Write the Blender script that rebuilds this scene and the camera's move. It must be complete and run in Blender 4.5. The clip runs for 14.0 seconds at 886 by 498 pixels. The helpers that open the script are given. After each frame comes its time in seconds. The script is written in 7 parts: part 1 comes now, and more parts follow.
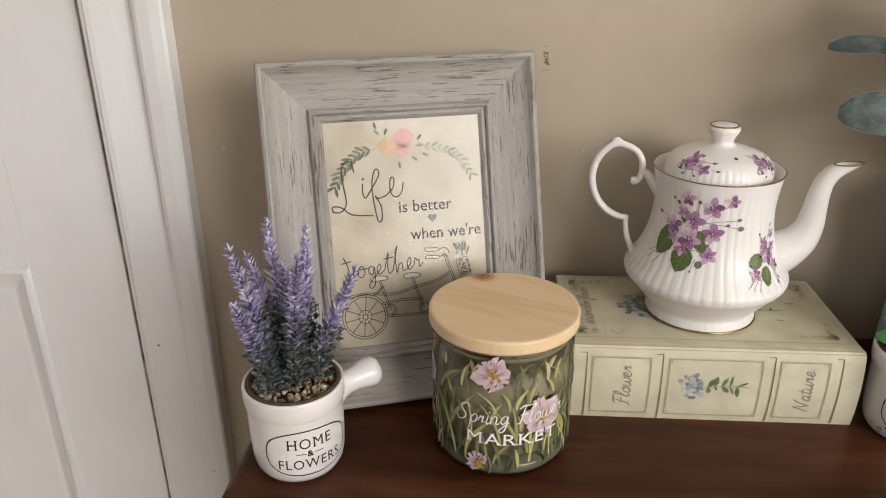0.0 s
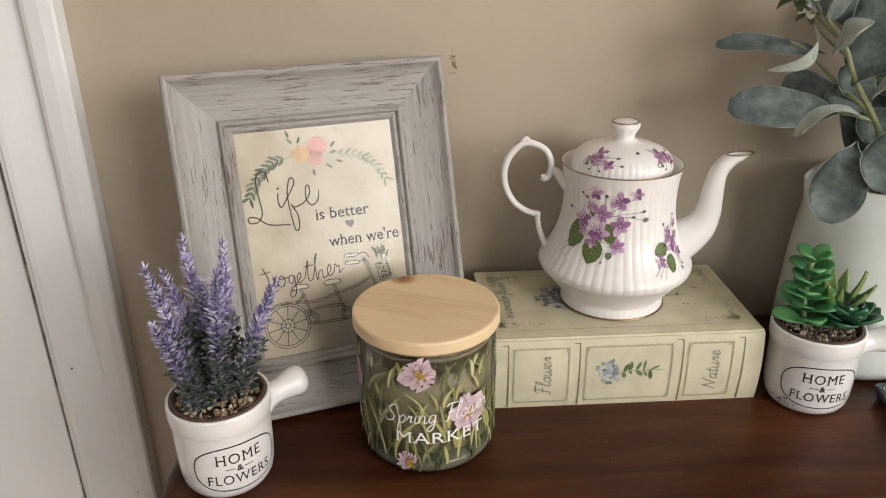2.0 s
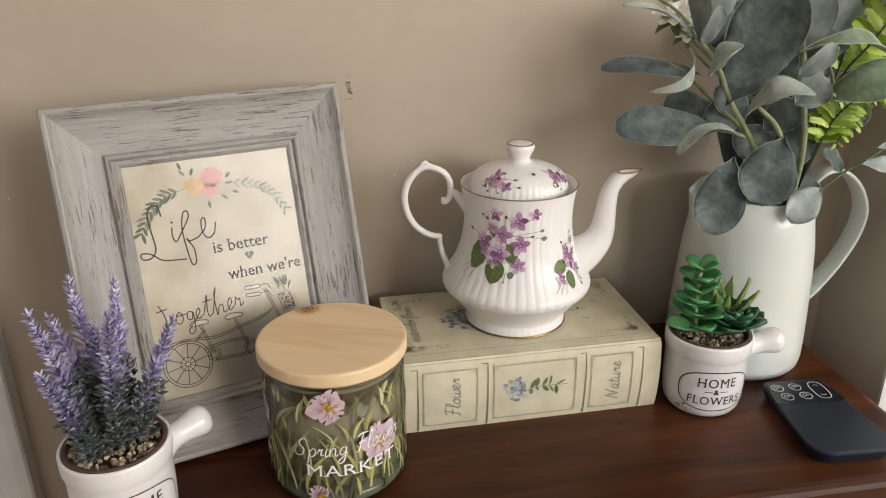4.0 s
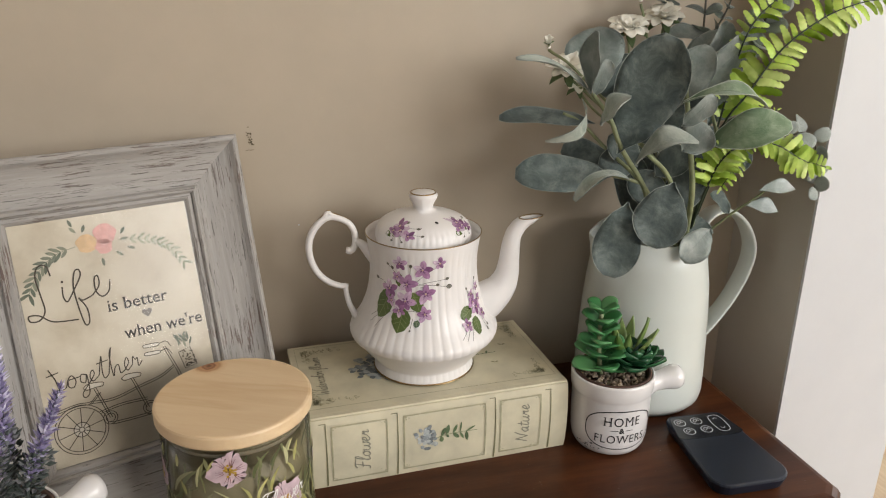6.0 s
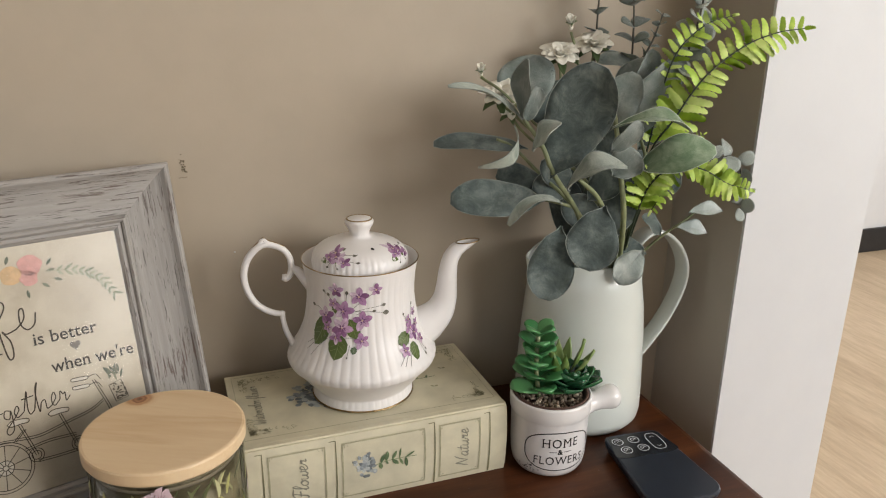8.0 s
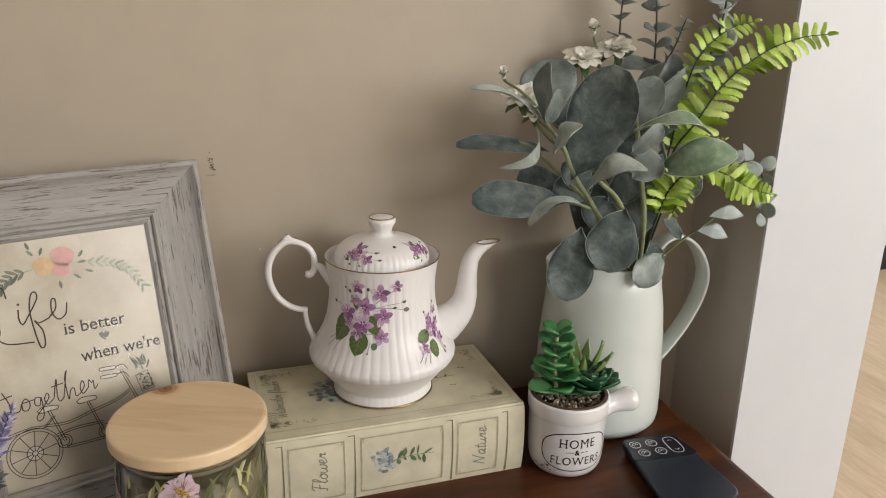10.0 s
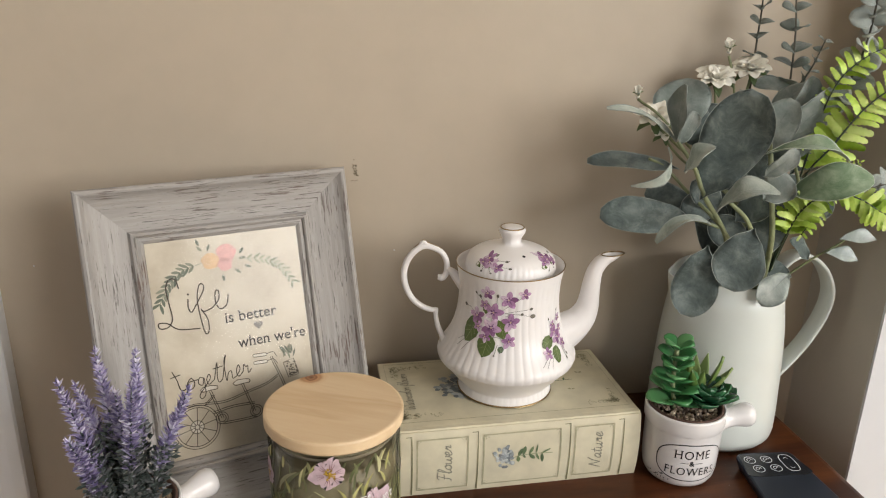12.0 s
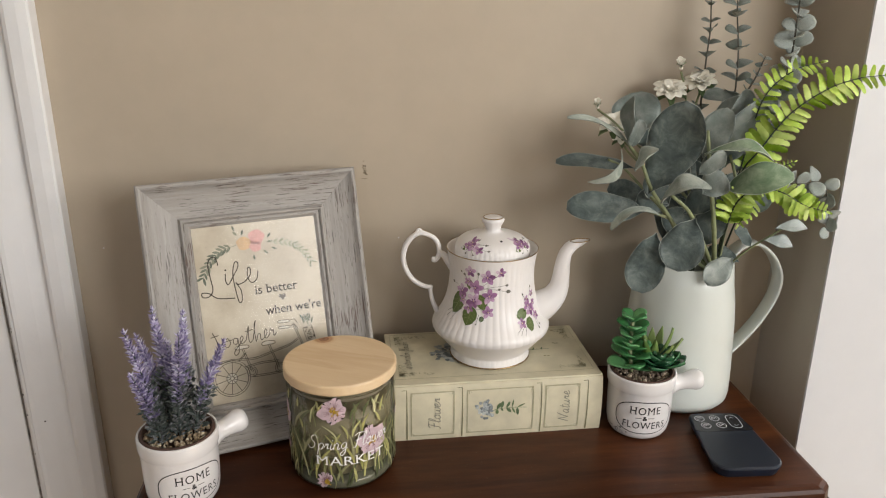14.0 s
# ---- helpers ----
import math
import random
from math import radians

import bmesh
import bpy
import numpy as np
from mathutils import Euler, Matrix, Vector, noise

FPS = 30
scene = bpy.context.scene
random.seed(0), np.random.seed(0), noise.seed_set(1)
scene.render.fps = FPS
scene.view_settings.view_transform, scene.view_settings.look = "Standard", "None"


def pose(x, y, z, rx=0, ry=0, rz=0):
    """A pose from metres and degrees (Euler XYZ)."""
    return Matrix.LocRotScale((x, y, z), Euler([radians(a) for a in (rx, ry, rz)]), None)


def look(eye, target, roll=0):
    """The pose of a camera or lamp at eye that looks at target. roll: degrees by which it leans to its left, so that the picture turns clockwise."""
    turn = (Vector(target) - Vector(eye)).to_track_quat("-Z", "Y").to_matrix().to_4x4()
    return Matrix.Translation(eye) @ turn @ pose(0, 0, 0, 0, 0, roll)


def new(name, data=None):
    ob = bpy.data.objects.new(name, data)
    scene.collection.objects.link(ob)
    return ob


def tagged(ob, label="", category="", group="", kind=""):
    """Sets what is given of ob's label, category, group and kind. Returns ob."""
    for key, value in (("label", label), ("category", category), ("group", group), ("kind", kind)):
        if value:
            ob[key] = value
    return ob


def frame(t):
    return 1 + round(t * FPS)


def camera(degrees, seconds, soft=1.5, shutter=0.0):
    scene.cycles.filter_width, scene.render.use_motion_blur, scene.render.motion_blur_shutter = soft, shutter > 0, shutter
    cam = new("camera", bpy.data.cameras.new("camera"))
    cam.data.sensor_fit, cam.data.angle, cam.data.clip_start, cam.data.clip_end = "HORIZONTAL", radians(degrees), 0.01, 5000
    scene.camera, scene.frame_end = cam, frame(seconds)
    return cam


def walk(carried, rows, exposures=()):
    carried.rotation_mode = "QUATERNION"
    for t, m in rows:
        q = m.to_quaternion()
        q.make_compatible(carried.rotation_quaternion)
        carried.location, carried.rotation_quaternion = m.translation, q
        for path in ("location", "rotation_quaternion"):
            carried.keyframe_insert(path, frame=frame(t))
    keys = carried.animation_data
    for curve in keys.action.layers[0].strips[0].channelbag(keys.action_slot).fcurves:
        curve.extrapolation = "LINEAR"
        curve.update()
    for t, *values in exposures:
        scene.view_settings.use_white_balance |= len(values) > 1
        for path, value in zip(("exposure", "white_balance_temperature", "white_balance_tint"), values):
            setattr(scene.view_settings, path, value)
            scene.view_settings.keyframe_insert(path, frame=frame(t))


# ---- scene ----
cam = camera(60.37, 14.0, 1.1)
PATH = [
    (0, (0.4019, -0.6361, 1.1156), (0.3201, 0.2761, 0.7141), -0.34),
    (0.5, (0.4014, -0.6368, 1.1173), (0.3401, 0.2760, 0.7135), -0.45),
    (1, (0.4001, -0.6391, 1.1204), (0.3671, 0.2747, 0.7155), -0.52),
    (1.5, (0.4011, -0.6437, 1.1226), (0.3961, 0.2705, 0.7175), -0.68),
    (2, (0.4008, -0.6425, 1.1231), (0.4276, 0.2711, 0.7174), -0.72),
    (2.5, (0.3997, -0.6407, 1.1221), (0.4573, 0.2720, 0.7177), -0.69),
    (3, (0.4005, -0.6409, 1.1251), (0.4893, 0.2719, 0.7266), -0.62),
    (3.2, (0.4000, -0.6409, 1.1256), (0.5019, 0.2715, 0.7291), -0.57),
    (4, (0.4018, -0.6400, 1.1288), (0.5544, 0.2697, 0.7426), -0.26),
    (4.75, (0.4060, -0.6393, 1.1326), (0.6037, 0.2678, 0.7612), 0.17),
    (5.5, (0.4108, -0.6389, 1.1354), (0.6457, 0.2662, 0.7811), 0.42),
    (6, (0.4158, -0.6402, 1.1394), (0.6707, 0.2638, 0.7960), 0.38),
    (6.5, (0.4167, -0.6386, 1.1377), (0.6938, 0.2634, 0.8065), 0.50),
    (7, (0.4238, -0.6413, 1.1407), (0.7107, 0.2597, 0.8152), 0.43),
    (7.5, (0.4284, -0.6452, 1.1427), (0.7295, 0.2530, 0.8224), 0.58),
    (7.7, (0.4283, -0.6438, 1.1465), (0.7360, 0.2511, 0.8232), 0.71),
    (8.4, (0.4294, -0.6467, 1.1432), (0.7496, 0.2477, 0.8309), 0.76),
    (9.1, (0.4259, -0.6501, 1.1347), (0.7500, 0.2478, 0.8370), 0.82),
    (9.8, (0.4220, -0.6541, 1.1326), (0.7287, 0.2507, 0.8371), 1.02),
    (10, (0.4272, -0.6558, 1.1397), (0.7144, 0.2515, 0.8324), 1.08),
    (10.5, (0.4199, -0.6601, 1.1411), (0.6787, 0.2544, 0.8300), 1.45),
    (11, (0.4124, -0.6597, 1.1459), (0.6343, 0.2607, 0.8240), 1.60),
    (11.5, (0.4020, -0.6616, 1.1576), (0.5894, 0.2646, 0.8305), 1.41),
    (12, (0.3922, -0.6736, 1.1687), (0.5581, 0.2559, 0.8394), 1.31),
    (12.5, (0.4117, -0.6951, 1.1845), (0.5681, 0.2356, 0.8538), 1.23),
    (13, (0.4277, -0.7268, 1.1864), (0.5612, 0.2086, 0.8588), 0.74),
    (13.5, (0.4263, -0.7631, 1.1949), (0.5409, 0.1731, 0.8625), 0.51),
    (14, (0.4272, -0.8067, 1.1941), (0.5304, 0.1335, 0.8696), 0.35),
]
walk(cam, [(t, look(eye, target, roll)) for t, eye, target, roll in PATH],
     exposures=[(0.0, 0.17), (2.0, 0.22), (3.0, 0.23), (5.5, 0.10), (6.5, 0.03), (7.5, -0.01), (10.0, -0.01), (11.0, 0.11), (11.5, 0.18), (12.5, 0.21), (13.0, 0.17), (14.0, 0.07)])

# ---------------------------------------------------------------- light
TZ = 0.76            # height of the cabinet top
world = bpy.data.worlds.new("sky")
scene.world = world
world.use_nodes = True
wn = world.node_tree
sky = wn.nodes.new("ShaderNodeTexSky")
sky.sky_type, sky.sun_disc = "NISHITA", False
sky.sun_elevation, sky.sun_rotation = radians(35), radians(150)
wn.links.new(sky.outputs[0], wn.nodes["Background"].inputs[0])
wn.nodes["Background"].inputs[1].default_value = 0.12

WX0, WX1, WZ0, WZ1, WY = 1.56, 4.3, 1.17, 2.38, -2.6     # the wide window that lights the room
VX0, VX1 = -1.7, 0.25                                      # an unseen window added beside it for fill light


def area_lamp(name, m, sx, sy, power, colour):
    data = bpy.data.lights.new(name, "AREA")
    data.shape, data.size, data.size_y, data.energy, data.color = "RECTANGLE", sx, sy, power, colour
    ob = new(name, data)
    ob.matrix_world = m
    return ob


area_lamp("window_daylight", look(((WX0 + WX1) / 2, WY - 0.03, (WZ0 + WZ1) / 2), ((WX0 + WX1) / 2, 0, (WZ0 + WZ1) / 2)), WX1 - WX0, WZ1 - WZ0, 96, (1.0, 0.975, 0.945))
# fill lamp added from the left; no source is known there
area_lamp("left_fill_light", look(((VX0 + VX1) / 2, WY - 0.03, (WZ0 + WZ1) / 2), ((VX0 + VX1) / 2, 0, (WZ0 + WZ1) / 2)), VX1 - VX0, WZ1 - WZ0, 5, (1.0, 0.975, 0.945))
# lamp added to brighten the far room; no window opens beside it
area_lamp("far_room_fill_light", look((3.9, 0.9, 1.6), (2.5, 0.9, 1.2)), 1.3, 1.2, 18, (1.0, 0.98, 0.96))


# ---------------------------------------------------------------- materials
def nodes_of(name):
    m = bpy.data.materials.new(name)
    m.use_nodes = True
    nt = m.node_tree
    return m, nt, nt.nodes["Principled BSDF"]


def add(nt, kind, **values):
    n = nt.nodes.new(kind)
    for k, v in values.items():
        n.inputs[k].default_value = v
    return n


def coords(nt, scale=(1, 1, 1), space="Object"):
    tc, mp = nt.nodes.new("ShaderNodeTexCoord"), nt.nodes.new("ShaderNodeMapping")
    mp.inputs["Scale"].default_value = scale
    nt.links.new(tc.outputs[space], mp.inputs[0])
    return mp.outputs[0]


def ramp(nt, fac, stops):
    r = nt.nodes.new("ShaderNodeValToRGB")
    e = r.color_ramp.elements
    while len(e) < len(stops):
        e.new(0.5)
    for el, (p, c) in zip(e, stops):
        el.position, el.color = p, (*c, 1) if len(c) == 3 else c
    nt.links.new(fac, r.inputs[0])
    return r.outputs[0]


def mix(nt, fac, a, b, mode="MIX"):
    n = nt.nodes.new("ShaderNodeMix")
    n.data_type, n.blend_type = "RGBA", mode
    for key, v in ((0, fac), (6, a), (7, b)):
        if hasattr(v, "links"):
            nt.links.new(v, n.inputs[key])
        else:
            n.inputs[key].default_value = v if key == 0 else (*v, 1)
    return n.outputs[2]


def noise_tex(nt, vec, scale, detail=4, rough=0.55, dist=0.0):
    n = add(nt, "ShaderNodeTexNoise", Scale=scale, Detail=detail, Roughness=rough, Distortion=dist)
    nt.links.new(vec, n.inputs["Vector"])
    return n.outputs[0]


def bump(nt, bs, height, strength, dist=0.001):
    b = add(nt, "ShaderNodeBump", Strength=strength, Distance=dist)
    nt.links.new(height, b.inputs["Height"])
    nt.links.new(b.outputs[0], bs.inputs["Normal"])


def simple(name, col, rough=0.5, metal=0.0, var=0.12, scale=40, bumps=0.1, bscale=300, bdist=0.0004, spec=0.5, coat=0.0, sss=0.0):
    """Paint, china, plastic: one colour, varied at two scales."""
    m, nt, bs = nodes_of(name)
    v = coords(nt)
    n1, n2 = noise_tex(nt, v, scale), noise_tex(nt, v, bscale, 3)
    dark = tuple(c * (1 - var) for c in col)
    lite = tuple(min(1, c * (1 + var * 0.6)) for c in col)
    nt.links.new(ramp(nt, n1, [(0.3, dark), (0.7, lite)]), bs.inputs["Base Color"])
    bs.inputs["Roughness"].default_value, bs.inputs["Metallic"].default_value = rough, metal
    bs.inputs["Specular IOR Level"].default_value = spec
    bs.inputs["Coat Weight"].default_value = coat
    if sss:
        bs.inputs["Subsurface Weight"].default_value = sss
        bs.inputs["Subsurface Radius"].default_value = (0.01, 0.008, 0.006)
    if bumps:
        bump(nt, bs, n2, bumps, bdist)
    return m


def islands(name, stops, rough=0.6, trans=0.0, bumps=0.0, bscale=400, coat=0.0, vein=0.0):
    """Leaves, petals, stones: the shade differs from piece to piece, with a mottle over it."""
    m, nt, bs = nodes_of(name)
    g = nt.nodes.new("ShaderNodeNewGeometry")
    v = coords(nt)
    mott = noise_tex(nt, v, 90, 5, 0.6)
    a = ramp(nt, g.outputs["Random Per Island"], stops)
    c = mix(nt, 0.55, a, ramp(nt, mott, [(0.3, (0.45, 0.45, 0.45)), (0.7, (0.75, 0.75, 0.75))]), "OVERLAY")
    nt.links.new(c, bs.inputs["Base Color"])
    bs.inputs["Roughness"].default_value = rough
    bs.inputs["Coat Weight"].default_value = coat
    if trans:
        bs.inputs["Subsurface Weight"].default_value = trans
        bs.inputs["Subsurface Radius"].default_value = (0.004, 0.005, 0.002)
    if bumps:
        bump(nt, bs, noise_tex(nt, v, bscale, 4), bumps, 0.0006)
    return m


def wood(name, stops, axis_scale, rough=0.4, ring=18, coat=0.0, bumps=0.15, fine=0.25, dust=False):
    m, nt, bs = nodes_of(name)
    v = coords(nt, axis_scale)
    n1 = noise_tex(nt, v, ring, 6, 0.6, 0.6)
    n2 = noise_tex(nt, v, ring * 9, 4, 0.7)
    base = ramp(nt, n1, stops)
    c = mix(nt, fine, base, ramp(nt, n2, [(0.35, (0.3, 0.3, 0.3)), (0.65, (0.7, 0.7, 0.7))]), "OVERLAY")
    if dust:
        specks = ramp(nt, noise_tex(nt, coords(nt), 620, 2, 0.5), [(0.735, (0, 0, 0)), (0.775, (0.7, 0.7, 0.7))])
        c = mix(nt, specks, c, ramp(nt, n1, [(0.3, (0.16, 0.12, 0.10)), (0.7, (0.30, 0.25, 0.22))]))
    nt.links.new(c, bs.inputs["Base Color"])
    bs.inputs["Specular IOR Level"].default_value = 0.20
    bs.inputs["Roughness"].default_value, bs.inputs["Coat Weight"].default_value = rough, coat
    bs.inputs["Coat Roughness"].default_value = 0.25
    bump(nt, bs, n2, bumps, 0.0004)
    return m


def weathered(name, axis_scale):
    """Limewashed grey wood, worn through to brown along the grain."""
    m, nt, bs = nodes_of(name)
    v = coords(nt, axis_scale)
    grain, wear = noise_tex(nt, v, 380, 5, 0.65, 0.15), noise_tex(nt, v, 760, 5, 0.70, 0.15)
    patch = noise_tex(nt, coords(nt), 22, 3)
    base = ramp(nt, grain, [(0.25, (0.285, 0.267, 0.246)), (0.5, (0.34, 0.321, 0.298)), (0.75, (0.41, 0.389, 0.362))])
    both = nt.nodes.new("ShaderNodeMath")
    both.operation = "MULTIPLY_ADD"
    nt.links.new(patch, both.inputs[0])
    both.inputs[1].default_value = 0.36
    nt.links.new(wear, both.inputs[2])
    worn = ramp(nt, both.outputs[0], [(0.735, (0, 0, 0)), (0.80, (0.92, 0.92, 0.92))])
    tone = ramp(nt, patch, [(0.45, (0.090, 0.080, 0.072)), (0.72, (0.14, 0.088, 0.070))])
    nt.links.new(mix(nt, worn, base, tone), bs.inputs["Base Color"])
    bs.inputs["Roughness"].default_value = 0.55
    bump(nt, bs, grain, 0.25, 0.0004)
    return m


def pine(name, knot):
    """Pale pine whose slanting grain bends round one reddish knot."""
    m, nt, bs = nodes_of(name)
    v = coords(nt)
    dist = nt.nodes.new("ShaderNodeVectorMath")
    dist.operation = "DISTANCE"
    nt.links.new(v, dist.inputs[0])
    dist.inputs[1].default_value = knot
    turn = add(nt, "ShaderNodeVectorRotate", Angle=radians(28))
    nt.links.new(v, turn.inputs["Vector"])
    long = nt.nodes.new("ShaderNodeVectorMath")
    long.operation = "MULTIPLY"
    nt.links.new(turn.outputs[0], long.inputs[0])
    long.inputs[1].default_value = (0.12, 1, 1)
    n1, n2 = noise_tex(nt, long.outputs[0], 30, 3, 0.45, 1.0), noise_tex(nt, long.outputs[0], 520, 4, 0.6)
    base = ramp(nt, n1, [(0.30, (0.66, 0.46, 0.26)), (0.42, (0.73, 0.54, 0.325)), (0.55, (0.76, 0.58, 0.365)), (0.62, (0.68, 0.485, 0.28)), (0.72, (0.79, 0.62, 0.405))])
    base = mix(nt, 0.08, base, ramp(nt, n2, [(0.35, (0.3, 0.3, 0.3)), (0.65, (0.7, 0.7, 0.7))]), "OVERLAY")
    wob = nt.nodes.new("ShaderNodeMath")
    wob.operation = "MULTIPLY_ADD"
    nt.links.new(noise_tex(nt, v, 220, 3), wob.inputs[0])
    wob.inputs[1].default_value = 0.0026
    nt.links.new(dist.outputs["Value"], wob.inputs[2])
    far = nt.nodes.new("ShaderNodeMath")
    far.operation = "MULTIPLY"
    nt.links.new(wob.outputs[0], far.inputs[0])
    far.inputs[1].default_value = 52
    rings = ramp(nt, far.outputs[0], [(0.12, (0.13, 0.05, 0.02)), (0.22, (0.36, 0.17, 0.075)), (0.30, (0.22, 0.085, 0.035)), (0.36, (0.52, 0.28, 0.13)), (0.46, (0.44, 0.225, 0.10)), (0.6, (0.66, 0.44, 0.24))])
    near = ramp(nt, far.outputs[0], [(0.42, (1, 1, 1)), (0.80, (0, 0, 0))])
    nt.links.new(mix(nt, near, base, rings), bs.inputs["Base Color"])
    bs.inputs["Roughness"].default_value = 0.5
    bump(nt, bs, n2, 0.06, 0.0003)
    return m


def wall_paint(name, col):
    m, nt, bs = nodes_of(name)
    v = coords(nt)
    big, fine = noise_tex(nt, v, 1.7, 3), noise_tex(nt, v, 420, 3, 0.6)
    mid = noise_tex(nt, v, 30, 4)
    a = ramp(nt, big, [(0.3, tuple(c * 0.94 for c in col)), (0.7, tuple(c * 1.04 for c in col))])
    nt.links.new(mix(nt, 0.10, a, ramp(nt, mid, [(0.35, (0.4, 0.4, 0.4)), (0.65, (0.6, 0.6, 0.6))]), "OVERLAY"), bs.inputs["Base Color"])
    bs.inputs["Roughness"].default_value = 0.55
    bump(nt, bs, fine, 0.12, 0.0005)
    return m


M_wall = wall_paint("beige_wall_paint", (0.455, 0.385, 0.295))
# wall beige, greyed to hold the cooler light on the return wall
M_wall_cool_shade = wall_paint("cool_shade_wall_paint", (0.475, 0.425, 0.360))
M_white_wall = wall_paint("off_white_wall_paint", (0.665, 0.672, 0.685))
M_trim = simple("white_gloss_paint", (0.80, 0.80, 0.805), 0.35, var=0.05, scale=9, bumps=0.25, bscale=60, bdist=0.0012)
M_door = simple("white_door_paint", (0.82, 0.82, 0.825), 0.42, var=0.05, scale=6, bumps=0.3, bscale=35, bdist=0.0015)
M_ceiling = wall_paint("ceiling_paint", (0.8, 0.79, 0.77))
M_floor = wood("pale_oak_floor", [(0.3, (0.42, 0.31, 0.20)), (0.5, (0.52, 0.40, 0.27)), (0.7, (0.60, 0.47, 0.33))], (1, 0.12, 1), 0.35, 9)
M_black = simple("black_paint", (0.02, 0.02, 0.022), 0.4, var=0.2)
M_nail = simple("dark_nail", (0.015, 0.013, 0.012), 0.6)
M_scuff_brown = simple("brown_scuff", (0.16, 0.125, 0.075), 0.8, var=0.5, scale=300)
M_crack = simple("cracked_paint_joint", (0.27, 0.245, 0.22), 0.9, var=0.75, scale=45)
M_gap = simple("dark_gap", (0.10, 0.085, 0.075), 0.9, var=0.4, scale=120)
M_mahogany = wood("mahogany_varnish", [(0.3, (0.030, 0.0085, 0.0034)), (0.5, (0.062, 0.0190, 0.0066)), (0.72, (0.108, 0.0365, 0.0125))], (0.12, 1, 1), 0.36, 22, 0.05, 0.08, 0.4, True)
M_weather_h = weathered("limewashed_wood_along", (0.055, 1, 1))
M_weather_v = weathered("limewashed_wood_up", (1, 1, 0.055))
M_pine = pine("pale_pine", (-0.0165, 0.0440, 0.1104))
M_china = simple("white_bone_china", (0.80, 0.772, 0.752), 0.29, var=0.02, bumps=0.0, spec=0.42)
M_gold = simple("worn_gilding", (0.36, 0.25, 0.12), 0.3, 1.0, 0.35, 300)
M_enamel = simple("pale_green_enamel", (0.62, 0.655, 0.615), 0.32, var=0.03, scale=20, bumps=0.05, bscale=40, bdist=0.0006, coat=0.3)
M_pot = simple("white_glazed_ceramic", (0.765, 0.745, 0.735), 0.26, var=0.04, bumps=0.15, bscale=60, bdist=0.0008, coat=0.3)
M_liner = simple("brown_pot_liner", (0.085, 0.045, 0.032), 0.75, var=0.3, scale=200, bumps=0.4)
M_ink = simple("black_print", (0.02, 0.018, 0.018), 0.5, var=0.2)
M_remote = simple("dark_blue_plastic", (0.011, 0.017, 0.031), 0.38, var=0.15, bumps=0.1, bscale=900)
M_remote_gloss = simple("glossy_dark_panel", (0.009, 0.012, 0.019), 0.26, var=0.1, bumps=0)
M_icon = simple("white_icon_print", (0.62, 0.64, 0.66), 0.5)
M_backing = simple("brown_backing_board", (0.16, 0.10, 0.06), 0.8)


# ---------------------------------------------------------------- mesh helpers
def part(name, bm, material, parent=None, label="", smooth=True, kind="", matrix=None):
    """Links a bmesh as one mesh object, under a thing or a part."""
    me = bpy.data.meshes.new(name)
    bmesh.ops.recalc_face_normals(bm, faces=bm.faces)
    bm.to_mesh(me)
    bm.free()
    me.materials.append(material)
    me.polygons.foreach_set("use_smooth", [smooth] * len(me.polygons))
    ob = new(name, me)
    if parent is not None:
        ob.parent = parent
    if matrix is not None:
        ob.matrix_basis = matrix
    return tagged(ob, label=label, kind=kind)


def thing(name, m, label, category, group=""):
    ob = new(name)
    ob.empty_display_size = 0.02
    ob.matrix_basis = m
    return tagged(ob, label=label, category=category, group=group)


def lathe(profile, segs=64, shape=None, close=True):
    """A body of revolution; shape(r, z, angle) may press flutes into it."""
    bm = bmesh.new()
    rings = []
    for r, z in profile:
        ring = []
        for i in range(segs):
            a = 2 * math.pi * i / segs
            q = shape(r, z, a) if shape else r
            ring.append(bm.verts.new((q * math.cos(a), q * math.sin(a), z)))
        rings.append(ring)
    for a, b in zip(rings, rings[1:]):
        for i in range(segs):
            j = (i + 1) % segs
            bm.faces.new((a[i], a[j], b[j], b[i]))
    if close:
        bm.faces.new(rings[0][::-1])
        bm.faces.new(rings[-1])
    return bm


def spline(points, n):
    """Catmull-Rom through the points, n steps a span."""
    pts = [Vector(p) for p in points]
    pts = [2 * pts[0] - pts[1], *pts, 2 * pts[-1] - pts[-2]]
    out = []
    for k in range(1, len(pts) - 2):
        a, b, c, d = pts[k - 1:k + 3]
        for i in range(n):
            t = i / n
            out.append(0.5 * (2 * b + (c - a) * t + (2 * a - 5 * b + 4 * c - d) * t * t + (3 * b - a - 3 * c + d) * t ** 3))
    return out + [pts[-2]]


def tube(bm, pts, radii, segs=10, flat=1.0, up=(0, 0, 1), caps=True):
    """Sweeps a circle (or an oval, flat < 1) along the points."""
    pts = [Vector(p) for p in pts]
    rings, side = [], None
    for i, p in enumerate(pts):
        d = (pts[min(i + 1, len(pts) - 1)] - pts[max(i - 1, 0)]).normalized()
        ref = side if side is not None else Vector(up).cross(d)
        if ref.length < 1e-5:
            ref = Vector((1, 0, 0))
        side = (ref - d * ref.dot(d)).normalized()
        other = d.cross(side)
        r = radii[i] if hasattr(radii, "__len__") else radii
        rings.append([bm.verts.new(p + side * (math.cos(2 * math.pi * k / segs) * r) + other * (math.sin(2 * math.pi * k / segs) * r * flat)) for k in range(segs)])
    for a, b in zip(rings, rings[1:]):
        for i in range(segs):
            j = (i + 1) % segs
            bm.faces.new((a[i], a[j], b[j], b[i]))
    if caps:
        bm.faces.new(rings[0][::-1])
        bm.faces.new(rings[-1])
    return bm


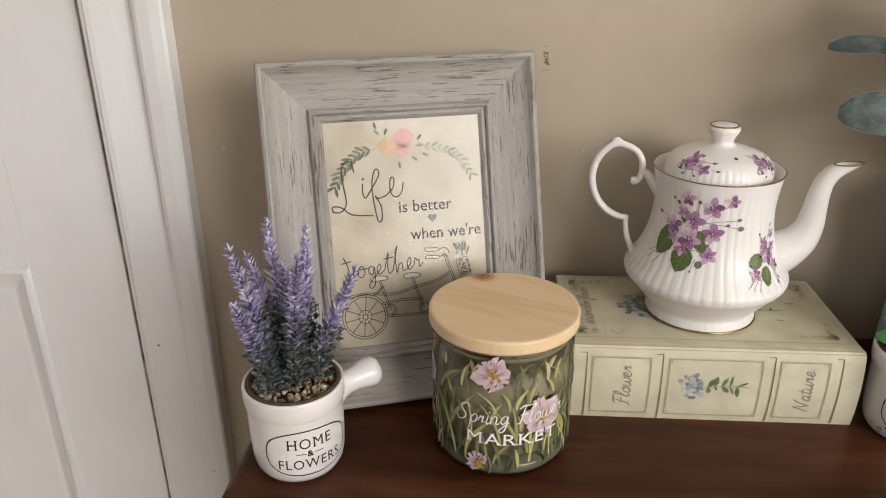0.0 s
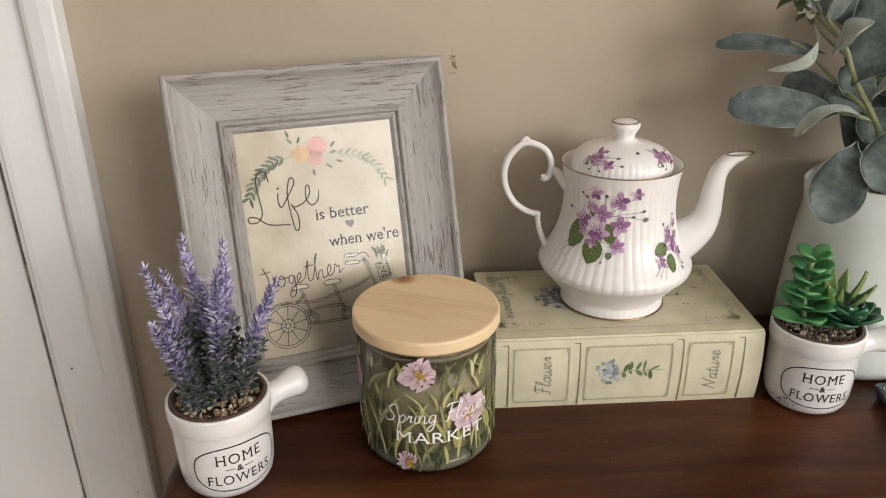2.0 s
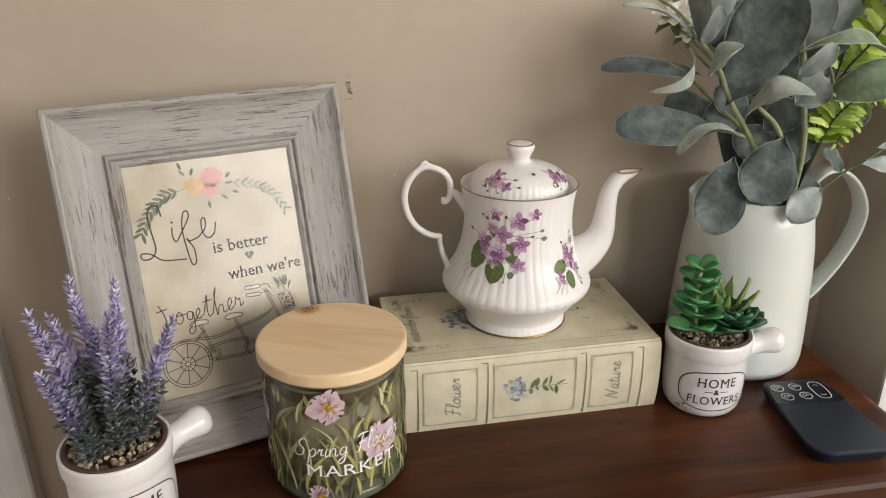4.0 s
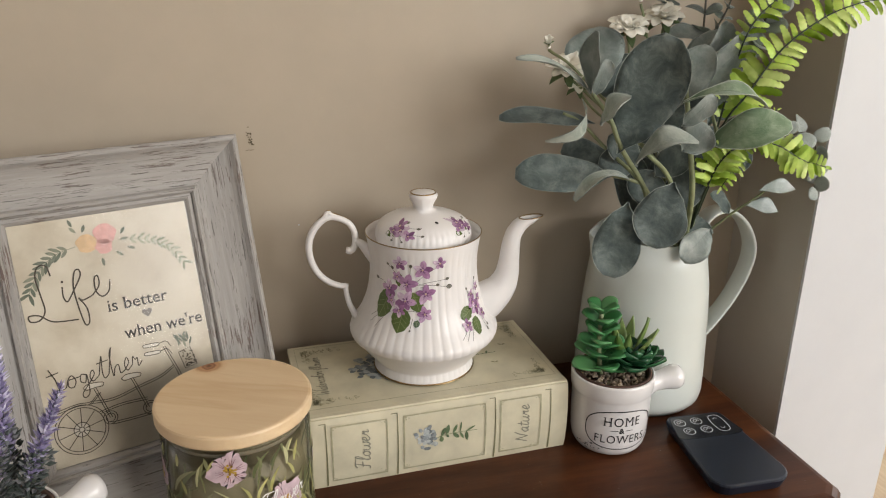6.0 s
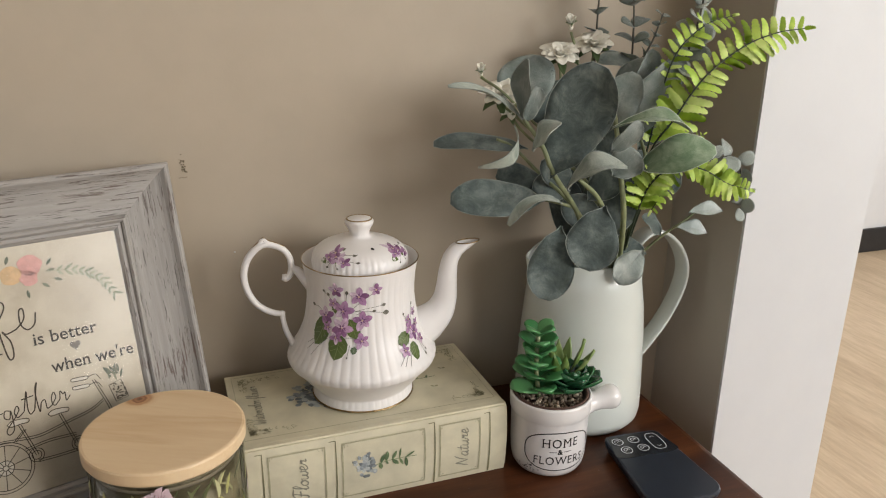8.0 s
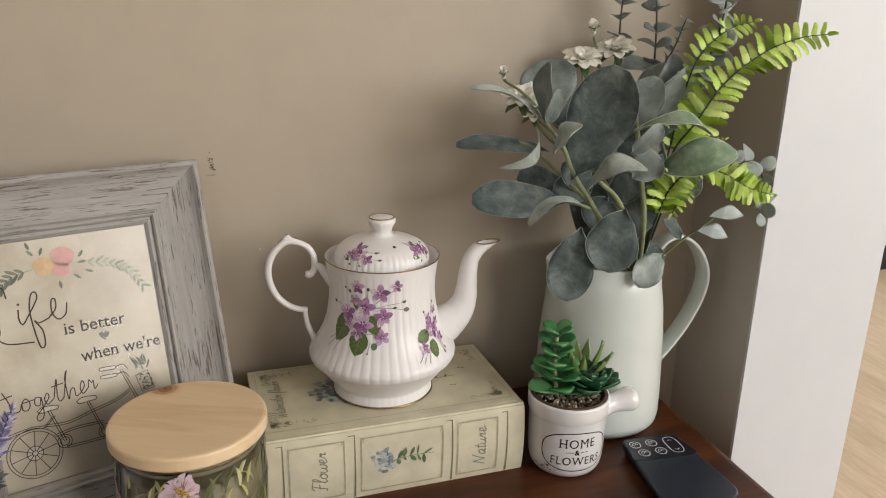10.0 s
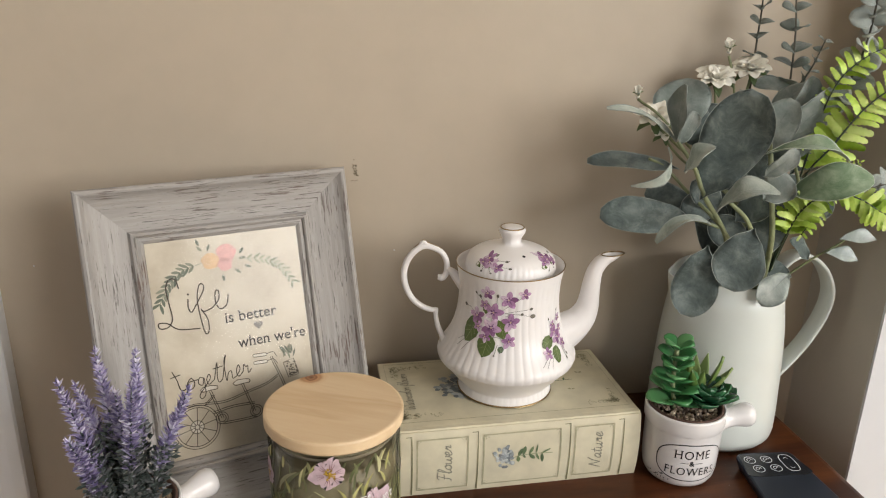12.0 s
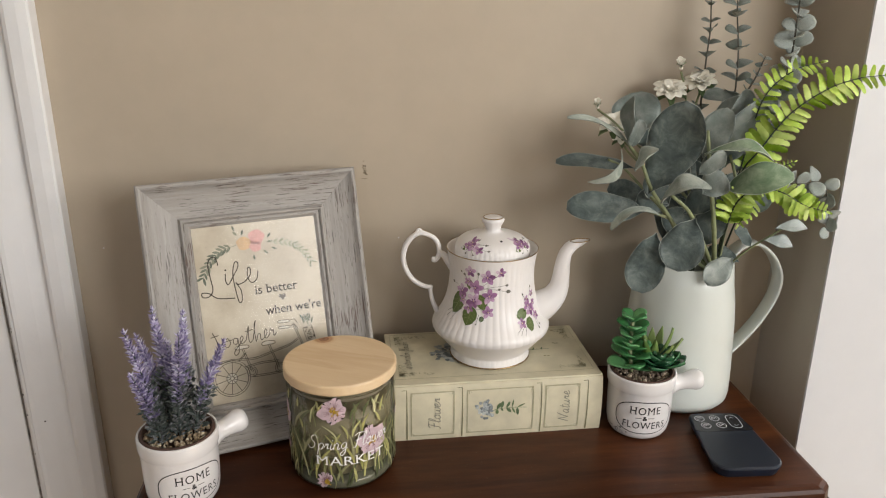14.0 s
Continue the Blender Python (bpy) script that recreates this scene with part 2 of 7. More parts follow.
def block(x0, x1, y0, y1, z0, z1, bevel=0.0, segments=2, bm=None):
    bm = bm or bmesh.new()
    made = bmesh.ops.create_cube(bm, size=1, matrix=Matrix.Translation(((x0 + x1) / 2, (y0 + y1) / 2, (z0 + z1) / 2)) @ Matrix.Diagonal((x1 - x0, y1 - y0, z1 - z0, 1)))
    if bevel:
        edges = {e for v in made["verts"] for e in v.link_edges}
        bmesh.ops.bevel(bm, geom=list(edges), offset=bevel, segments=segments, profile=0.6, affect="EDGES")
    return bm


def prism(bm, outline, z0, z1, put=lambda p: p):
    """Extrudes an outline in the x-y plane from z0 to z1."""
    lo = [bm.verts.new(put(Vector((x, y, z0)))) for x, y in outline]
    hi = [bm.verts.new(put(Vector((x, y, z1)))) for x, y in outline]
    n = len(outline)
    bm.faces.new(hi)
    bm.faces.new(lo[::-1])
    for i in range(n):
        bm.faces.new((lo[i], lo[(i + 1) % n], hi[(i + 1) % n], hi[i]))
    return bm


def ring_curve(radius, z, r, segs=64):
    """A thin ring round the z axis."""
    bm = bmesh.new()
    prof = [(radius + r * math.cos(2 * math.pi * k / 8), z + r * math.sin(2 * math.pi * k / 8)) for k in range(9)]
    return lathe(prof, segs, close=False)


# ---------------------------------------------------------------- the setting
SX = 0.909          # side of the short return wall
EY = -0.108         # its end
WX = 1.053          # the far side of the white wall end
H = 2.45
setting = {}


def structure(name, bm, material, label, smooth=False):
    ob = part(name, bm, material, smooth=smooth)
    return tagged(ob, label=label, category="wall" if "wall" in name else name.split("_")[0], kind="structure")


DX0, DX1, DZ = -0.735, 0.0375, 2.03      # the door's opening
bm = bmesh.new()
block(-2.2, DX0 - 0.004, 0.0, 0.12, 0, H, bm=bm)
block(DX0 - 0.004, 0.044, 0.0, 0.12, DZ + 0.004, H, bm=bm)
block(0.044, SX, 0.0, 0.12, 0, H, bm=bm)
structure("wall_back", bm, M_wall, "beige painted wall with a small scuff mark")
# the return's tint stands for the cool shade it lies in
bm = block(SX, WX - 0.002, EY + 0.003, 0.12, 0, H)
structure("wall_return", bm, M_wall_cool_shade, "short painted return wall, the cool light of its shade tinted into the paint")
bm = block(SX + 0.0005, WX, EY, EY + 0.003, 0, H)
structure("wall_end", bm, M_white_wall, "white painted end of a partition wall")
bm = block(WX - 0.002, WX, EY + 0.003, 2.0, 0, H)
structure("wall_passage", bm, M_white_wall, "white painted passage wall")
bm = bmesh.new()
block(WX, 4.6, 1.93, 2.05, 0, H, bm=bm)
structure("wall_far", bm, M_white_wall, "white painted wall of the far room")
bm = block(WX, 4.6, 1.915, 1.93, 0, 0.115, 0.003)
structure("baseboard", bm, M_black, "black painted skirting board")
bm = block(4.5, 4.6, WY, 1.93, 0, H)
structure("wall_east", bm, M_white_wall, "plain white painted wall")
bm = block(-2.3, -2.2, WY - 0.1, 0.12, 0, H)
structure("wall_west", bm, M_wall, "plain beige painted wall")
bm = bmesh.new()
block(-2.2, 4.5, WY - 0.1, WY, 0, WZ0, bm=bm)
block(-2.2, 4.5, WY - 0.1, WY, WZ1, H, bm=bm)
for xa, xb in ((-2.2, VX0), (VX1, WX0), (WX1, 4.5)):
    block(xa, xb, WY - 0.1, WY, WZ0, WZ1, bm=bm)
structure("wall_front", bm, M_wall, "beige painted wall with a bright window")
bm = block(-2.3, 4.6, WY - 0.1, 2.05, -0.1, 0.0)
structure("floor", bm, M_floor, "pale oak plank floor")
bm = block(-2.3, 4.6, WY - 0.1, 2.05, H, H + 0.1)
structure("ceiling", bm, M_ceiling, "plain white painted ceiling")


def dot(name, x, y, z, r, parent, material):
    bm = bmesh.new()
    bmesh.ops.create_uvsphere(bm, u_segments=8, v_segments=6, radius=r, matrix=Matrix.Translation((x, y, z)) @ Matrix.Diagonal((1, 0.4, 1, 1)))
    return part(name, bm, material, parent)


# door with raised panels, and the moulded casing round it
def build_door():
    t = tagged(new("door_1"), label="white painted panelled door, closed, with dents and chips", category="door", kind="structure")
    y0, y1 = 0.003, 0.038
    cols = [(DX0 + 0.1, -0.395), (-0.31, -0.063)]
    rows = [(0.23, 0.801), (0.98, 1.55), (1.65, 1.92)]
    for a, b in ((DX0, cols[0][0]), (cols[0][1], cols[1][0]), (cols[1][1], DX1 - 0.003)):
        part("stile", block(a, b, y0, y1, 0.008, DZ - 0.002, 0.0012), M_door, t, smooth=False)
    for z0, z1 in ((0.008, rows[0][0]), (rows[0][1], rows[1][0]), (rows[1][1], rows[2][0]), (rows[2][1], DZ - 0.002)):
        for a, b in cols:
            part("rail", block(a, b, y0 + 0.0003, y1, z0, z1, 0.0008), M_door, t, smooth=False)
    for a, b in cols:
        for z0, z1 in rows:
            bm = bmesh.new()
            loops = []
            for inset, y in ((0, y0 + 0.001), (0.0015, y0 - 0.0035), (0.006, y0 - 0.004), (0.009, y0 + 0.001), (0.011, y0 + 0.006), (0.018, y0 + 0.007), (0.022, y0 + 0.0085), (0.0245, y0 + 0.0135), (0.031, y0 + 0.0145), (0.036, y0 + 0.0140)):
                loops.append([bm.verts.new(p) for p in ((a + inset, y, z0 + inset), (b - inset, y, z0 + inset), (b - inset, y, z1 - inset), (a + inset, y, z1 - inset))])
            for lo, hi in zip(loops, loops[1:]):
                for i in range(4):
                    bm.faces.new((lo[i], lo[(i + 1) % 4], hi[(i + 1) % 4], hi[i]))
            bm.faces.new(loops[-1])
            part("panel", bm, M_door, t, smooth=False)
    part("shadow_gap", block(DX1 - 0.0028, DX1 + 0.0004, 0.0041, 0.03, 0, DZ), M_crack, t, smooth=False)
    part("jamb", block(DX1 + 0.0005, 0.0442, 0.0022, 0.05, 0, DZ), M_trim, t, smooth=False)
    return t


def build_casing():
    """Stepped casing: inner bead, flat, raised outer band."""
    t = tagged(new("trim"), label="white painted moulded door casing with filled nail holes", category="door casing", kind="structure")
    prof = [(0.0, 0.0), (0.0, 0.0085), (0.0012, 0.0105), (0.0042, 0.0112), (0.0062, 0.0132), (0.0110, 0.0134), (0.0280, 0.0112), (0.0400, 0.0088), (0.0440, 0.0076), (0.0462, 0.0080), (0.0474, 0.0130), (0.0490, 0.0170), (0.0530, 0.0188), (0.0640, 0.0196), (0.0732, 0.0186), (0.0750, 0.0165), (0.0750, 0.0)]
    x0 = 0.0445
    for name, side in (("casing", 1), ("casing", -1)):
        bm = bmesh.new()
        xb = x0 if side > 0 else DX0 - 0.003
        lo = [bm.verts.new((xb + side * s, -d, 0)) for s, d in prof]
        hi = [bm.verts.new((xb + side * s, -d, DZ + s + 0.003)) for s, d in prof]
        for i in range(len(prof) - 1):
            bm.faces.new((lo[i], lo[i + 1], hi[i + 1], hi[i]))
        part(name, bm, M_trim, t, smooth=False)
    bm = bmesh.new()
    lo = [bm.verts.new((DX0 - 0.003 - s, -d, DZ + s + 0.003)) for s, d in prof]
    hi = [bm.verts.new((x0 + s, -d, DZ + s + 0.003)) for s, d in prof]
    for i in range(len(prof) - 1):
        bm.faces.new((lo[i], lo[i + 1], hi[i + 1], hi[i]))
    part("head_casing", bm, M_trim, t, smooth=False)
    for x, z, d, r in ((0.0634, 0.7280, 0.0124, 0.0011), (0.1033, 0.5814, 0.019, 0.0011), (0.108, 0.88, 0.019, 0.0007)):
        dot("nail_hole", x, -d, z, r, t, M_nail)
    rng = random.Random(5)
    for z in (0.842, 0.838, 0.812, 0.806, 0.803, 0.905, 0.761, 0.735, 0.69, 0.684):
        dot("paint_chip", 0.0445 + rng.uniform(-0.001, 0.001), -0.0085, z, 0.0011, t, M_gap)
    return t


build_door()
build_casing()

# a scuff and a nail hole on the wall
scuff = tagged(new("wall_scuff"), label="small dark scuff where paint has chipped", category="scuff", kind="structure")
rng = random.Random(3)
for k in range(26):
    u = rng.uniform(-1, 1)
    dot("chip", 0.4299 + 0.0014 * u + rng.gauss(0, 0.0010), -0.0001, 1.0085 - 0.0060 * u + rng.gauss(0, 0.0020), rng.uniform(0.0003, 0.0008), scuff, M_scuff_brown)
for k in range(6):
    dot("chip", 0.4268 + 0.0011 * k, -0.0001, 0.9985 + 0.0003 * (k % 3), 0.00038, scuff, M_scuff_brown)
for x, z in ((0.4658, 0.9307), (0.150, 0.928)):
    dot("chip", x, -0.0001, z, 0.0008, scuff, M_white_wall)


def build_window(name, WX0, WX1):
    t = tagged(new(name), label="white framed window set round a daylight area lamp", category="window", kind="structure")
    w = 0.05
    for x0, x1, z0, z1 in ((WX0, WX0 + w, WZ0, WZ1), (WX1 - w, WX1, WZ0, WZ1), (WX0 + w, WX1 - w, WZ0, WZ0 + w), (WX0 + w, WX1 - w, WZ1 - w, WZ1)):
        part("window_frame", block(x0, x1, WY - 0.095, WY - 0.055, z0, z1, 0.004), M_trim, t, smooth=False)
    part("window_sill", block(WX0 - 0.05, WX1 + 0.05, WY + 0.0005, WY + 0.06, WZ0 - 0.035, WZ0 - 0.005, 0.006), M_trim, t, smooth=False)
    return t


build_window("window_1", WX0, WX1)
# unseen window, added only to house the left fill lamp
build_window("added_fill_window", VX0, VX1)


# ---------------------------------------------------------------- cabinet
def build_cabinet():
    x0, x1, yf = 0.2155, 0.8535, -0.2555
    t = thing("cabinet", pose((x0 + x1) / 2, -0.13, 0), "small dark mahogany cabinet with a moulded top", "cabinet")
    hw = (x1 - x0) / 2
    yb, yo = 0.128, yf + 0.13
    # top with a stepped, rounded edge on three sides
    bm = bmesh.new()
    prof = [(0.012, -0.030), (0.0, -0.028), (-0.003, -0.024), (-0.003, -0.019), (-0.001, -0.0165), (-0.0005, -0.006), (0.0012, -0.0025), (0.004, -0.0006), (0.0075, 0.0)]
    loops = []
    for off, z in prof:
        c = 0.010
        loops.append([bm.verts.new((x, y, TZ + z)) for x, y in ((-hw + off, yb), (-hw + off, yo + off + c), (-hw + off + c, yo + off), (hw - off - c, yo + off), (hw - off, yo + off + c), (hw - off, yb))])
    for a, b in zip(loops, loops[1:]):
        for i in range(5):
            bm.faces.new((a[i], a[i + 1], b[i + 1], b[i]))
    bm.faces.new(loops[-1])
    bm.faces.new(loops[0][::-1])
    bm.faces.new([l[0] for l in loops])
    bm.faces.new([l[-1] for l in loops][::-1])
    part("cabinet_top", bm, M_mahogany, t, "varnished mahogany top with a moulded edge", smooth=False)
    part("body", block(-hw + 0.02, hw - 0.02, yo + 0.022, yb, 0.10, TZ - 0.0305, 0.002), M_mahogany, t, smooth=False)
    for k in range(3):
        z = 0.12 + k * 0.2
        d = part("drawer", block(-hw + 0.035, hw - 0.035, yo + 0.014, yo + 0.0215, z, z + 0.185, 0.003), M_mahogany, t, smooth=False)
        for s in (-0.14, 0.14):
            bm = lathe([(0.006, 0), (0.005, 0.008), (0.011, 0.014), (0.012, 0.019), (0.007, 0.023), (0.001, 0.024)], 20)
            part("knob", bm, M_gold, d, matrix=pose(s, yo + 0.014, z + 0.09, 90))
    for sx in (-1, 1):
        for y in (yo + 0.045, yb - 0.025):
            part("leg", lathe([(0.014, 0), (0.018, 0.03), (0.02, 0.1)], 16), M_mahogany, t, matrix=pose(sx * (hw - 0.05), y, 0))
    return t


build_cabinet()


# ---------------------------------------------------------------- lettering and painted decoration
def glyphs(text, size, width=None, shear=0.0, spacing=1.0, thin=0.0, serif=0.0):
    """Triangles and outline points of a line of writing in the built-in font, centred; width stretches it to a length."""
    cu = bpy.data.curves.new("writing", "FONT")
    cu.body, cu.size, cu.align_x, cu.align_y, cu.shear, cu.space_character, cu.offset, cu.resolution_u = text, size, "CENTER", "CENTER", shear, spacing, thin, 3
    ob = bpy.data.objects.new("writing", cu)
    scene.collection.objects.link(ob)
    me = bpy.data.meshes.new_from_object(ob.evaluated_get(bpy.context.evaluated_depsgraph_get()))
    pts = [(v.co.x, v.co.y) for v in me.vertices]
    faces = [tuple(p.vertices) for p in me.polygons]
    bpy.data.objects.remove(ob)
    bpy.data.curves.remove(cu)
    bpy.data.meshes.remove(me)
    if serif:
        # a short bar across each free stem end
        uses = {}
        for f in faces:
            for i in range(len(f)):
                e = tuple(sorted((f[i], f[i - 1])))
                uses[e] = uses.get(e, 0) + 1
        foot_y, head_y = min(p[1] for p in pts), max(p[1] for p in pts)
        for f in list(faces):
            mid = sum(pts[i][1] for i in f) / len(f)
            for i in range(len(f)):
                (xa, ya), (xb, yb) = pts[f[i]], pts[f[i - 1]]
                if min(ya - foot_y, head_y - ya) > 0.02 * size or abs(ya - yb) > 0.002 * size or not 0.03 * size < abs(xa - xb) < 0.16 * size or uses[tuple(sorted((f[i], f[i - 1])))] > 1:
                    continue
                x0, x1, h = min(xa, xb) - serif * size, max(xa, xb) + serif * size, (0.045 if mid > ya else -0.045) * size
                n = len(pts)
                pts += [(x0, ya), (x1, ya), (x1, ya + h), (x0, ya + h)]
                faces.append((n, n + 1, n + 2, n + 3) if h > 0 else (n + 3, n + 2, n + 1, n))
    lo, hi = min(p[0] for p in pts), max(p[0] for p in pts)
    zl, zh = min(p[1] for p in pts), max(p[1] for p in pts)
    k = width / (hi - lo) if width else 1.0
    return [((x - (lo + hi) / 2) * k, y - (zl + zh) / 2) for x, y in pts], faces


def write(bm, text, size, at, put, width=None, turn=0.0, **kw):
    pts, faces = glyphs(text, size, width, **kw)
    c, s = math.cos(turn), math.sin(turn)
    vs = [bm.verts.new(put(at[0] + x * c - y * s, at[1] + x * s + y * c)) for x, y in pts]
    for f in faces:
        try:
            bm.faces.new([vs[i] for i in f])
        except ValueError:
            pass


SCRIPT = {}
SCRIPT["S"] = 1.5, [(1.3, 1.7), (0.9, 2.1), (0.4, 1.8), (0.5, 1.3), (1.0, 0.8), (0.9, 0.2), (0.3, 0.0), (0.0, 0.4)]
SCRIPT["p"] = 0.95, [(0.1, 0.9), (0.15, 0.2), (0.1, -0.9)], [(0.13, 0.5), (0.5, 1.0), (0.8, 0.7), (0.65, 0.1), (0.3, 0.05), (0.15, 0.3)]
SCRIPT["r"] = 0.75, [(0, 0.3), (0.2, 0.95), (0.25, 0.7), (0.5, 0.9), (0.45, 0.2), (0.75, 0.25)]
SCRIPT["i"] = 0.5, [(0.2, 0.95), (0.15, 0.2), (0.3, 0), (0.5, 0.25)], [(0.25, 1.35), (0.30, 1.45)]
SCRIPT["n"] = 1.0, [(0.1, 0.95), (0.1, 0.0)], [(0.12, 0.5), (0.4, 1), (0.65, 0.75), (0.65, 0.15), (0.8, 0), (1.0, 0.25)]
SCRIPT["g"] = 1.0, [(0.75, 0.85), (0.4, 1), (0.1, 0.5), (0.35, 0.05), (0.7, 0.4), (0.75, 0.95), (0.72, -0.5), (0.4, -0.95), (0.1, -0.7), (0.5, -0.2), (1.0, 0.25)]
SCRIPT["F"] = 1.3, [(0.1, 1.75), (0.5, 2.05), (1.4, 2.0)], [(0.7, 2.0), (0.55, 1.0), (0.45, 0.1), (0.1, 0.0)], [(0.3, 1.0), (1.1, 1.1)]
SCRIPT["l"] = 0.55, [(0.0, 0.3), (0.45, 1.5), (0.4, 2.05), (0.2, 1.7), (0.15, 0.3), (0.3, 0), (0.55, 0.25)]
SCRIPT["o"] = 0.9, [(0.5, 1.0), (0.15, 0.7), (0.15, 0.2), (0.45, 0), (0.75, 0.35), (0.65, 0.85), (0.45, 0.98), (0.6, 0.75), (0.95, 0.85)]
SCRIPT["w"] = 1.2, [(0.1, 0.95), (0.1, 0.2), (0.35, 0), (0.6, 0.35), (0.62, 0.8), (0.62, 0.3), (0.85, 0), (1.1, 0.4), (1.05, 0.95), (1.25, 0.8)]
SCRIPT["e"] = 0.8, [(0.0, 0.3), (0.45, 0.55), (0.5, 0.9), (0.25, 0.95), (0.12, 0.4), (0.35, 0.0), (0.8, 0.3)]
SCRIPT["N"] = 1.5, [(0.1, 0), (0.35, 1.9)], [(0.35, 1.9), (0.6, 1.0), (0.95, 0.05)], [(0.95, 0.05), (1.1, 1.2), (1.4, 2.1)]
SCRIPT["a"] = 0.95, [(0.7, 0.85), (0.4, 1), (0.1, 0.5), (0.3, 0.02), (0.6, 0.35), (0.72, 0.95)], [(0.72, 0.95), (0.68, 0.2), (0.8, 0), (0.95, 0.2)]
SCRIPT["t"] = 0.6, [(0.3, 1.7), (0.2, 0.3), (0.35, 0), (0.6, 0.25)], [(0.0, 1.1), (0.6, 1.2)]
SCRIPT["u"] = 1.0, [(0.1, 0.95), (0.1, 0.25), (0.35, 0), (0.65, 0.35), (0.7, 0.95)], [(0.7, 0.95), (0.68, 0.2), (0.8, 0), (1, 0.25)]
SCRIPT["W"] = 1.7, [(0.1, 1.9), (0.3, 0.5), (0.45, 0.0), (0.85, 1.2)], [(0.85, 1.2), (1.0, 0.3), (1.15, 0), (1.6, 2.0)]
SCRIPT["c"] = 0.75, [(0.6, 0.8), (0.4, 1.0), (0.1, 0.5), (0.35, 0), (0.75, 0.3)]
SCRIPT["f"] = 0.7, [(0.0, 0.4), (0.5, 1.6), (0.4, 2.05), (0.2, 1.6), (0.2, -0.8), (0.35, -0.8), (0.25, 0.0), (0.65, 0.3)]


def brush(bm, text, xh, at, put, width, turn=0.0, pen=0.16, slant=0.22):
    """A line of joined brush script, centred; xh is the height of its small letters."""
    total = sum(SCRIPT[ch][0] if ch != " " else 0.7 for ch in text)
    k, x, c, s = width / total, 0.0, math.cos(turn), math.sin(turn)
    for ch in text:
        if ch == " ":
            x += 0.7
            continue
        adv, *lines = SCRIPT[ch]
        for line in lines:
            pts = []
            for u, v in curve2(line, 5):
                a, b = (x + u - total / 2) * k + v * xh * slant, (v - 0.9) * xh
                pts.append((at[0] + a * c - b * s, at[1] + a * s + b * c))
            n = len(pts)
            stroke(bm, pts, [pen * xh * (0.75 + 0.5 * math.sin(math.pi * (i + 0.3) / n)) for i in range(n)], put)
        x += adv


def stroke(bm, pts, width, put, closed=False):
    """A flat brush line; width is a number or one for each point."""
    n = len(pts)
    rows = []
    for i, p in enumerate(pts):
        a = pts[(i - 1) % n] if closed or i else p
        b = pts[(i + 1) % n] if closed or i < n - 1 else p
        dx, dy = b[0] - a[0], b[1] - a[1]
        ln = math.hypot(dx, dy) or 1
        w = (width[i] if hasattr(width, "__len__") else width) / 2
        rows.append((bm.verts.new(put(p[0] - dy / ln * w, p[1] + dx / ln * w)), bm.verts.new(put(p[0] + dy / ln * w, p[1] - dx / ln * w))))
    for i in range(n if closed else n - 1):
        a, b = rows[i], rows[(i + 1) % n]
        bm.faces.new((a[0], a[1], b[1], b[0]))


def curve2(points, n=6):
    return [(p.x, p.y) for p in spline([(x, y, 0) for x, y in points], n)]


def fill(bm, outline, put):
    c = bm.verts.new(put(sum(p[0] for p in outline) / len(outline), sum(p[1] for p in outline) / len(outline)))
    vs = [bm.verts.new(put(*p)) for p in outline]
    for i in range(len(vs)):
        bm.faces.new((c, vs[i], vs[(i + 1) % len(vs)]))


def leaf2(x, y, ang, length, width, n=9, blunt=0.5):
    """Outline of a flat painted leaf or petal that starts at x, y."""
    pts = []
    for side in (1, -1):
        for k in range(n + 1):
            t = k / n if side > 0 else 1 - k / n
            w = width / 2 * math.sin(math.pi * t ** (1 - 0.4 * (blunt - 0.5))) ** (1.0 - blunt * 0.5)
            pts.append((t * length, side * w))
    c, s = math.cos(ang), math.sin(ang)
    return [(x + a * c - b * s, y + a * s + b * c) for a, b in pts]


def ellipse2(x, y, a, b, turn=0.0, n=24, power=2.0):
    out = []
    for k in range(n):
        t = 2 * math.pi * k / n
        u, v = math.cos(t), math.sin(t)
        u, v = a * math.copysign(abs(u) ** (2 / power), u), b * math.copysign(abs(v) ** (2 / power), v)
        out.append((x + u * math.cos(turn) - v * math.sin(turn), y + u * math.sin(turn) + v * math.cos(turn)))
    return out


def flat_on(m):
    """Puts painted points on a plane: x along, y up, lifted by its third number."""
    return lambda lift: (lambda x, y: m @ Vector((x, y, lift)))


def round_on(radius, az):
    """Wraps painted points round an upright body; radius(z) is its outline, az the bearing of x = 0."""
    def lifted(lift, z0=0.0):
        def put(x, y):
            r = radius(z0 + y) + lift
            a = az + x / max(radius(z0 + y), 0.004)
            return Vector((r * math.cos(a), r * math.sin(a), z0 + y))
        return put
    return lifted


def outline_at(profile):
    pr = sorted(profile, key=lambda p: p[1])
    rs, zs = [p[0] for p in pr], [p[1] for p in pr]
    return lambda z: float(np.interp(z, zs, rs))


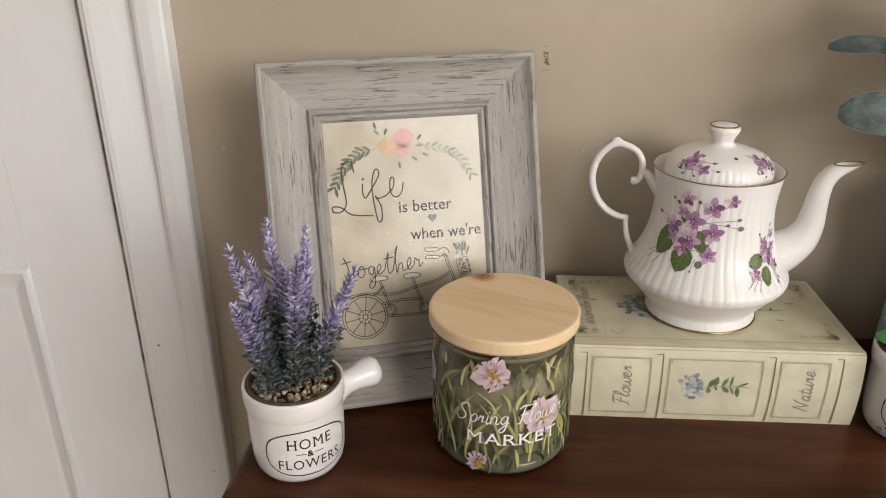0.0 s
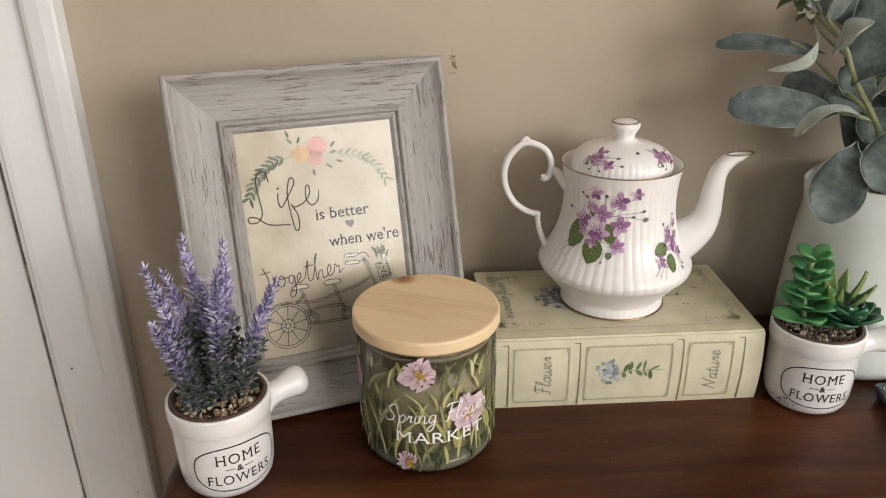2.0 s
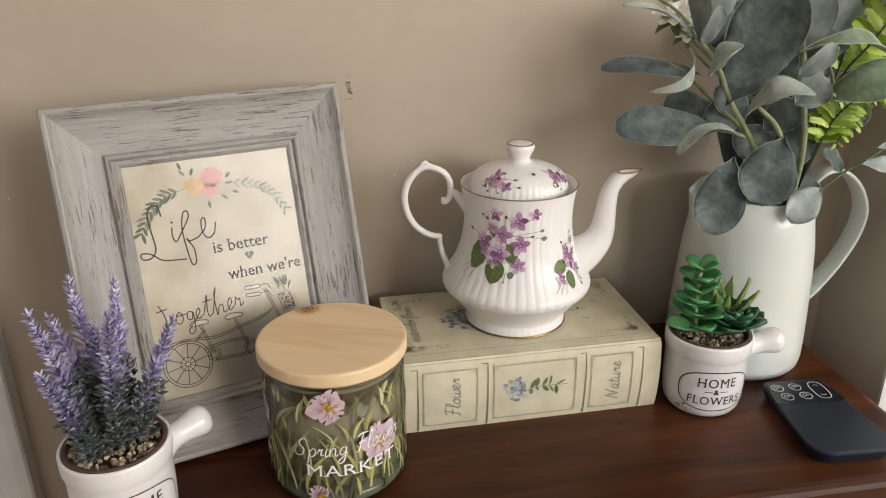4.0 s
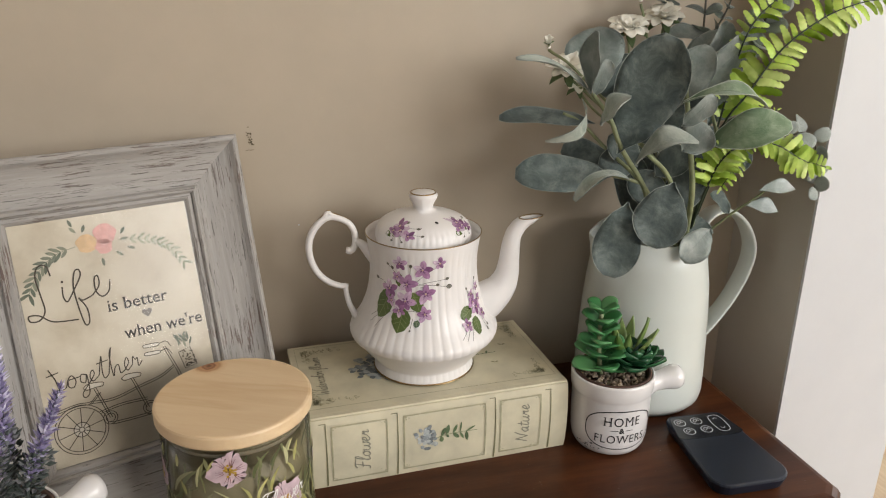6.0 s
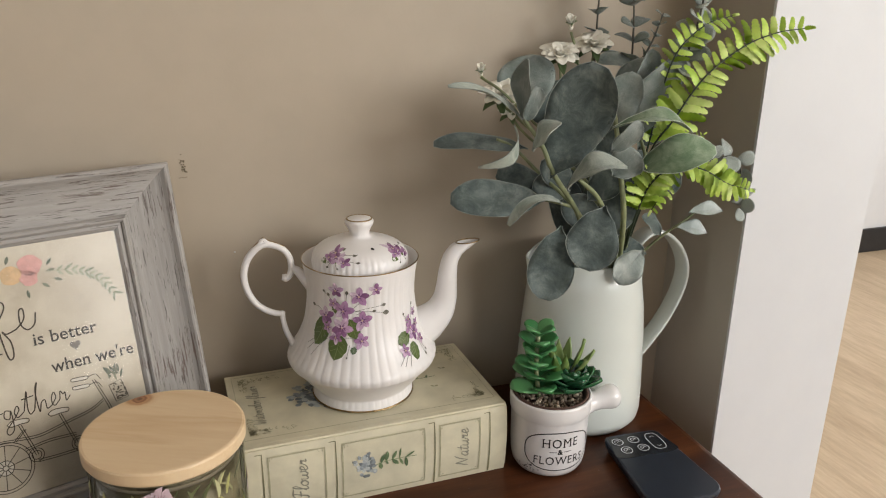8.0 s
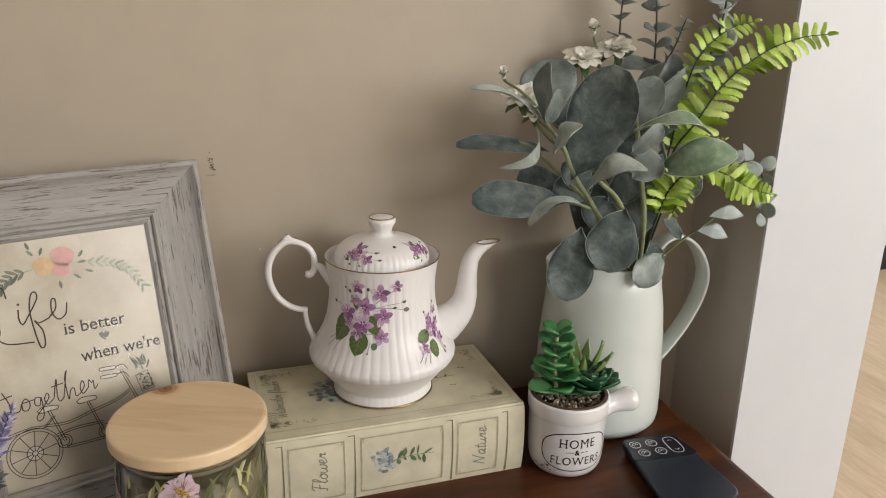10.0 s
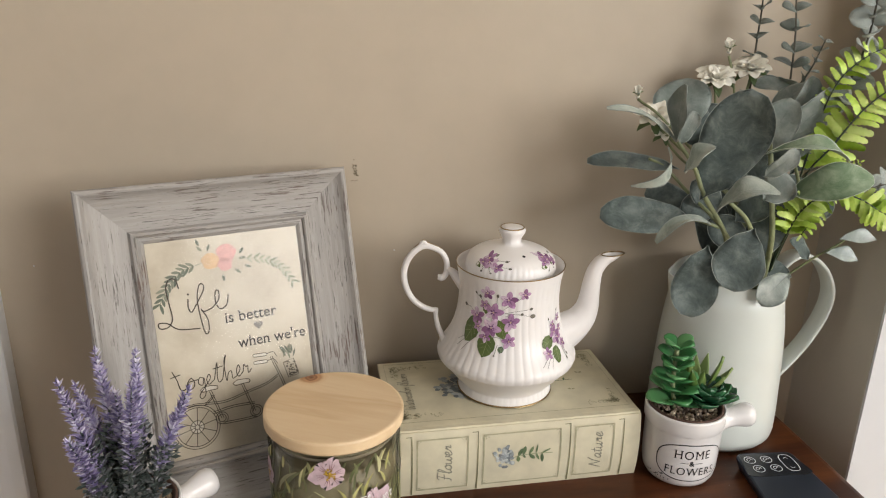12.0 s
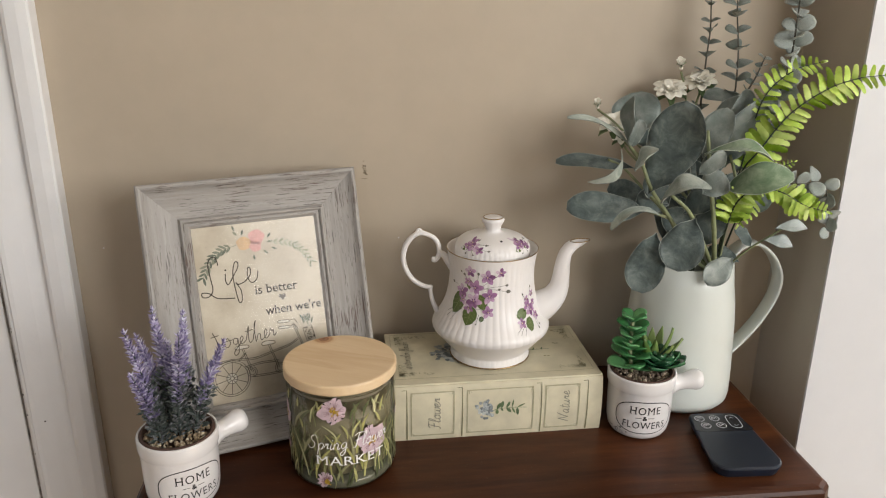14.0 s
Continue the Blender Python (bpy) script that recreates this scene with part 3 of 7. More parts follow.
# ---------------------------------------------------------------- picture frame
def build_frame():
    t = thing("picture_frame", pose(0.3419, -0.1383, TZ) @ pose(0, 0, 0, 0, 0, math.degrees(0.308)) @ pose(0, 0, 0, math.degrees(-0.2794)), "distressed grey limewashed wooden picture frame leaning back", "picture frame")
    X, Z0, Z1, B = 0.1058, 0.0052, 0.2708, 0.0455
    prof = [(0.0, 0.022), (0.0, 0.003), (0.0010, 0.0008), (0.0030, 0.0), (0.0044, 0.0004), (0.0056, 0.0018), (0.0070, 0.0036), (0.0092, 0.0054), (0.0125, 0.0071), (0.0170, 0.0088), (0.0225, 0.0102), (0.0285, 0.0114), (0.0345, 0.0122), (0.0358, 0.0108), (0.0364, 0.0078), (0.0386, 0.0070), (0.0398, 0.0082), (0.0404, 0.0104), (0.0428, 0.0100), (0.0443, 0.0112), (B, 0.0128), (B, 0.022)]
    corners = [(-X, Z0), (X, Z0), (X, Z1), (-X, Z1)]
    inward = [(1, 1), (-1, 1), (-1, -1), (1, -1)]
    for k in range(4):
        bm = bmesh.new()
        (xa, za), (ia, ja) = corners[k], inward[k]
        (xb, zb), (ib, jb) = corners[(k + 1) % 4], inward[(k + 1) % 4]
        a = [bm.verts.new((xa + ia * s, d, za + ja * s)) for s, d in prof]
        b = [bm.verts.new((xb + ib * s, d, zb + jb * s)) for s, d in prof]
        n = len(prof)
        for i in range(n):
            bm.faces.new((a[i], a[(i + 1) % n], b[(i + 1) % n], b[i]))
        part("frame_rail", bm, M_weather_h if k % 2 == 0 else M_weather_v, t, smooth=False)
    part("backing_board", block(-X + 0.01, X - 0.01, 0.0165, 0.0215, Z0 + 0.012, Z1 - 0.01), M_backing, t, smooth=False)
    bm = bmesh.new()
    tube(bm, [(0, 0.024, 0.20), (0, 0.052, 0.012)], 0.006, 8, 0.4)
    part("easel_leg", bm, M_backing, t)
    sheet = part("print_sheet", block(-0.0615, 0.0615, 0.0130, 0.0136, 0.051, 0.2255), M_parchment, t, "beige parchment print with flowers, words and a tandem bicycle", smooth=False)
    # art on the sheet: x along, y up
    put0 = flat_on(Matrix(((1, 0, 0, 0), (0, 0, -1, 0.0130), (0, 1, 0, 0), (0, 0, 0, 1))))
    put = put0(0.00025)
    put2 = put0(0.0004)
    put3 = put0(0.0005)

    bm = bmesh.new()
    # brush-script words, drawn as single strokes of the letters
    S = 0.0010
    life = [curve2([(-0.0395, 0.187), (-0.041, 0.1945), (-0.046, 0.195), (-0.049, 0.188), (-0.048, 0.176), (-0.047, 0.164), (-0.051, 0.158), (-0.057, 0.158), (-0.0575, 0.162), (-0.051, 0.161), (-0.043, 0.155), (-0.027, 0.153)]),
            curve2([(-0.0335, 0.178), (-0.034, 0.171), (-0.032, 0.167), (-0.028, 0.172)]),
            curve2([(-0.028, 0.172), (-0.021, 0.183), (-0.021, 0.188), (-0.024, 0.187), (-0.0265, 0.176), (-0.0255, 0.160), (-0.0235, 0.1485), (-0.0205, 0.150), (-0.0205, 0.160), (-0.0245, 0.168), (-0.022, 0.166), (-0.0155, 0.168)]),
            curve2([(-0.0155, 0.168), (-0.010, 0.174), (-0.0095, 0.181), (-0.012, 0.180), (-0.0125, 0.171), (-0.009, 0.166), (-0.004, 0.169), (-0.002, 0.177)])]
    for line in life:
        stroke(bm, line, S, put2)
    fill(bm, ellipse2(-0.033, 0.1815, 0.0009, 0.0009, n=8), put2)
    X0 = -0.053
    for line in ([(0, .1225), (.003, .115), (.005, .107), (.009, .107), (.011, .112)], [(-.002, .1175), (.006, .119)],
                 [(.011, .112), (.011, .107), (.014, .106), (.016, .110), (.014, .1145), (.0115, .112), (.019, .1125)],
                 [(.023, .113), (.020, .1135), (.019, .109), (.022, .1075), (.0235, .113), (.0235, .100), (.020, .0965), (.019, .100), (.025, .107)],
                 [(.025, .107), (.0285, .112), (.0275, .115), (.0255, .111), (.027, .107), (.0315, .110)],
                 [(.0315, .110), (.035, .1235), (.034, .112), (.035, .107), (.038, .109)], [(.031, .1185), (.039, .1195)],
                 [(.038, .109), (.0415, .124), (.0425, .128), (.0405, .122), (.041, .107), (.043, .113), (.0455, .114), (.0460, .108), (.049, .109)],
                 [(.049, .109), (.0525, .114), (.0515, .118), (.0495, .113), (.051, .1085), (.055, .112)],
                 [(.055, .112), (.056, .1175), (.0575, .115), (.059, .116), (.0590, .110), (.062, .113)]):
        stroke(bm, curve2([(X0 + x, y) for x, y in line]), 0.00075, put2)
    part("script_words", bm, M_sepia, sheet, "Life together in dark brown brush script")
    bm = bmesh.new()
    write(bm, "is better", 0.0126, (0.0140, 0.1580), put3, 0.0425, serif=0.05, thin=0.00008)
    write(bm, "when we're", 0.0126, (0.0290, 0.1363), put3, 0.0565, serif=0.05, thin=0.00008)
    part("printed_words", bm, M_taupe, sheet, "is better when we're in small grey serif letters")
    bm = bmesh.new()
    heart = []
    for k in range(28):
        a = 2 * math.pi * k / 28
        heart.append((0.0190 + 0.00024 * 16 * math.sin(a) ** 3 * 0.95, 0.1478 + 0.00024 * (13 * math.cos(a) - 5 * math.cos(2 * a) - 2 * math.cos(3 * a) - math.cos(4 * a))))
    fill(bm, heart, put2)
    part("heart", bm, M_taupe_light, sheet)
    # bouquet over the words
    for x, y, r, mt in ((0.0005, 0.2105, 0.0078, M_blush), (-0.0015, 0.2015, 0.0058, M_blush), (-0.0125, 0.2055, 0.0070, M_peach)):
        bm = bmesh.new()
        fill(bm, [(x + (r + 0.0007 * math.sin(5 * a + r * 900)) * math.cos(a), y + (r * 0.95) * math.sin(a)) for a in [2 * math.pi * k / 26 for k in range(26)]], put3)
        part("painted_bloom", bm, mt, sheet)
    bm = bmesh.new()
    arc = curve2([(-0.0555, 0.1755), (-0.047, 0.190), (-0.035, 0.2005), (-0.020, 0.2045)], 8)
    arc2 = curve2([(0.053, 0.1785), (0.043, 0.1935), (0.029, 0.2015), (0.009, 0.2045)], 8)
    pale = bmesh.new()
    for line, ink, size in ((arc, bm, 1.0), (arc2, pale, 0.80)):
        stroke(ink, line, 0.0004, put)
        for i in range(1, len(line) - 2, 2):
            (xa, ya), (xb, yb) = line[i], line[i + 1]
            d = math.atan2(yb - ya, xb - xa) + math.pi
            for s in (-0.65, 0.65):
                fill(ink, leaf2(xa, ya, d + s, size * (0.0070 + 0.002 * (i % 3 == 1)), size * 0.0024), put)
    for x, y, d in ((-0.018, 0.214, 2.3), (-0.020, 0.2185, 1.9), (-0.014, 0.2135, 1.2), (0.011, 0.2085, 0.9), (0.010, 0.2045, 0.1), (0.006, 0.1965, -0.7), (-0.004, 0.1935, -1.5), (0.014, 0.1985, -0.4)):
        fill(bm, leaf2(x, y, d, 0.006, 0.0022), put)
    part("painted_leaves", bm, M_sage_ink, sheet)
    part("painted_spray", pale, M_sage_pale, sheet, "pale sage painted spray")
    # tandem bicycle
    bm = bmesh.new()
    W = 0.00055
    cx, cy = -0.0395, 0.0745
    for r in (0.0178, 0.0158, 0.0052, 0.0018):
        stroke(bm, ellipse2(cx, cy, r, r, n=40), W, put2, True)
    for k in range(10):
        a = 2 * math.pi * k / 10 + 0.2
        stroke(bm, [(cx + 0.002 * math.cos(a), cy + 0.002 * math.sin(a)), (cx + 0.0158 * math.cos(a), cy + 0.0158 * math.sin(a))], W, put2)
    for x, y, r in ((-0.0195, 0.0775, 0.0048), (0.0085, 0.0770, 0.0050)):
        stroke(bm, ellipse2(x, y, r, r, n=24), W, put2, True)
        stroke(bm, ellipse2(x, y, r * 0.65, r * 0.65, n=20), W, put2, True)
    for x, y in ((-0.0265, 0.1035), (-0.0005, 0.1035)):
        stroke(bm, curve2([(x - 0.007, y), (x - 0.003, y + 0.0022), (x + 0.006, y + 0.0012), (x + 0.006, y - 0.0015), (x + 0.001, y - 0.0015), (x - 0.005, y - 0.002), (x - 0.007, y)]), W, put2)
        for s in (-0.0008, 0.0008):
            stroke(bm, [(x + 0.0005 + s, y - 0.002), (x + 0.0075 + s, y - 0.026)], W, put2)
    for s in (-0.0008, 0.0008):
        stroke(bm, curve2([(-0.055, 0.0905 + s), (-0.040, 0.0925 + s), (-0.031, 0.0915 + s)]), W, put2)
        stroke(bm, curve2([(-0.031, 0.092 + s), (-0.015, 0.0905 + s), (0.004, 0.0945 + s), (0.020, 0.098 + s), (0.030, 0.103 + s)]), W, put2)
        stroke(bm, curve2([(-0.026, 0.0830 + s), (-0.010, 0.0850 + s), (0.008, 0.0842 + s)]), W, put2)
        stroke(bm, [(-0.031 + s, 0.0905), (-0.0235 + s, 0.0975)], W, put2)
        stroke(bm, [(0.026 + s, 0.1195), (0.0325 + s, 0.100), (0.0385 + s, 0.078)], W, put2)
        stroke(bm, curve2([(-0.019, 0.0730 + s), (-0.006, 0.0725 + s), (0.008, 0.0725 + s)]), W, put2)
    for y in (0.1165, 0.1225):
        stroke(bm, ellipse2(0.017, y, 0.0058, 0.0013, -0.05, 20, 4), W, put2, True)
        stroke(bm, curve2([(0.0228, y), (0.028, y + 0.0006), (0.031, y - 0.004)]), W, put2)
    stroke(bm, [(0.0355, 0.1125), (0.0445, 0.1145), (0.0475, 0.1005), (0.0385, 0.099)], W, put2, True)
    rng = random.Random(8)
    for k in range(46):
        u, v = rng.random(), rng.random()
        fill(bm, ellipse2(0.0368 + 0.0085 * u + 0.0025 * (1 - v), 0.1005 + 0.0125 * v, 0.0009, 0.0004, rng.uniform(-1, 1), 6), put2)
    r2 = (0.0178, 0.0158, 0.0018)
    for r in r2:
        stroke(bm, [p for p in ellipse2(0.0415, 0.0745, r, r, n=40)], W, put2, True)
    for ring in (ellipse2(cx, cy, 0.0050, 0.0050, n=24), ellipse2(-0.0270, 0.1035, 0.0060, 0.0016, 0, 16), ellipse2(-0.0010, 0.1035, 0.0060, 0.0016, 0, 16), ellipse2(0.017, 0.1165, 0.0058, 0.0013, -0.05, 20, 4), ellipse2(0.017, 0.1225, 0.0058, 0.0013, -0.05, 20, 4)):
        hub = bmesh.new()
        fill(hub, ring, put)
        part("pale_fill", hub, M_pale_fill, sheet)
    part("tandem_bicycle", bm, M_sepia, sheet, "line drawing of a tandem bicycle")
    bm = bmesh.new()
    for k in range(13):
        fill(bm, leaf2(0.0405 + 0.004 * rng.uniform(-1, 1), 0.1145 + rng.uniform(0, 0.006), math.pi / 2 + rng.uniform(-0.9, 0.9), 0.0075, 0.0016), put)
    part("basket_greenery", bm, M_sage_ink, sheet)
    bm = bmesh.new()
    bm.faces.new([bm.verts.new((x, 0.0122, z)) for x, z in ((-0.0615, 0.0510), (0.0615, 0.0510), (0.0615, 0.2255), (-0.0615, 0.2255))])
    glass = part("glass_pane", bm, M_pane, t, smooth=False)
    if glass.data.polygons[0].normal.y > 0:
        glass.data.flip_normals()
    glass.visible_shadow = False
    return t


M_parchment, _nt, _bs = nodes_of("beige_parchment")
_v = coords(_nt)
_c = ramp(_nt, noise_tex(_nt, _v, 26, 6, 0.62), [(0.32, (0.55, 0.475, 0.36)), (0.5, (0.65, 0.58, 0.46)), (0.7, (0.74, 0.675, 0.555))])
_nt.links.new(_c, _bs.inputs["Base Color"])
_bs.inputs["Roughness"].default_value = 0.8
M_white_ink = simple("white_print", (0.88, 0.87, 0.85), 0.4)
M_pale_fill = simple("pale_cream_fill", (0.76, 0.71, 0.61), 0.8)
M_sepia = simple("dark_sepia_ink", (0.065, 0.048, 0.032), 0.7)
M_taupe = simple("taupe_ink", (0.058, 0.048, 0.040), 0.7)
M_taupe_light = simple("pale_taupe_ink", (0.25, 0.22, 0.19), 0.7)
M_sage_ink = islands("sage_ink", [(0.0, (0.13, 0.15, 0.11)), (0.5, (0.20, 0.215, 0.16)), (1.0, (0.29, 0.29, 0.21))], 0.8)
M_sage_pale = islands("pale_sage_ink", [(0.0, (0.26, 0.28, 0.19)), (0.5, (0.34, 0.35, 0.24)), (1.0, (0.42, 0.42, 0.30))], 0.8)
M_blush = simple("blush_pink_ink", (0.74, 0.42, 0.375), 0.8, var=0.15, scale=200)
M_peach = simple("peach_ink", (0.74, 0.52, 0.30), 0.8, var=0.15, scale=200)


def clear_glass(name, tint, gloss=1.0, rough=0.02):
    """Thin clear glass: see-through, with a real mirror gloss that grows at a slant."""
    m = bpy.data.materials.new(name)
    m.use_nodes = True
    nt = m.node_tree
    nt.nodes.clear()
    out = nt.nodes.new("ShaderNodeOutputMaterial")
    tr, gl, mx = nt.nodes.new("ShaderNodeBsdfTransparent"), nt.nodes.new("ShaderNodeBsdfGlossy"), nt.nodes.new("ShaderNodeMixShader")
    fr = add(nt, "ShaderNodeFresnel", IOR=1.5)
    tr.inputs[0].default_value = (*tint, 1)
    gl.inputs["Roughness"].default_value = rough
    gl.inputs["Color"].default_value = (gloss, gloss, gloss, 1)
    nt.links.new(fr.outputs[0], mx.inputs[0])
    nt.links.new(tr.outputs[0], mx.inputs[1])
    nt.links.new(gl.outputs[0], mx.inputs[2])
    nt.links.new(mx.outputs[0], out.inputs[0])
    return m


M_pane = clear_glass("picture_glass", (0.98, 0.98, 0.97), 0.52, 0.16)
M_jar_glass = clear_glass("smoky_green_glass", (0.93, 0.91, 0.85), 1.0, 0.03)
build_frame()


# ---------------------------------------------------------------- candle jar
def build_jar():
    t = thing("candle_jar", pose(0.4022, -0.1702, TZ), "flower-printed glass candle jar with a pale wooden lid", "candle")
    R, top = 0.0495, 0.0985
    outer = [(0.040, 0.0), (0.0455, 0.0012), (0.0485, 0.005), (R, 0.011), (R, 0.060), (R, 0.092), (R - 0.0008, top)]
    body = part("jar", lathe(outer, 72, close=False), M_jar_glass, t, "clear smoky glass jar")
    body.visible_shadow = False
    rim = part("jar_rim", lathe([(R - 0.0008, top), (R - 0.0015, top + 0.0008), (R - 0.0028, top), (R - 0.0030, top - 0.004)], 72, close=False), M_jar_glass, t)
    rim.visible_shadow = False
    part("glass_base", lathe([(0.040, 0.0006), (0.0450, 0.0020), (0.0478, 0.0060), (R - 0.0010, 0.0125), (0.030, 0.0135)], 64), M_base_glass, t, "thick smoky base of the jar")
    part("wax", lathe([(R - 0.0075, 0.0155), (R - 0.0034, 0.019), (R - 0.0034, 0.0815), (R - 0.006, 0.0822), (0.001, 0.0820)], 48), M_wax, t, "sage green candle wax")
    bm = lathe([(0.0495, 0.1000), (0.0510, 0.1004), (0.0519, 0.1018), (0.0519, 0.1086), (0.0513, 0.1099), (0.0498, 0.1104)], 96)
    lid = part("lid", bm, M_pine, t, "round pale pine lid with a knot", smooth=False)
    part("seal", lathe([(R - 0.0036, 0.0915), (R - 0.0031, 0.093), (R - 0.0031, 0.0999), (0.04, 0.0999)], 64), M_seal, t)
    # painted meadow all the way round
    put = round_on(lambda z: float(np.interp(z, [0, 0.003, 0.011, 0.1], [0.044, 0.0478, R, R])), 0.0)
    rng = random.Random(21)
    for shade, count, seed in ((M_grass_dark, 110, 1), (M_grass_mid, 120, 2), (M_grass_light, 84, 3)):
        bm = bmesh.new()
        rng = random.Random(seed)
        for k in range(count):
            x = rng.uniform(-math.pi, math.pi) * R
            low = rng.random() < 0.45
            y = rng.uniform(0.004, 0.035) if low else rng.uniform(0.035, 0.087)
            ln = rng.uniform(0.014, 0.046) if low else rng.uniform(0.008, 0.024)
            ln = min(ln, 0.094 - y)
            lean, bend = rng.uniform(-0.16, 0.22), rng.uniform(-0.5, 0.6) * (1 if k % 4 else 1.9)
            pts, ws = [], []
            for i in range(8):
                u = i / 7
                pts.append((x + ln * u * (lean + bend * u), y + ln * u * (1 - 0.15 * abs(bend) * u)))
                ws.append(0.0003 + rng.uniform(0.85, 1.15) * (0.0012 + 0.0004 * (k % 4)) * math.sin(math.pi * min(0.97, 0.12 + 0.85 * u)))
            stroke(bm, pts, ws, put(0.00012 + 0.0001 * seed))
        part("painted_grass", bm, shade, body)
    view = radians(-106)
    for az, y, s, tilt in ((0.17, 0.0845, 1.05, 0.3), (0.86, 0.0490, 1.12, -0.3), (0.02, 0.0125, 0.78, 1.2), (-1.05, 0.066, 0.95, 0.4), (-1.1, 0.030, 0.7, 0.2), (1.9, 0.06, 1, 0), (2.7, 0.035, 1, 0.9), (3.5, 0.07, 0.9, 0.5), (4.2, 0.03, 1, 0.1)):
        here = round_on(lambda z: float(np.interp(z, [0, 0.003, 0.011, 0.1], [0.044, 0.0478, R, R])), view + az)
        prng = random.Random(int(az * 100) + 400)
        bm = bmesh.new()
        for k in range(26):
            a, r = prng.uniform(0, 6.28), prng.uniform(0, 0.0042) * s
            fill(bm, ellipse2(r * math.cos(a), y + r * math.sin(a), 0.0010, 0.0008, a, 7), here(0.0008 + 0.00001 * k))
        fl = part("painted_cosmos", bm, M_ochre, t, "pale pink painted cosmos flower")
        spread = math.pi if s < 0.8 else 2 * math.pi
        n = 7 if s < 0.8 else 6
        for k in range(n):
            a = tilt + spread * k / n - (spread / 2 - math.pi / 2 if s < 0.8 else 0)
            bm = bmesh.new()
            ol = leaf2(0, y, a, 0.0140 * s * prng.uniform(0.72, 1.12), (0.0064 if s < 0.8 else 0.0118) * s, 8, 0.98)
            ol = [(u + 0.0007 * math.sin(3.1 * i + k), v + 0.0007 * math.cos(2.3 * i + k)) for i, (u, v) in enumerate(ol)]
            fill(bm, ol, here(0.0005 + 0.00003 * k))
            part("petal", bm, M_pink, fl)
            bm = bmesh.new()
            for d in (-0.16, 0.0, 0.16):
                stroke(bm, [(0.004 * s * math.cos(a + d), y + 0.004 * s * math.sin(a + d)), (0.0092 * s * math.cos(a + d * 1.3), y + 0.0092 * s * math.sin(a + d * 1.3))], [0.0005, 0.0001], here(0.00085))
            part("petal_veins", bm, M_plum, fl)
    words = round_on(lambda z: R, view + 0.20)
    bm = bmesh.new()
    brush(bm, "Spring Flower", 0.0066, (0.0105, 0.0535), words(0.0011), 0.076, turn=0.05, pen=0.105)
    write(bm, "MARKET", 0.0128, (0.0125, 0.0350), words(0.0011), 0.064, serif=0.06, spacing=1.12)
    part("jar_lettering", bm, M_white_ink, body, "Spring Flower MARKET in white lettering")
    return t


M_wax = simple("sage_wax", (0.265, 0.240, 0.150), 0.5, var=0.15, scale=60, sss=0.1)
M_base_glass = simple("smoky_base_glass", (0.17, 0.175, 0.13), 0.12, var=0.3, scale=60, bumps=0)
M_seal = simple("clear_silicone_seal", (0.28, 0.25, 0.19), 0.4)
M_grass_dark = islands("dark_grass_paint", [(0, (0.045, 0.055, 0.022)), (0.5, (0.09, 0.105, 0.04)), (1, (0.14, 0.15, 0.07))], 0.4)
M_grass_mid = islands("mid_grass_paint", [(0, (0.13, 0.135, 0.055)), (0.5, (0.20, 0.20, 0.09)), (1, (0.29, 0.28, 0.16))], 0.4)
M_grass_light = islands("light_grass_paint", [(0, (0.29, 0.28, 0.09)), (0.5, (0.39, 0.375, 0.15)), (1, (0.46, 0.45, 0.26))], 0.4)
M_pink = simple("pale_pink_paint", (0.62, 0.475, 0.52), 0.4, var=0.2, scale=160)
M_ochre = islands("ochre_paint", [(0, (0.28, 0.16, 0.02)), (1, (0.52, 0.34, 0.04))], 0.5)
M_plum = simple("plum_paint", (0.24, 0.10, 0.12), 0.5)
build_jar()


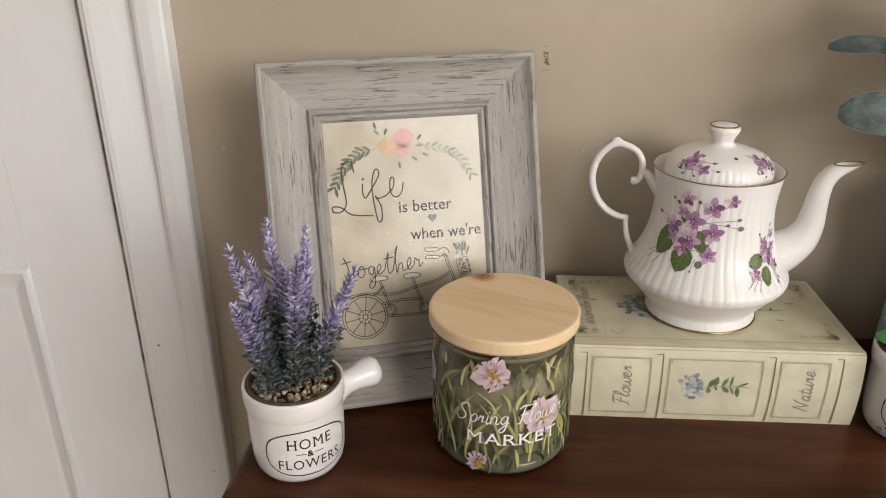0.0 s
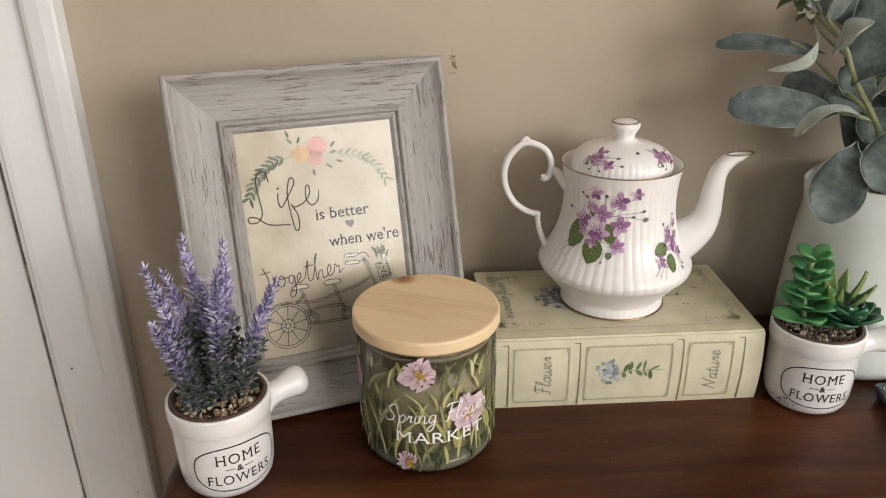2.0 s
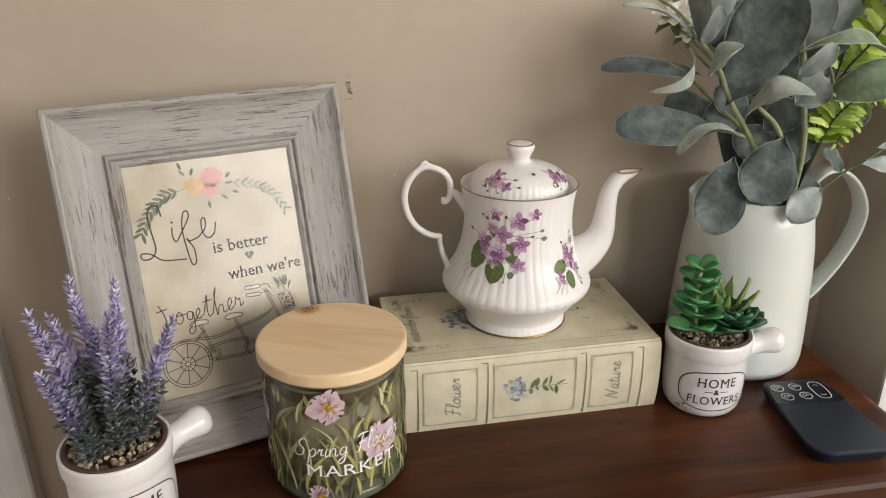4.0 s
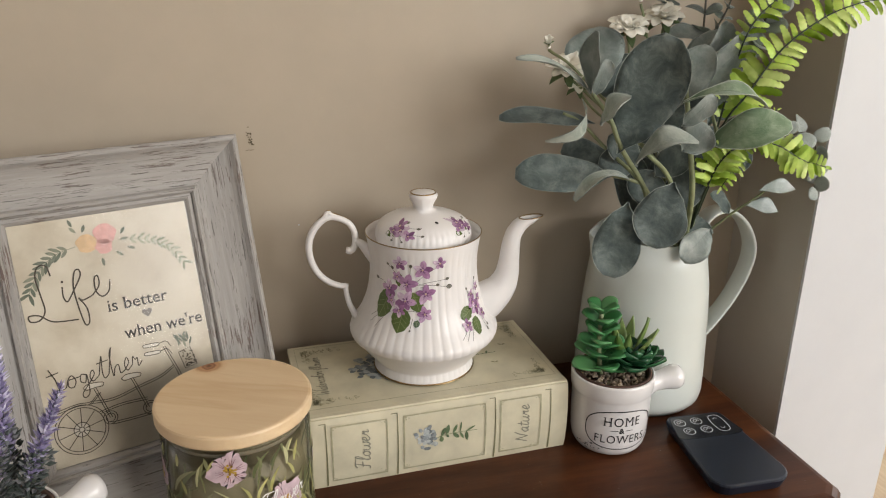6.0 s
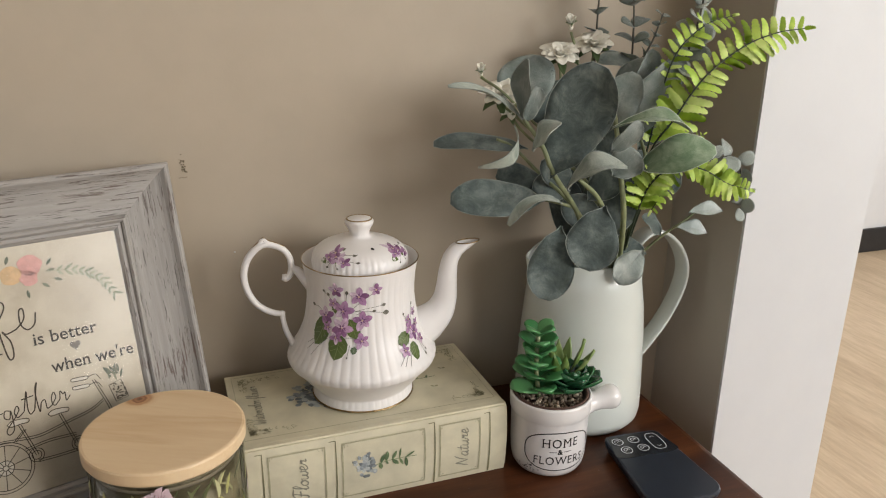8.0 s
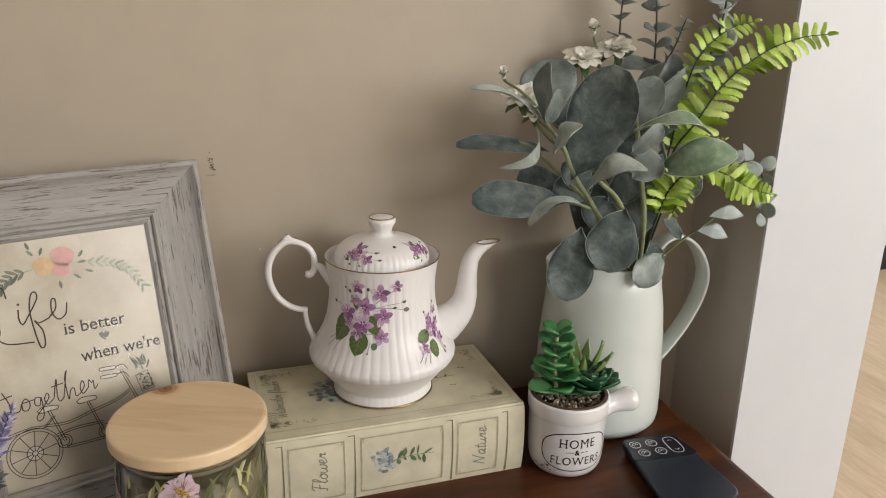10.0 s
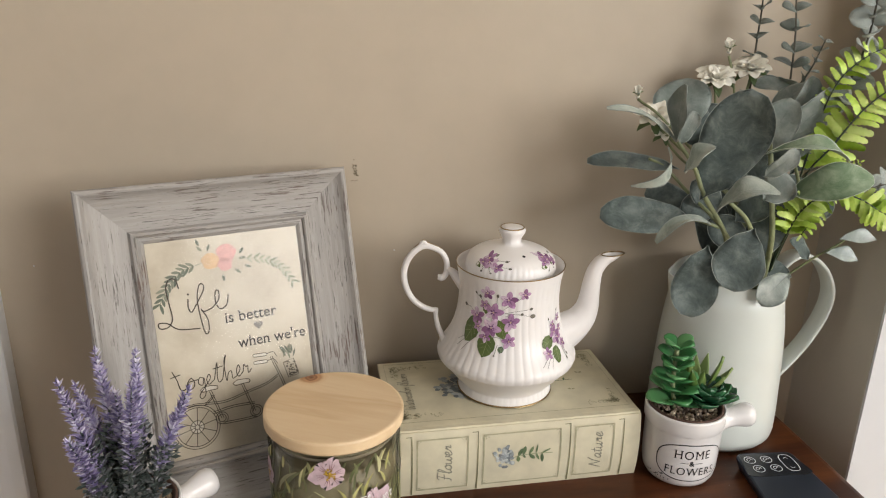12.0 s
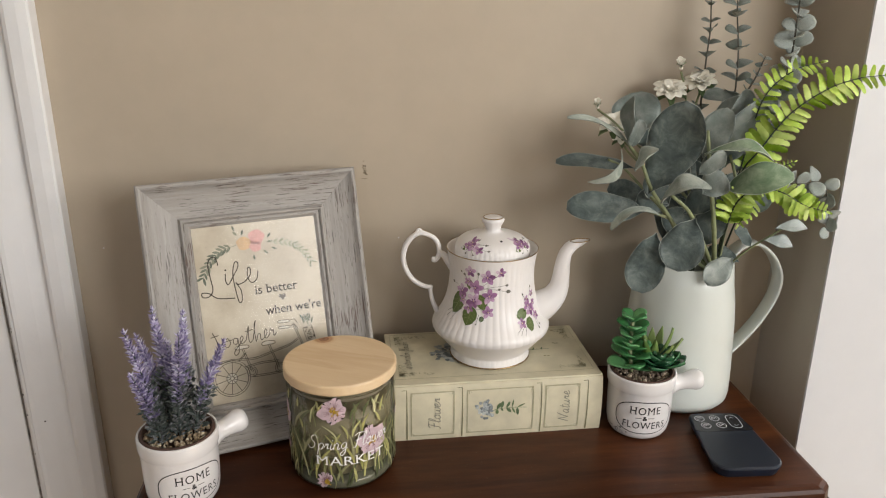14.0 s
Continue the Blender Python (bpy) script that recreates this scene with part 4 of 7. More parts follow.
# ---------------------------------------------------------------- book
def build_book():
    L, D, Hb = 0.2163, 0.1215, 0.0623
    t = thing("book", pose(0.6657, -0.1362, TZ, 0, 0, math.degrees(0.0203)), "thick sage green keepsake book box with printed flowers, lying flat", "book")
    B = 0.0015
    spine = bmesh.new()
    ys = []
    n = 10
    prof = []
    for k in range(n + 1):
        u = k / n
        prof.append((-0.0035 * math.sin(math.pi * u) ** 0.7 + 0.0003, u * Hb))
    a = [spine.verts.new((-L, y, z)) for y, z in prof] + [spine.verts.new((-L, 0.006, Hb)), spine.verts.new((-L, 0.006, 0))]
    b = [spine.verts.new((0, y, z)) for y, z in prof] + [spine.verts.new((0, 0.006, Hb)), spine.verts.new((0, 0.006, 0))]
    m = len(a)
    for i in range(m):
        spine.faces.new((a[i], a[(i + 1) % m], b[(i + 1) % m], b[i]))
    spine.faces.new(a[::-1])
    spine.faces.new(b)
    bmesh.ops.bevel(spine, geom=[e for e in spine.edges if e.calc_length() > 0.2 and abs(e.verts[0].co.z - Hb) < 1e-4 and e.verts[0].co.y < 0.003], offset=0.0015, segments=2, affect="EDGES")
    sp = part("spine", spine, M_book, t, "cream spine with ruled bands and printed words", smooth=False)
    top = part("cover", block(-L, 0, 0.0062, D, Hb - 0.004, Hb, 0.0008), M_book, t, "sage cover with a printed border and flowers", smooth=False)
    part("back_cover", block(-L, 0, 0.0062, D, 0, 0.004, 0.0008), M_book, t, smooth=False)
    part("page_block", block(-L + 0.003, -0.003, 0.0063, D - 0.003, 0.0042, Hb - 0.0042), M_pages, t, smooth=False)
    bulge = lambda z: -0.0035 * math.sin(math.pi * min(1, max(0, z / Hb))) ** 0.7

    def sput(lift):
        return lambda x, y: Vector((x, bulge(y) + 0.0003 - lift, y))

    # ruled lines, and aged panels between them
    for u in (0.0155, 0.0640, 0.1450, 0.2008):
        bm = bmesh.new()
        zz = [0.0015 + (Hb - 0.0060) * k / 14 for k in range(15)]
        stroke(bm, [(-u, z) for z in zz], [0.0006 + 0.0007 * (1 - k / 14) for k in range(15)], sput(0.0004))
        stroke(bm, [(-u + 0.0003, Hb - 0.0045), (-u - 0.0050, Hb - 0.0045)], 0.0006, sput(0.0004))
        part("ruled_band", bm, M_olive_ink, sp)
    rng = random.Random(77)
    for u0, u1 in ((0.0245, 0.0595), (0.0725, 0.1400), (0.1535, 0.1965)):
        bm, soft = bmesh.new(), bmesh.new()
        z0, z1 = 0.0060, Hb - 0.0080
        ring = [(-u1, z0), (-u0, z0), (-u0, z1), (-u1, z1)]
        full = []
        for i in range(4):
            (xa, ya), (xb, yb) = ring[i], ring[(i + 1) % 4]
            full += [(xa + (xb - xa) * k / 16, ya + (yb - ya) * k / 16) for k in range(16)]
        stroke(soft, full, [0.0010 + rng.uniform(0, 0.0007) for _ in full], sput(0.00035), True)
        stroke(bm, full, [0.00018 + rng.uniform(0, 0.0003) for _ in full], sput(0.00045), True)
        for cx, cy in ring:
            for k in range(12):
                dx, dy = (1 if cx == -u1 else -1), (1 if cy == z0 else -1)
                fill(soft, ellipse2(cx + dx * abs(rng.gauss(0, 0.0022)), cy + dy * abs(rng.gauss(0, 0.0018)), rng.uniform(0.0003, 0.0010), rng.uniform(0.0002, 0.0006), rng.uniform(0, 3), 7), sput(0.00038 + 0.000002 * k))
        part("panel_border", soft, M_olive_pale, sp, "faded olive panel border")
        part("ruled_panel", bm, M_olive_mid, sp)
    for word, at in (("Nature", -0.0400), ("Flower", -0.1725)):
        bm = bmesh.new()
        brush(bm, word, 0.0058, (at, 0.0300), sput(0.0005), 0.036, turn=math.pi / 2, pen=0.14)
        part("spine_word", bm, M_grey_ink, sp, word + " in grey script")

    def spray(put, x, y, s, seed, parent):
        rng = random.Random(seed)
        bm = bmesh.new()
        for k in range(int(46 * s ** 1.3)):
            a, r = rng.uniform(0, 6.28), rng.uniform(0, 1) ** 0.6 * 0.0085 * s
            fill(bm, leaf2(x + r * math.cos(a), y + 1.15 * r * math.sin(a), rng.uniform(0, 6.28), 0.0042 * s ** 0.5, 0.0030 * s ** 0.5, 5, 0.9), put(0.0004 + 0.000004 * k))
        part("printed_hydrangea", bm, M_blue_ink, parent)
        bm = bmesh.new()
        line = curve2([(x + 0.006 * s, y - 0.001 * s), (x + 0.016 * s, y + 0.001 * s), (x + 0.030 * s, y + 0.0015 * s), (x + 0.042 * s, y + 0.001 * s)], 5)
        stroke(bm, line, 0.0005 * s, put(0.0004))
        for i in range(3, len(line) - 3, 2):
            for sgn in (-1, 1):
                fill(bm, leaf2(*line[i], sgn * rng.uniform(0.4, 1.5), rng.uniform(0.003, 0.0095) * s, rng.uniform(0.0014, 0.0038) * s, 6), put(0.00042))
        part("printed_stem", bm, M_green_ink, parent)

    spray(sput, -0.1215, 0.0315, 1.0, 4, sp)

    def tput(lift):
        return lambda x, y: Vector((x, y, Hb + lift))

    spray(tput, -0.148, 0.066, 2.1, 9, top)
    bm = bmesh.new()
    fill(bm, leaf2(-0.083, 0.045, 0.9, 0.020, 0.009), tput(0.0005))
    fill(bm, leaf2(-0.083, 0.048, 0.1, 0.014, 0.007), tput(0.0006))
    stroke(bm, curve2([(-0.083, 0.055), (-0.068, 0.062), (-0.040, 0.064)]), 0.0006, tput(0.0005))
    for x in (-0.066, -0.058, -0.049):
        fill(bm, leaf2(x, 0.0625, 1.2, 0.006, 0.0018), tput(0.0005))
    part("printed_leaf", bm, M_green_ink, top)
    bm = bmesh.new()
    for x, y in ((-0.047, 0.046), (-0.099, 0.028), (-0.03, 0.075)):
        fill(bm, leaf2(x, y, 0.4, 0.004, 0.002), tput(0.0005))
        fill(bm, leaf2(x, y, 2.4, 0.004, 0.002), tput(0.0005))
    for ins, w in ((0.0055, 0.0006),):
        stroke(bm, [(-L + ins, 0.0075 + ins), (-ins, 0.0075 + ins), (-ins, D - ins), (-L + ins, D - ins)], w, tput(0.0005), True)
    rng = random.Random(14)
    for cx, cy in ((-0.011, 0.019), (-0.011, D - 0.011), (-L + 0.011, 0.019), (-L + 0.011, D - 0.011)):
        for k in range(64):
            u = 0.034 * rng.random() ** 1.4
            dx, dy = (u, rng.uniform(0, 0.006)) if k % 2 else (rng.uniform(0, 0.006), u * 0.7)
            sx, sy = (1 if cx < -L / 2 else -1), (1 if cy < D / 2 else -1)
            stroke(bm, [(p[0], p[1]) for p in ellipse2(cx + sx * dx, cy + sy * dy, rng.uniform(0.0009, 0.0020), rng.uniform(0.0006, 0.0012), rng.uniform(0, 3), 9)][:7], 0.00045, tput(0.0006))
    part("printed_border", bm, M_olive_mid, top)
    bm = bmesh.new()
    brush(bm, "Watercolor flower", 0.0050, (-0.1965, 0.064), tput(0.0007), 0.064, turn=math.pi / 2, pen=0.12)
    part("cover_words", bm, M_grey_ink, top, "Watercolor flower in grey script")
    return t


M_book = simple("aged_sage_paper", (0.635, 0.585, 0.425), 0.5, var=0.14, scale=34, bumps=0.15, bscale=700)
M_pages = simple("cream_pages", (0.62, 0.58, 0.45), 0.8)
M_olive_ink = simple("olive_ink", (0.20, 0.19, 0.10), 0.6, var=0.4, scale=90)
M_olive_mid = simple("faded_olive_ink", (0.35, 0.33, 0.20), 0.6, var=0.35, scale=90)
M_olive_pale = simple("pale_olive_ink", (0.46, 0.43, 0.29), 0.6, var=0.2, scale=120)
M_grey_ink = simple("grey_green_ink", (0.27, 0.26, 0.205), 0.6)
M_blue_ink = islands("slate_blue_ink", [(0, (0.12, 0.135, 0.14)), (0.5, (0.26, 0.285, 0.29)), (1, (0.44, 0.46, 0.44))], 0.6)
M_green_ink = islands("leaf_green_ink", [(0, (0.07, 0.11, 0.05)), (1, (0.16, 0.22, 0.10))], 0.6)
build_book()


# ---------------------------------------------------------------- teapot
def build_teapot():
    base = TZ + 0.0623
    t = thing("teapot", pose(0.5586, -0.0750, base), "white fluted china teapot with purple violets, standing on the book", "teapot")
    # foot, undercut collar, sharp shoulder, waisted body, flared rim
    foot = [(0.0385, 0.0), (0.0412, 0.0004), (0.0421, 0.0016), (0.0419, 0.0040), (0.0411, 0.0075), (0.0408, 0.0098), (0.0418, 0.0116), (0.0445, 0.0145), (0.0490, 0.0196), (0.0530, 0.0246), (0.0565, 0.0288)]
    belly = [(0.0585, 0.0308), (0.0606, 0.0330), (0.0619, 0.0368), (0.0613, 0.0402), (0.0588, 0.0442), (0.0548, 0.0500), (0.0507, 0.0580), (0.0474, 0.0670), (0.0451, 0.0780), (0.0439, 0.0890), (0.0439, 0.0990), (0.0447, 0.1080), (0.0458, 0.1150), (0.0466, 0.1190)]
    prof = foot + belly
    dense = [(p.x, p.y) for p in spline([(r, z, 0) for r, z in foot], 3)] + [(p.x, p.y) for p in spline([(r, z, 0) for r, z in belly], 5)]
    inside = [(0.0469, 0.1200), (0.0466, 0.1206), (0.0457, 0.1200), (0.0444, 0.1160), (0.0430, 0.1125), (0.0380, 0.1120)]

    def flute(r, z, a):
        k = 0.9 * max(0.0, min(1.0, (z - 0.030) / 0.006)) * max(0.0, min(1.0, (0.118 - z) / 0.012))
        if z < 0.0110:
            k = 0.55 * max(0.0, min(1.0, (z - 0.0015) / 0.002)) * max(0.0, min(1.0, (0.0110 - z) / 0.002))
        w = abs(math.sin(24 * a))
        return r * (1 - 0.0085 * k * (1 - w) ** 1.3)

    part("body", lathe(dense + inside, 384, flute), M_china, t, "white fluted bone china body")
    lidp = [(0.0375, 0.1122), (0.0384, 0.1140), (0.0389, 0.1165), (0.0387, 0.1200), (0.0378, 0.1240), (0.0354, 0.1278), (0.0312, 0.1310), (0.0250, 0.1336), (0.0178, 0.1356), (0.0116, 0.1370), (0.0090, 0.1382), (0.0080, 0.1400), (0.0084, 0.1424), (0.0098, 0.1454), (0.0112, 0.1478), (0.0115, 0.1495), (0.0109, 0.1511), (0.0094, 0.1522), (0.0060, 0.1531), (0.0020, 0.1534)]
    dl = [(p.x, p.y) for p in spline([(r, z, 0) for r, z in lidp], 3)]
    lid = part("lid", lathe(dl, 240, lambda r, z, a: r * (1 - 0.012 * (1 - abs(math.sin(24 * a))) ** 1.3 * max(0.0, min(1.0, (0.1335 - z) / 0.006)) - (0.02 * abs(math.sin(5 * a)) if 0.139 < z < 0.149 else 0))), M_china, t, "domed china lid with a knob and steam hole")
    part("gilt_line", ring_curve(0.0469, 0.1203, 0.00045, 96), M_gold, t)
    part("gilt_line", ring_curve(0.0421, 0.0018, 0.0008, 96), M_gold, t)
    part("gilt_line", ring_curve(0.0099, 0.1520, 0.0006, 48), M_gold, lid)
    rl = outline_at([(r, z) for r, z in lidp if 0.116 <= z <= 0.1372])
    bm = bmesh.new()
    fill(bm, ellipse2(0, 0, 0.0013, 0.0005, n=12), round_on(rl, radians(-80))(0.0010, 0.1338))
    part("steam_hole", bm, M_nail, lid)

    # ear-shaped handle: bracket, scrolled loop, pointed lower arm
    ax = radians(171)
    swing = lambda pts: [(s * math.cos(ax), s * math.sin(ax), z - 0.0018) for s, z in pts]
    bm = bmesh.new()
    loop = spline(swing([(0.0625, 0.1072), (0.0585, 0.1068), (0.0556, 0.1105), (0.0548, 0.1165), (0.0560, 0.1238), (0.0602, 0.1302), (0.0675, 0.1342), (0.0750, 0.1352), (0.0822, 0.1312), (0.0890, 0.1222), (0.0920, 0.1106), (0.0905, 0.0984), (0.0852, 0.0874), (0.0775, 0.0802), (0.0688, 0.0764), (0.0632, 0.0762)]), 7)
    n = len(loop)
    tube(bm, loop, [float(np.interp(i / n, [0, 0.04, 0.10, 0.3, 0.6, 0.9, 1], [0.0024, 0.0034, 0.0028, 0.0026, 0.0030, 0.0026, 0.0022])) for i in range(n)], 12, 0.95)
    bracket = spline(swing([(0.0400, 0.1010), (0.0450, 0.1060), (0.0500, 0.1118), (0.0545, 0.1150)]), 5)
    tube(bm, bracket, [float(np.interp(i / (len(bracket) - 1), [0, 0.4, 1], [0.0085, 0.0058, 0.0030])) for i in range(len(bracket))], 12, 0.75)
    arm = spline(swing([(0.0640, 0.0772), (0.0636, 0.0700), (0.0618, 0.0610), (0.0586, 0.0530), (0.0555, 0.0470), (0.0520, 0.0430)]), 5)
    tube(bm, arm, [float(np.interp(i / (len(arm) - 1), [0, 0.2, 0.6, 1], [0.0026, 0.0022, 0.0026, 0.0044])) for i in range(len(arm))], 10, 0.95)
    thumb = spline(swing([(0.0690, 0.1350), (0.0730, 0.1372), (0.0757, 0.1392), (0.0778, 0.1362), (0.0800, 0.1336)]), 4)
    tube(bm, thumb, [0.0016 + 0.0006 * abs(2 * i / (len(thumb) - 1) - 1) for i in range(len(thumb))], 8)
    part("handle", bm, M_china, t, "scrolled china handle with a gilt line")
    bm = bmesh.new()
    tube(bm, spline(swing([(0.0600, 0.1332), (0.0675, 0.1370), (0.0730, 0.1390), (0.0757, 0.1408), (0.0785, 0.1376), (0.0830, 0.1338), (0.0890, 0.1256)]), 5), 0.0005, 6)
    part("gilt_line", bm, M_gold, t)

    # swan-neck spout with an oval pouring lip
    bx = radians(-4)
    sp = [(0.0340, 0.0470, 0.0200), (0.0450, 0.0500, 0.0180), (0.0560, 0.0560, 0.0160), (0.0660, 0.0650, 0.0128), (0.0712, 0.0760, 0.0103), (0.0728, 0.0880, 0.0088), (0.0738, 0.1010, 0.0078), (0.0758, 0.1115, 0.0069), (0.0802, 0.1190, 0.0064)]
    pts = spline([(s * math.cos(bx), s * math.sin(bx), z) for s, z, r in sp], 6)
    rad = [float(np.interp(i / 6, range(len(sp)), [r for s, z, r in sp])) for i in range(len(pts))]
    bm = bmesh.new()
    segs = 28
    tube(bm, pts, rad, segs, caps=False)
    last = list(bm.verts)[-segs:]
    c0 = sum((v.co for v in last), Vector()) / segs
    side, rise = (last[0].co - c0).normalized(), (last[segs // 4].co - c0).normalized()
    along = Vector((math.cos(bx), math.sin(bx), 0.08))
    along = along.normalized() * (1 if along.dot(rise) > 0 else -1)
    c1, loops = Vector((0.0905 * math.cos(bx), 0.0905 * math.sin(bx), 0.1262)), [last]
    for u in (0.3, 0.6, 0.85, 1.0):
        axis = rise.lerp(along, u ** 0.8).normalized()
        centre = c0.lerp(c1, u) + Vector((0, 0, 0.0008 * math.sin(math.pi * u)))
        loops.append([bm.verts.new(centre + side * (math.cos(2 * math.pi * k / segs) * (0.0064 - 0.0004 * u)) + axis * (math.sin(2 * math.pi * k / segs) * (0.0064 + 0.0036 * u ** 1.5))) for k in range(segs)])
    seq = [v.co.copy() for v in loops[-1]]
    loops.append([bm.verts.new(c1 + (p - c1) * 0.84 + Vector((0, 0, -0.0008))) for p in seq])
    loops.append([bm.verts.new(c1 + (p - c1) * 0.60 + Vector((-0.004 * math.cos(bx), 0, -0.006))) for p in seq])
    for a, b in zip(loops, loops[1:]):
        for k in range(segs):
            j = (k + 1) % segs
            bm.faces.new((a[k], a[j], b[j], b[k]))
    bm.faces.new(loops[-1])
    part("spout", bm, M_china, t, "curved china spout with a gilt lip")
    bm = bmesh.new()
    tube(bm, [p + Vector((0, 0, 0.0002)) for p in seq] + [seq[0]], 0.0005, 6)
    part("gilt_line", bm, M_gold, t)

    # printed violets; bearings in degrees round the pot, heights in metres
    rb = outline_at(belly)

    def cluster(name, parent, radius, az0, z0, flowers, leaves, sprigs, sy=1.0):
        where = round_on(radius, radians(az0))
        put = lambda lift: (lambda x, y: where(lift, z0)(x, y * sy))
        flat = lambda az, z: (radians(az - az0) * radius(z), (z - z0) / sy)
        bm, veins = bmesh.new(), bmesh.new()
        for k, (a0, h0, a1, h1, w) in enumerate(leaves):
            (x, y), (x1, y1) = flat(a0, h0), flat(a1, h1)
            d, ln = math.atan2(y1 - y, x1 - x), math.hypot(x1 - x, y1 - y)
            ring = leaf2(x, y, d, ln, w, 10, 0.75)
            fill(bm, [(u + 0.0003 * math.sin(2.6 * i), v + 0.0003 * math.cos(2.6 * i)) for i, (u, v) in enumerate(ring)], put(0.00012 + 0.00002 * k))
            at = lambda u, v: (x + ln * (u * math.cos(d) - v * math.sin(d)), y + ln * (u * math.sin(d) + v * math.cos(d)))
            stroke(veins, [at(0, 0), at(0.5, 0.02), at(0.95, 0)], 0.00035, put(0.00028))
            for u in (0.2, 0.38, 0.56):
                for g in (-1, 1):
                    stroke(veins, [at(u, 0), at(u + 0.18, g * 0.34 * w / ln)], 0.00025, put(0.00028))
        part(name + "_leaves", bm, M_violet_leaf, parent)
        part(name + "_leaf_veins", veins, M_vein, parent, kind="stuff")
        bm = bmesh.new()
        for a0, h0, a1, h1, bud in sprigs:
            (x0, y0), (x1, y1) = flat(a0, h0), flat(a1, h1)
            stroke(bm, curve2([(x0, y0), ((x0 + x1) / 2, (y0 + y1) / 2 + 0.0010), (x1, y1)], 4), 0.00032, put(0.00020))
            if bud:
                fill(bm, leaf2(x1, y1, math.atan2(y1 - y0, x1 - x0), bud, bud * 0.7, 5), put(0.00022))
        part(name + "_stems", bm, M_violet_stem, parent, kind="stuff")
        petals, lines, eyes = bmesh.new(), bmesh.new(), bmesh.new()
        rng = random.Random(int(az0) % 97)
        for k, (az, z, size) in enumerate(flowers):
            x, y = flat(az, z)
            turn = rng.uniform(0, 6)
            for i in range(5):
                aa = turn + 2 * math.pi * i / 5 + rng.uniform(-0.15, 0.15)
                ln = size * (1.0 if i != 2 else 0.82) * rng.uniform(0.9, 1.1)
                fill(petals, leaf2(x + 0.0004 * math.cos(aa), y + 0.0004 * math.sin(aa), aa, ln, ln * 0.66, 6, 0.8), put(0.00030 + 0.00003 * k + 0.00001 * i))
                for g in (-0.22, 0.0, 0.22):
                    stroke(lines, [(x + e * ln * math.cos(aa + g), y + e * ln * math.sin(aa + g)) for e in (0.12, 0.62 - abs(g))], [0.00055, 0.0001], put(0.00042 + 0.00003 * k))
            fill(eyes, ellipse2(x, y, 0.00075, 0.00075, n=7), put(0.0009))
        part(name + "_petals", petals, M_violet, parent)
        part(name + "_petal_shading", lines, M_violet_line, parent, kind="stuff")
        part(name + "_eyes", eyes, M_violet_eye, parent)

    cluster("violet_spray", t, rb, -121, 0.0800,
            [(-128, 0.1070, 0.0062), (-105, 0.1030, 0.0080), (-88, 0.1080, 0.0052), (-121, 0.0905, 0.0085), (-140, 0.0850, 0.0080), (-122, 0.0770, 0.0088), (-102, 0.0835, 0.0082), (-103, 0.0675, 0.0064), (-128, 0.0690, 0.0056), (-131, 0.0960, 0.0048), (-137, 0.0760, 0.0046)],
            [(-139, 0.0840, -150, 0.0600, 0.0150), (-124, 0.0715, -127, 0.0525, 0.0160), (-115, 0.0840, -108, 0.0690, 0.0120), (-126, 0.0870, -131, 0.0990, 0.0080), (-110, 0.0630, -111, 0.0575, 0.0050)],
            [(-118, 0.0880, -91, 0.1050, 0.0045), (-116, 0.0890, -82, 0.0940, 0.0036), (-114, 0.0905, -81, 0.0880, 0.0055), (-140, 0.0690, -160, 0.0590, 0), (-139, 0.0690, -158, 0.0545, 0), (-137, 0.0670, -151, 0.0520, 0), (-122, 0.0690, -106, 0.0680, 0), (-118, 0.0960, -117, 0.1040, 0.0036), (-132, 0.0940, -136, 0.1010, 0.0036), (-146, 0.0880, -156, 0.0900, 0.0040), (-130, 0.0950, -141, 0.1040, 0.0028), (-114, 0.0640, -116, 0.0560, 0.0020), (-108, 0.0880, -92, 0.0900, 0.0032)])
    cluster("violet_sprig", t, rb, -50, 0.0620,
            [(-38, 0.0790, 0.0044), (-50, 0.0760, 0.0034), (-45, 0.0640, 0.0070), (-49, 0.0690, 0.0056), (-63, 0.0545, 0.0052), (-38, 0.0570, 0.0046), (-38, 0.0690, 0.0044)],
            [(-53, 0.0650, -68, 0.0600, 0.0105), (-50, 0.0580, -54, 0.0450, 0.0100)],
            [(-56, 0.0530, -68, 0.0440, 0), (-55, 0.0520, -63, 0.0430, 0), (-57, 0.0530, -72, 0.0455, 0), (-42, 0.0570, -38, 0.0490, 0.0026), (-42, 0.0560, -41, 0.0470, 0.0030), (-46, 0.0700, -40, 0.0850, 0.0030), (-50, 0.0700, -55, 0.0800, 0.0028)])
    for az in (-132, -36, 75):
        cluster("lid_sprig", lid, rl, az, 0.1285,
                [(az - 4, 0.1298, 0.0074), (az + 9, 0.1268, 0.0058), (az - 9, 0.1318, 0.0054), (az - 14, 0.1288, 0.0050)],
                [(az - 10, 0.1280, az - 24, 0.1250, 0.0070), (az - 2, 0.1280, az + 2, 0.1255, 0.0044)],
                [(az + 6, 0.1270, az + 24, 0.1270, 0.0034), (az - 2, 0.1298, az + 18, 0.1312, 0.0040), (az - 8, 0.1262, az - 11, 0.1230, 0.0032), (az - 4, 0.1262, az + 1, 0.1228, 0.0028), (az - 6, 0.1312, az - 2, 0.1328, 0.0030)], 0.62)
    return t


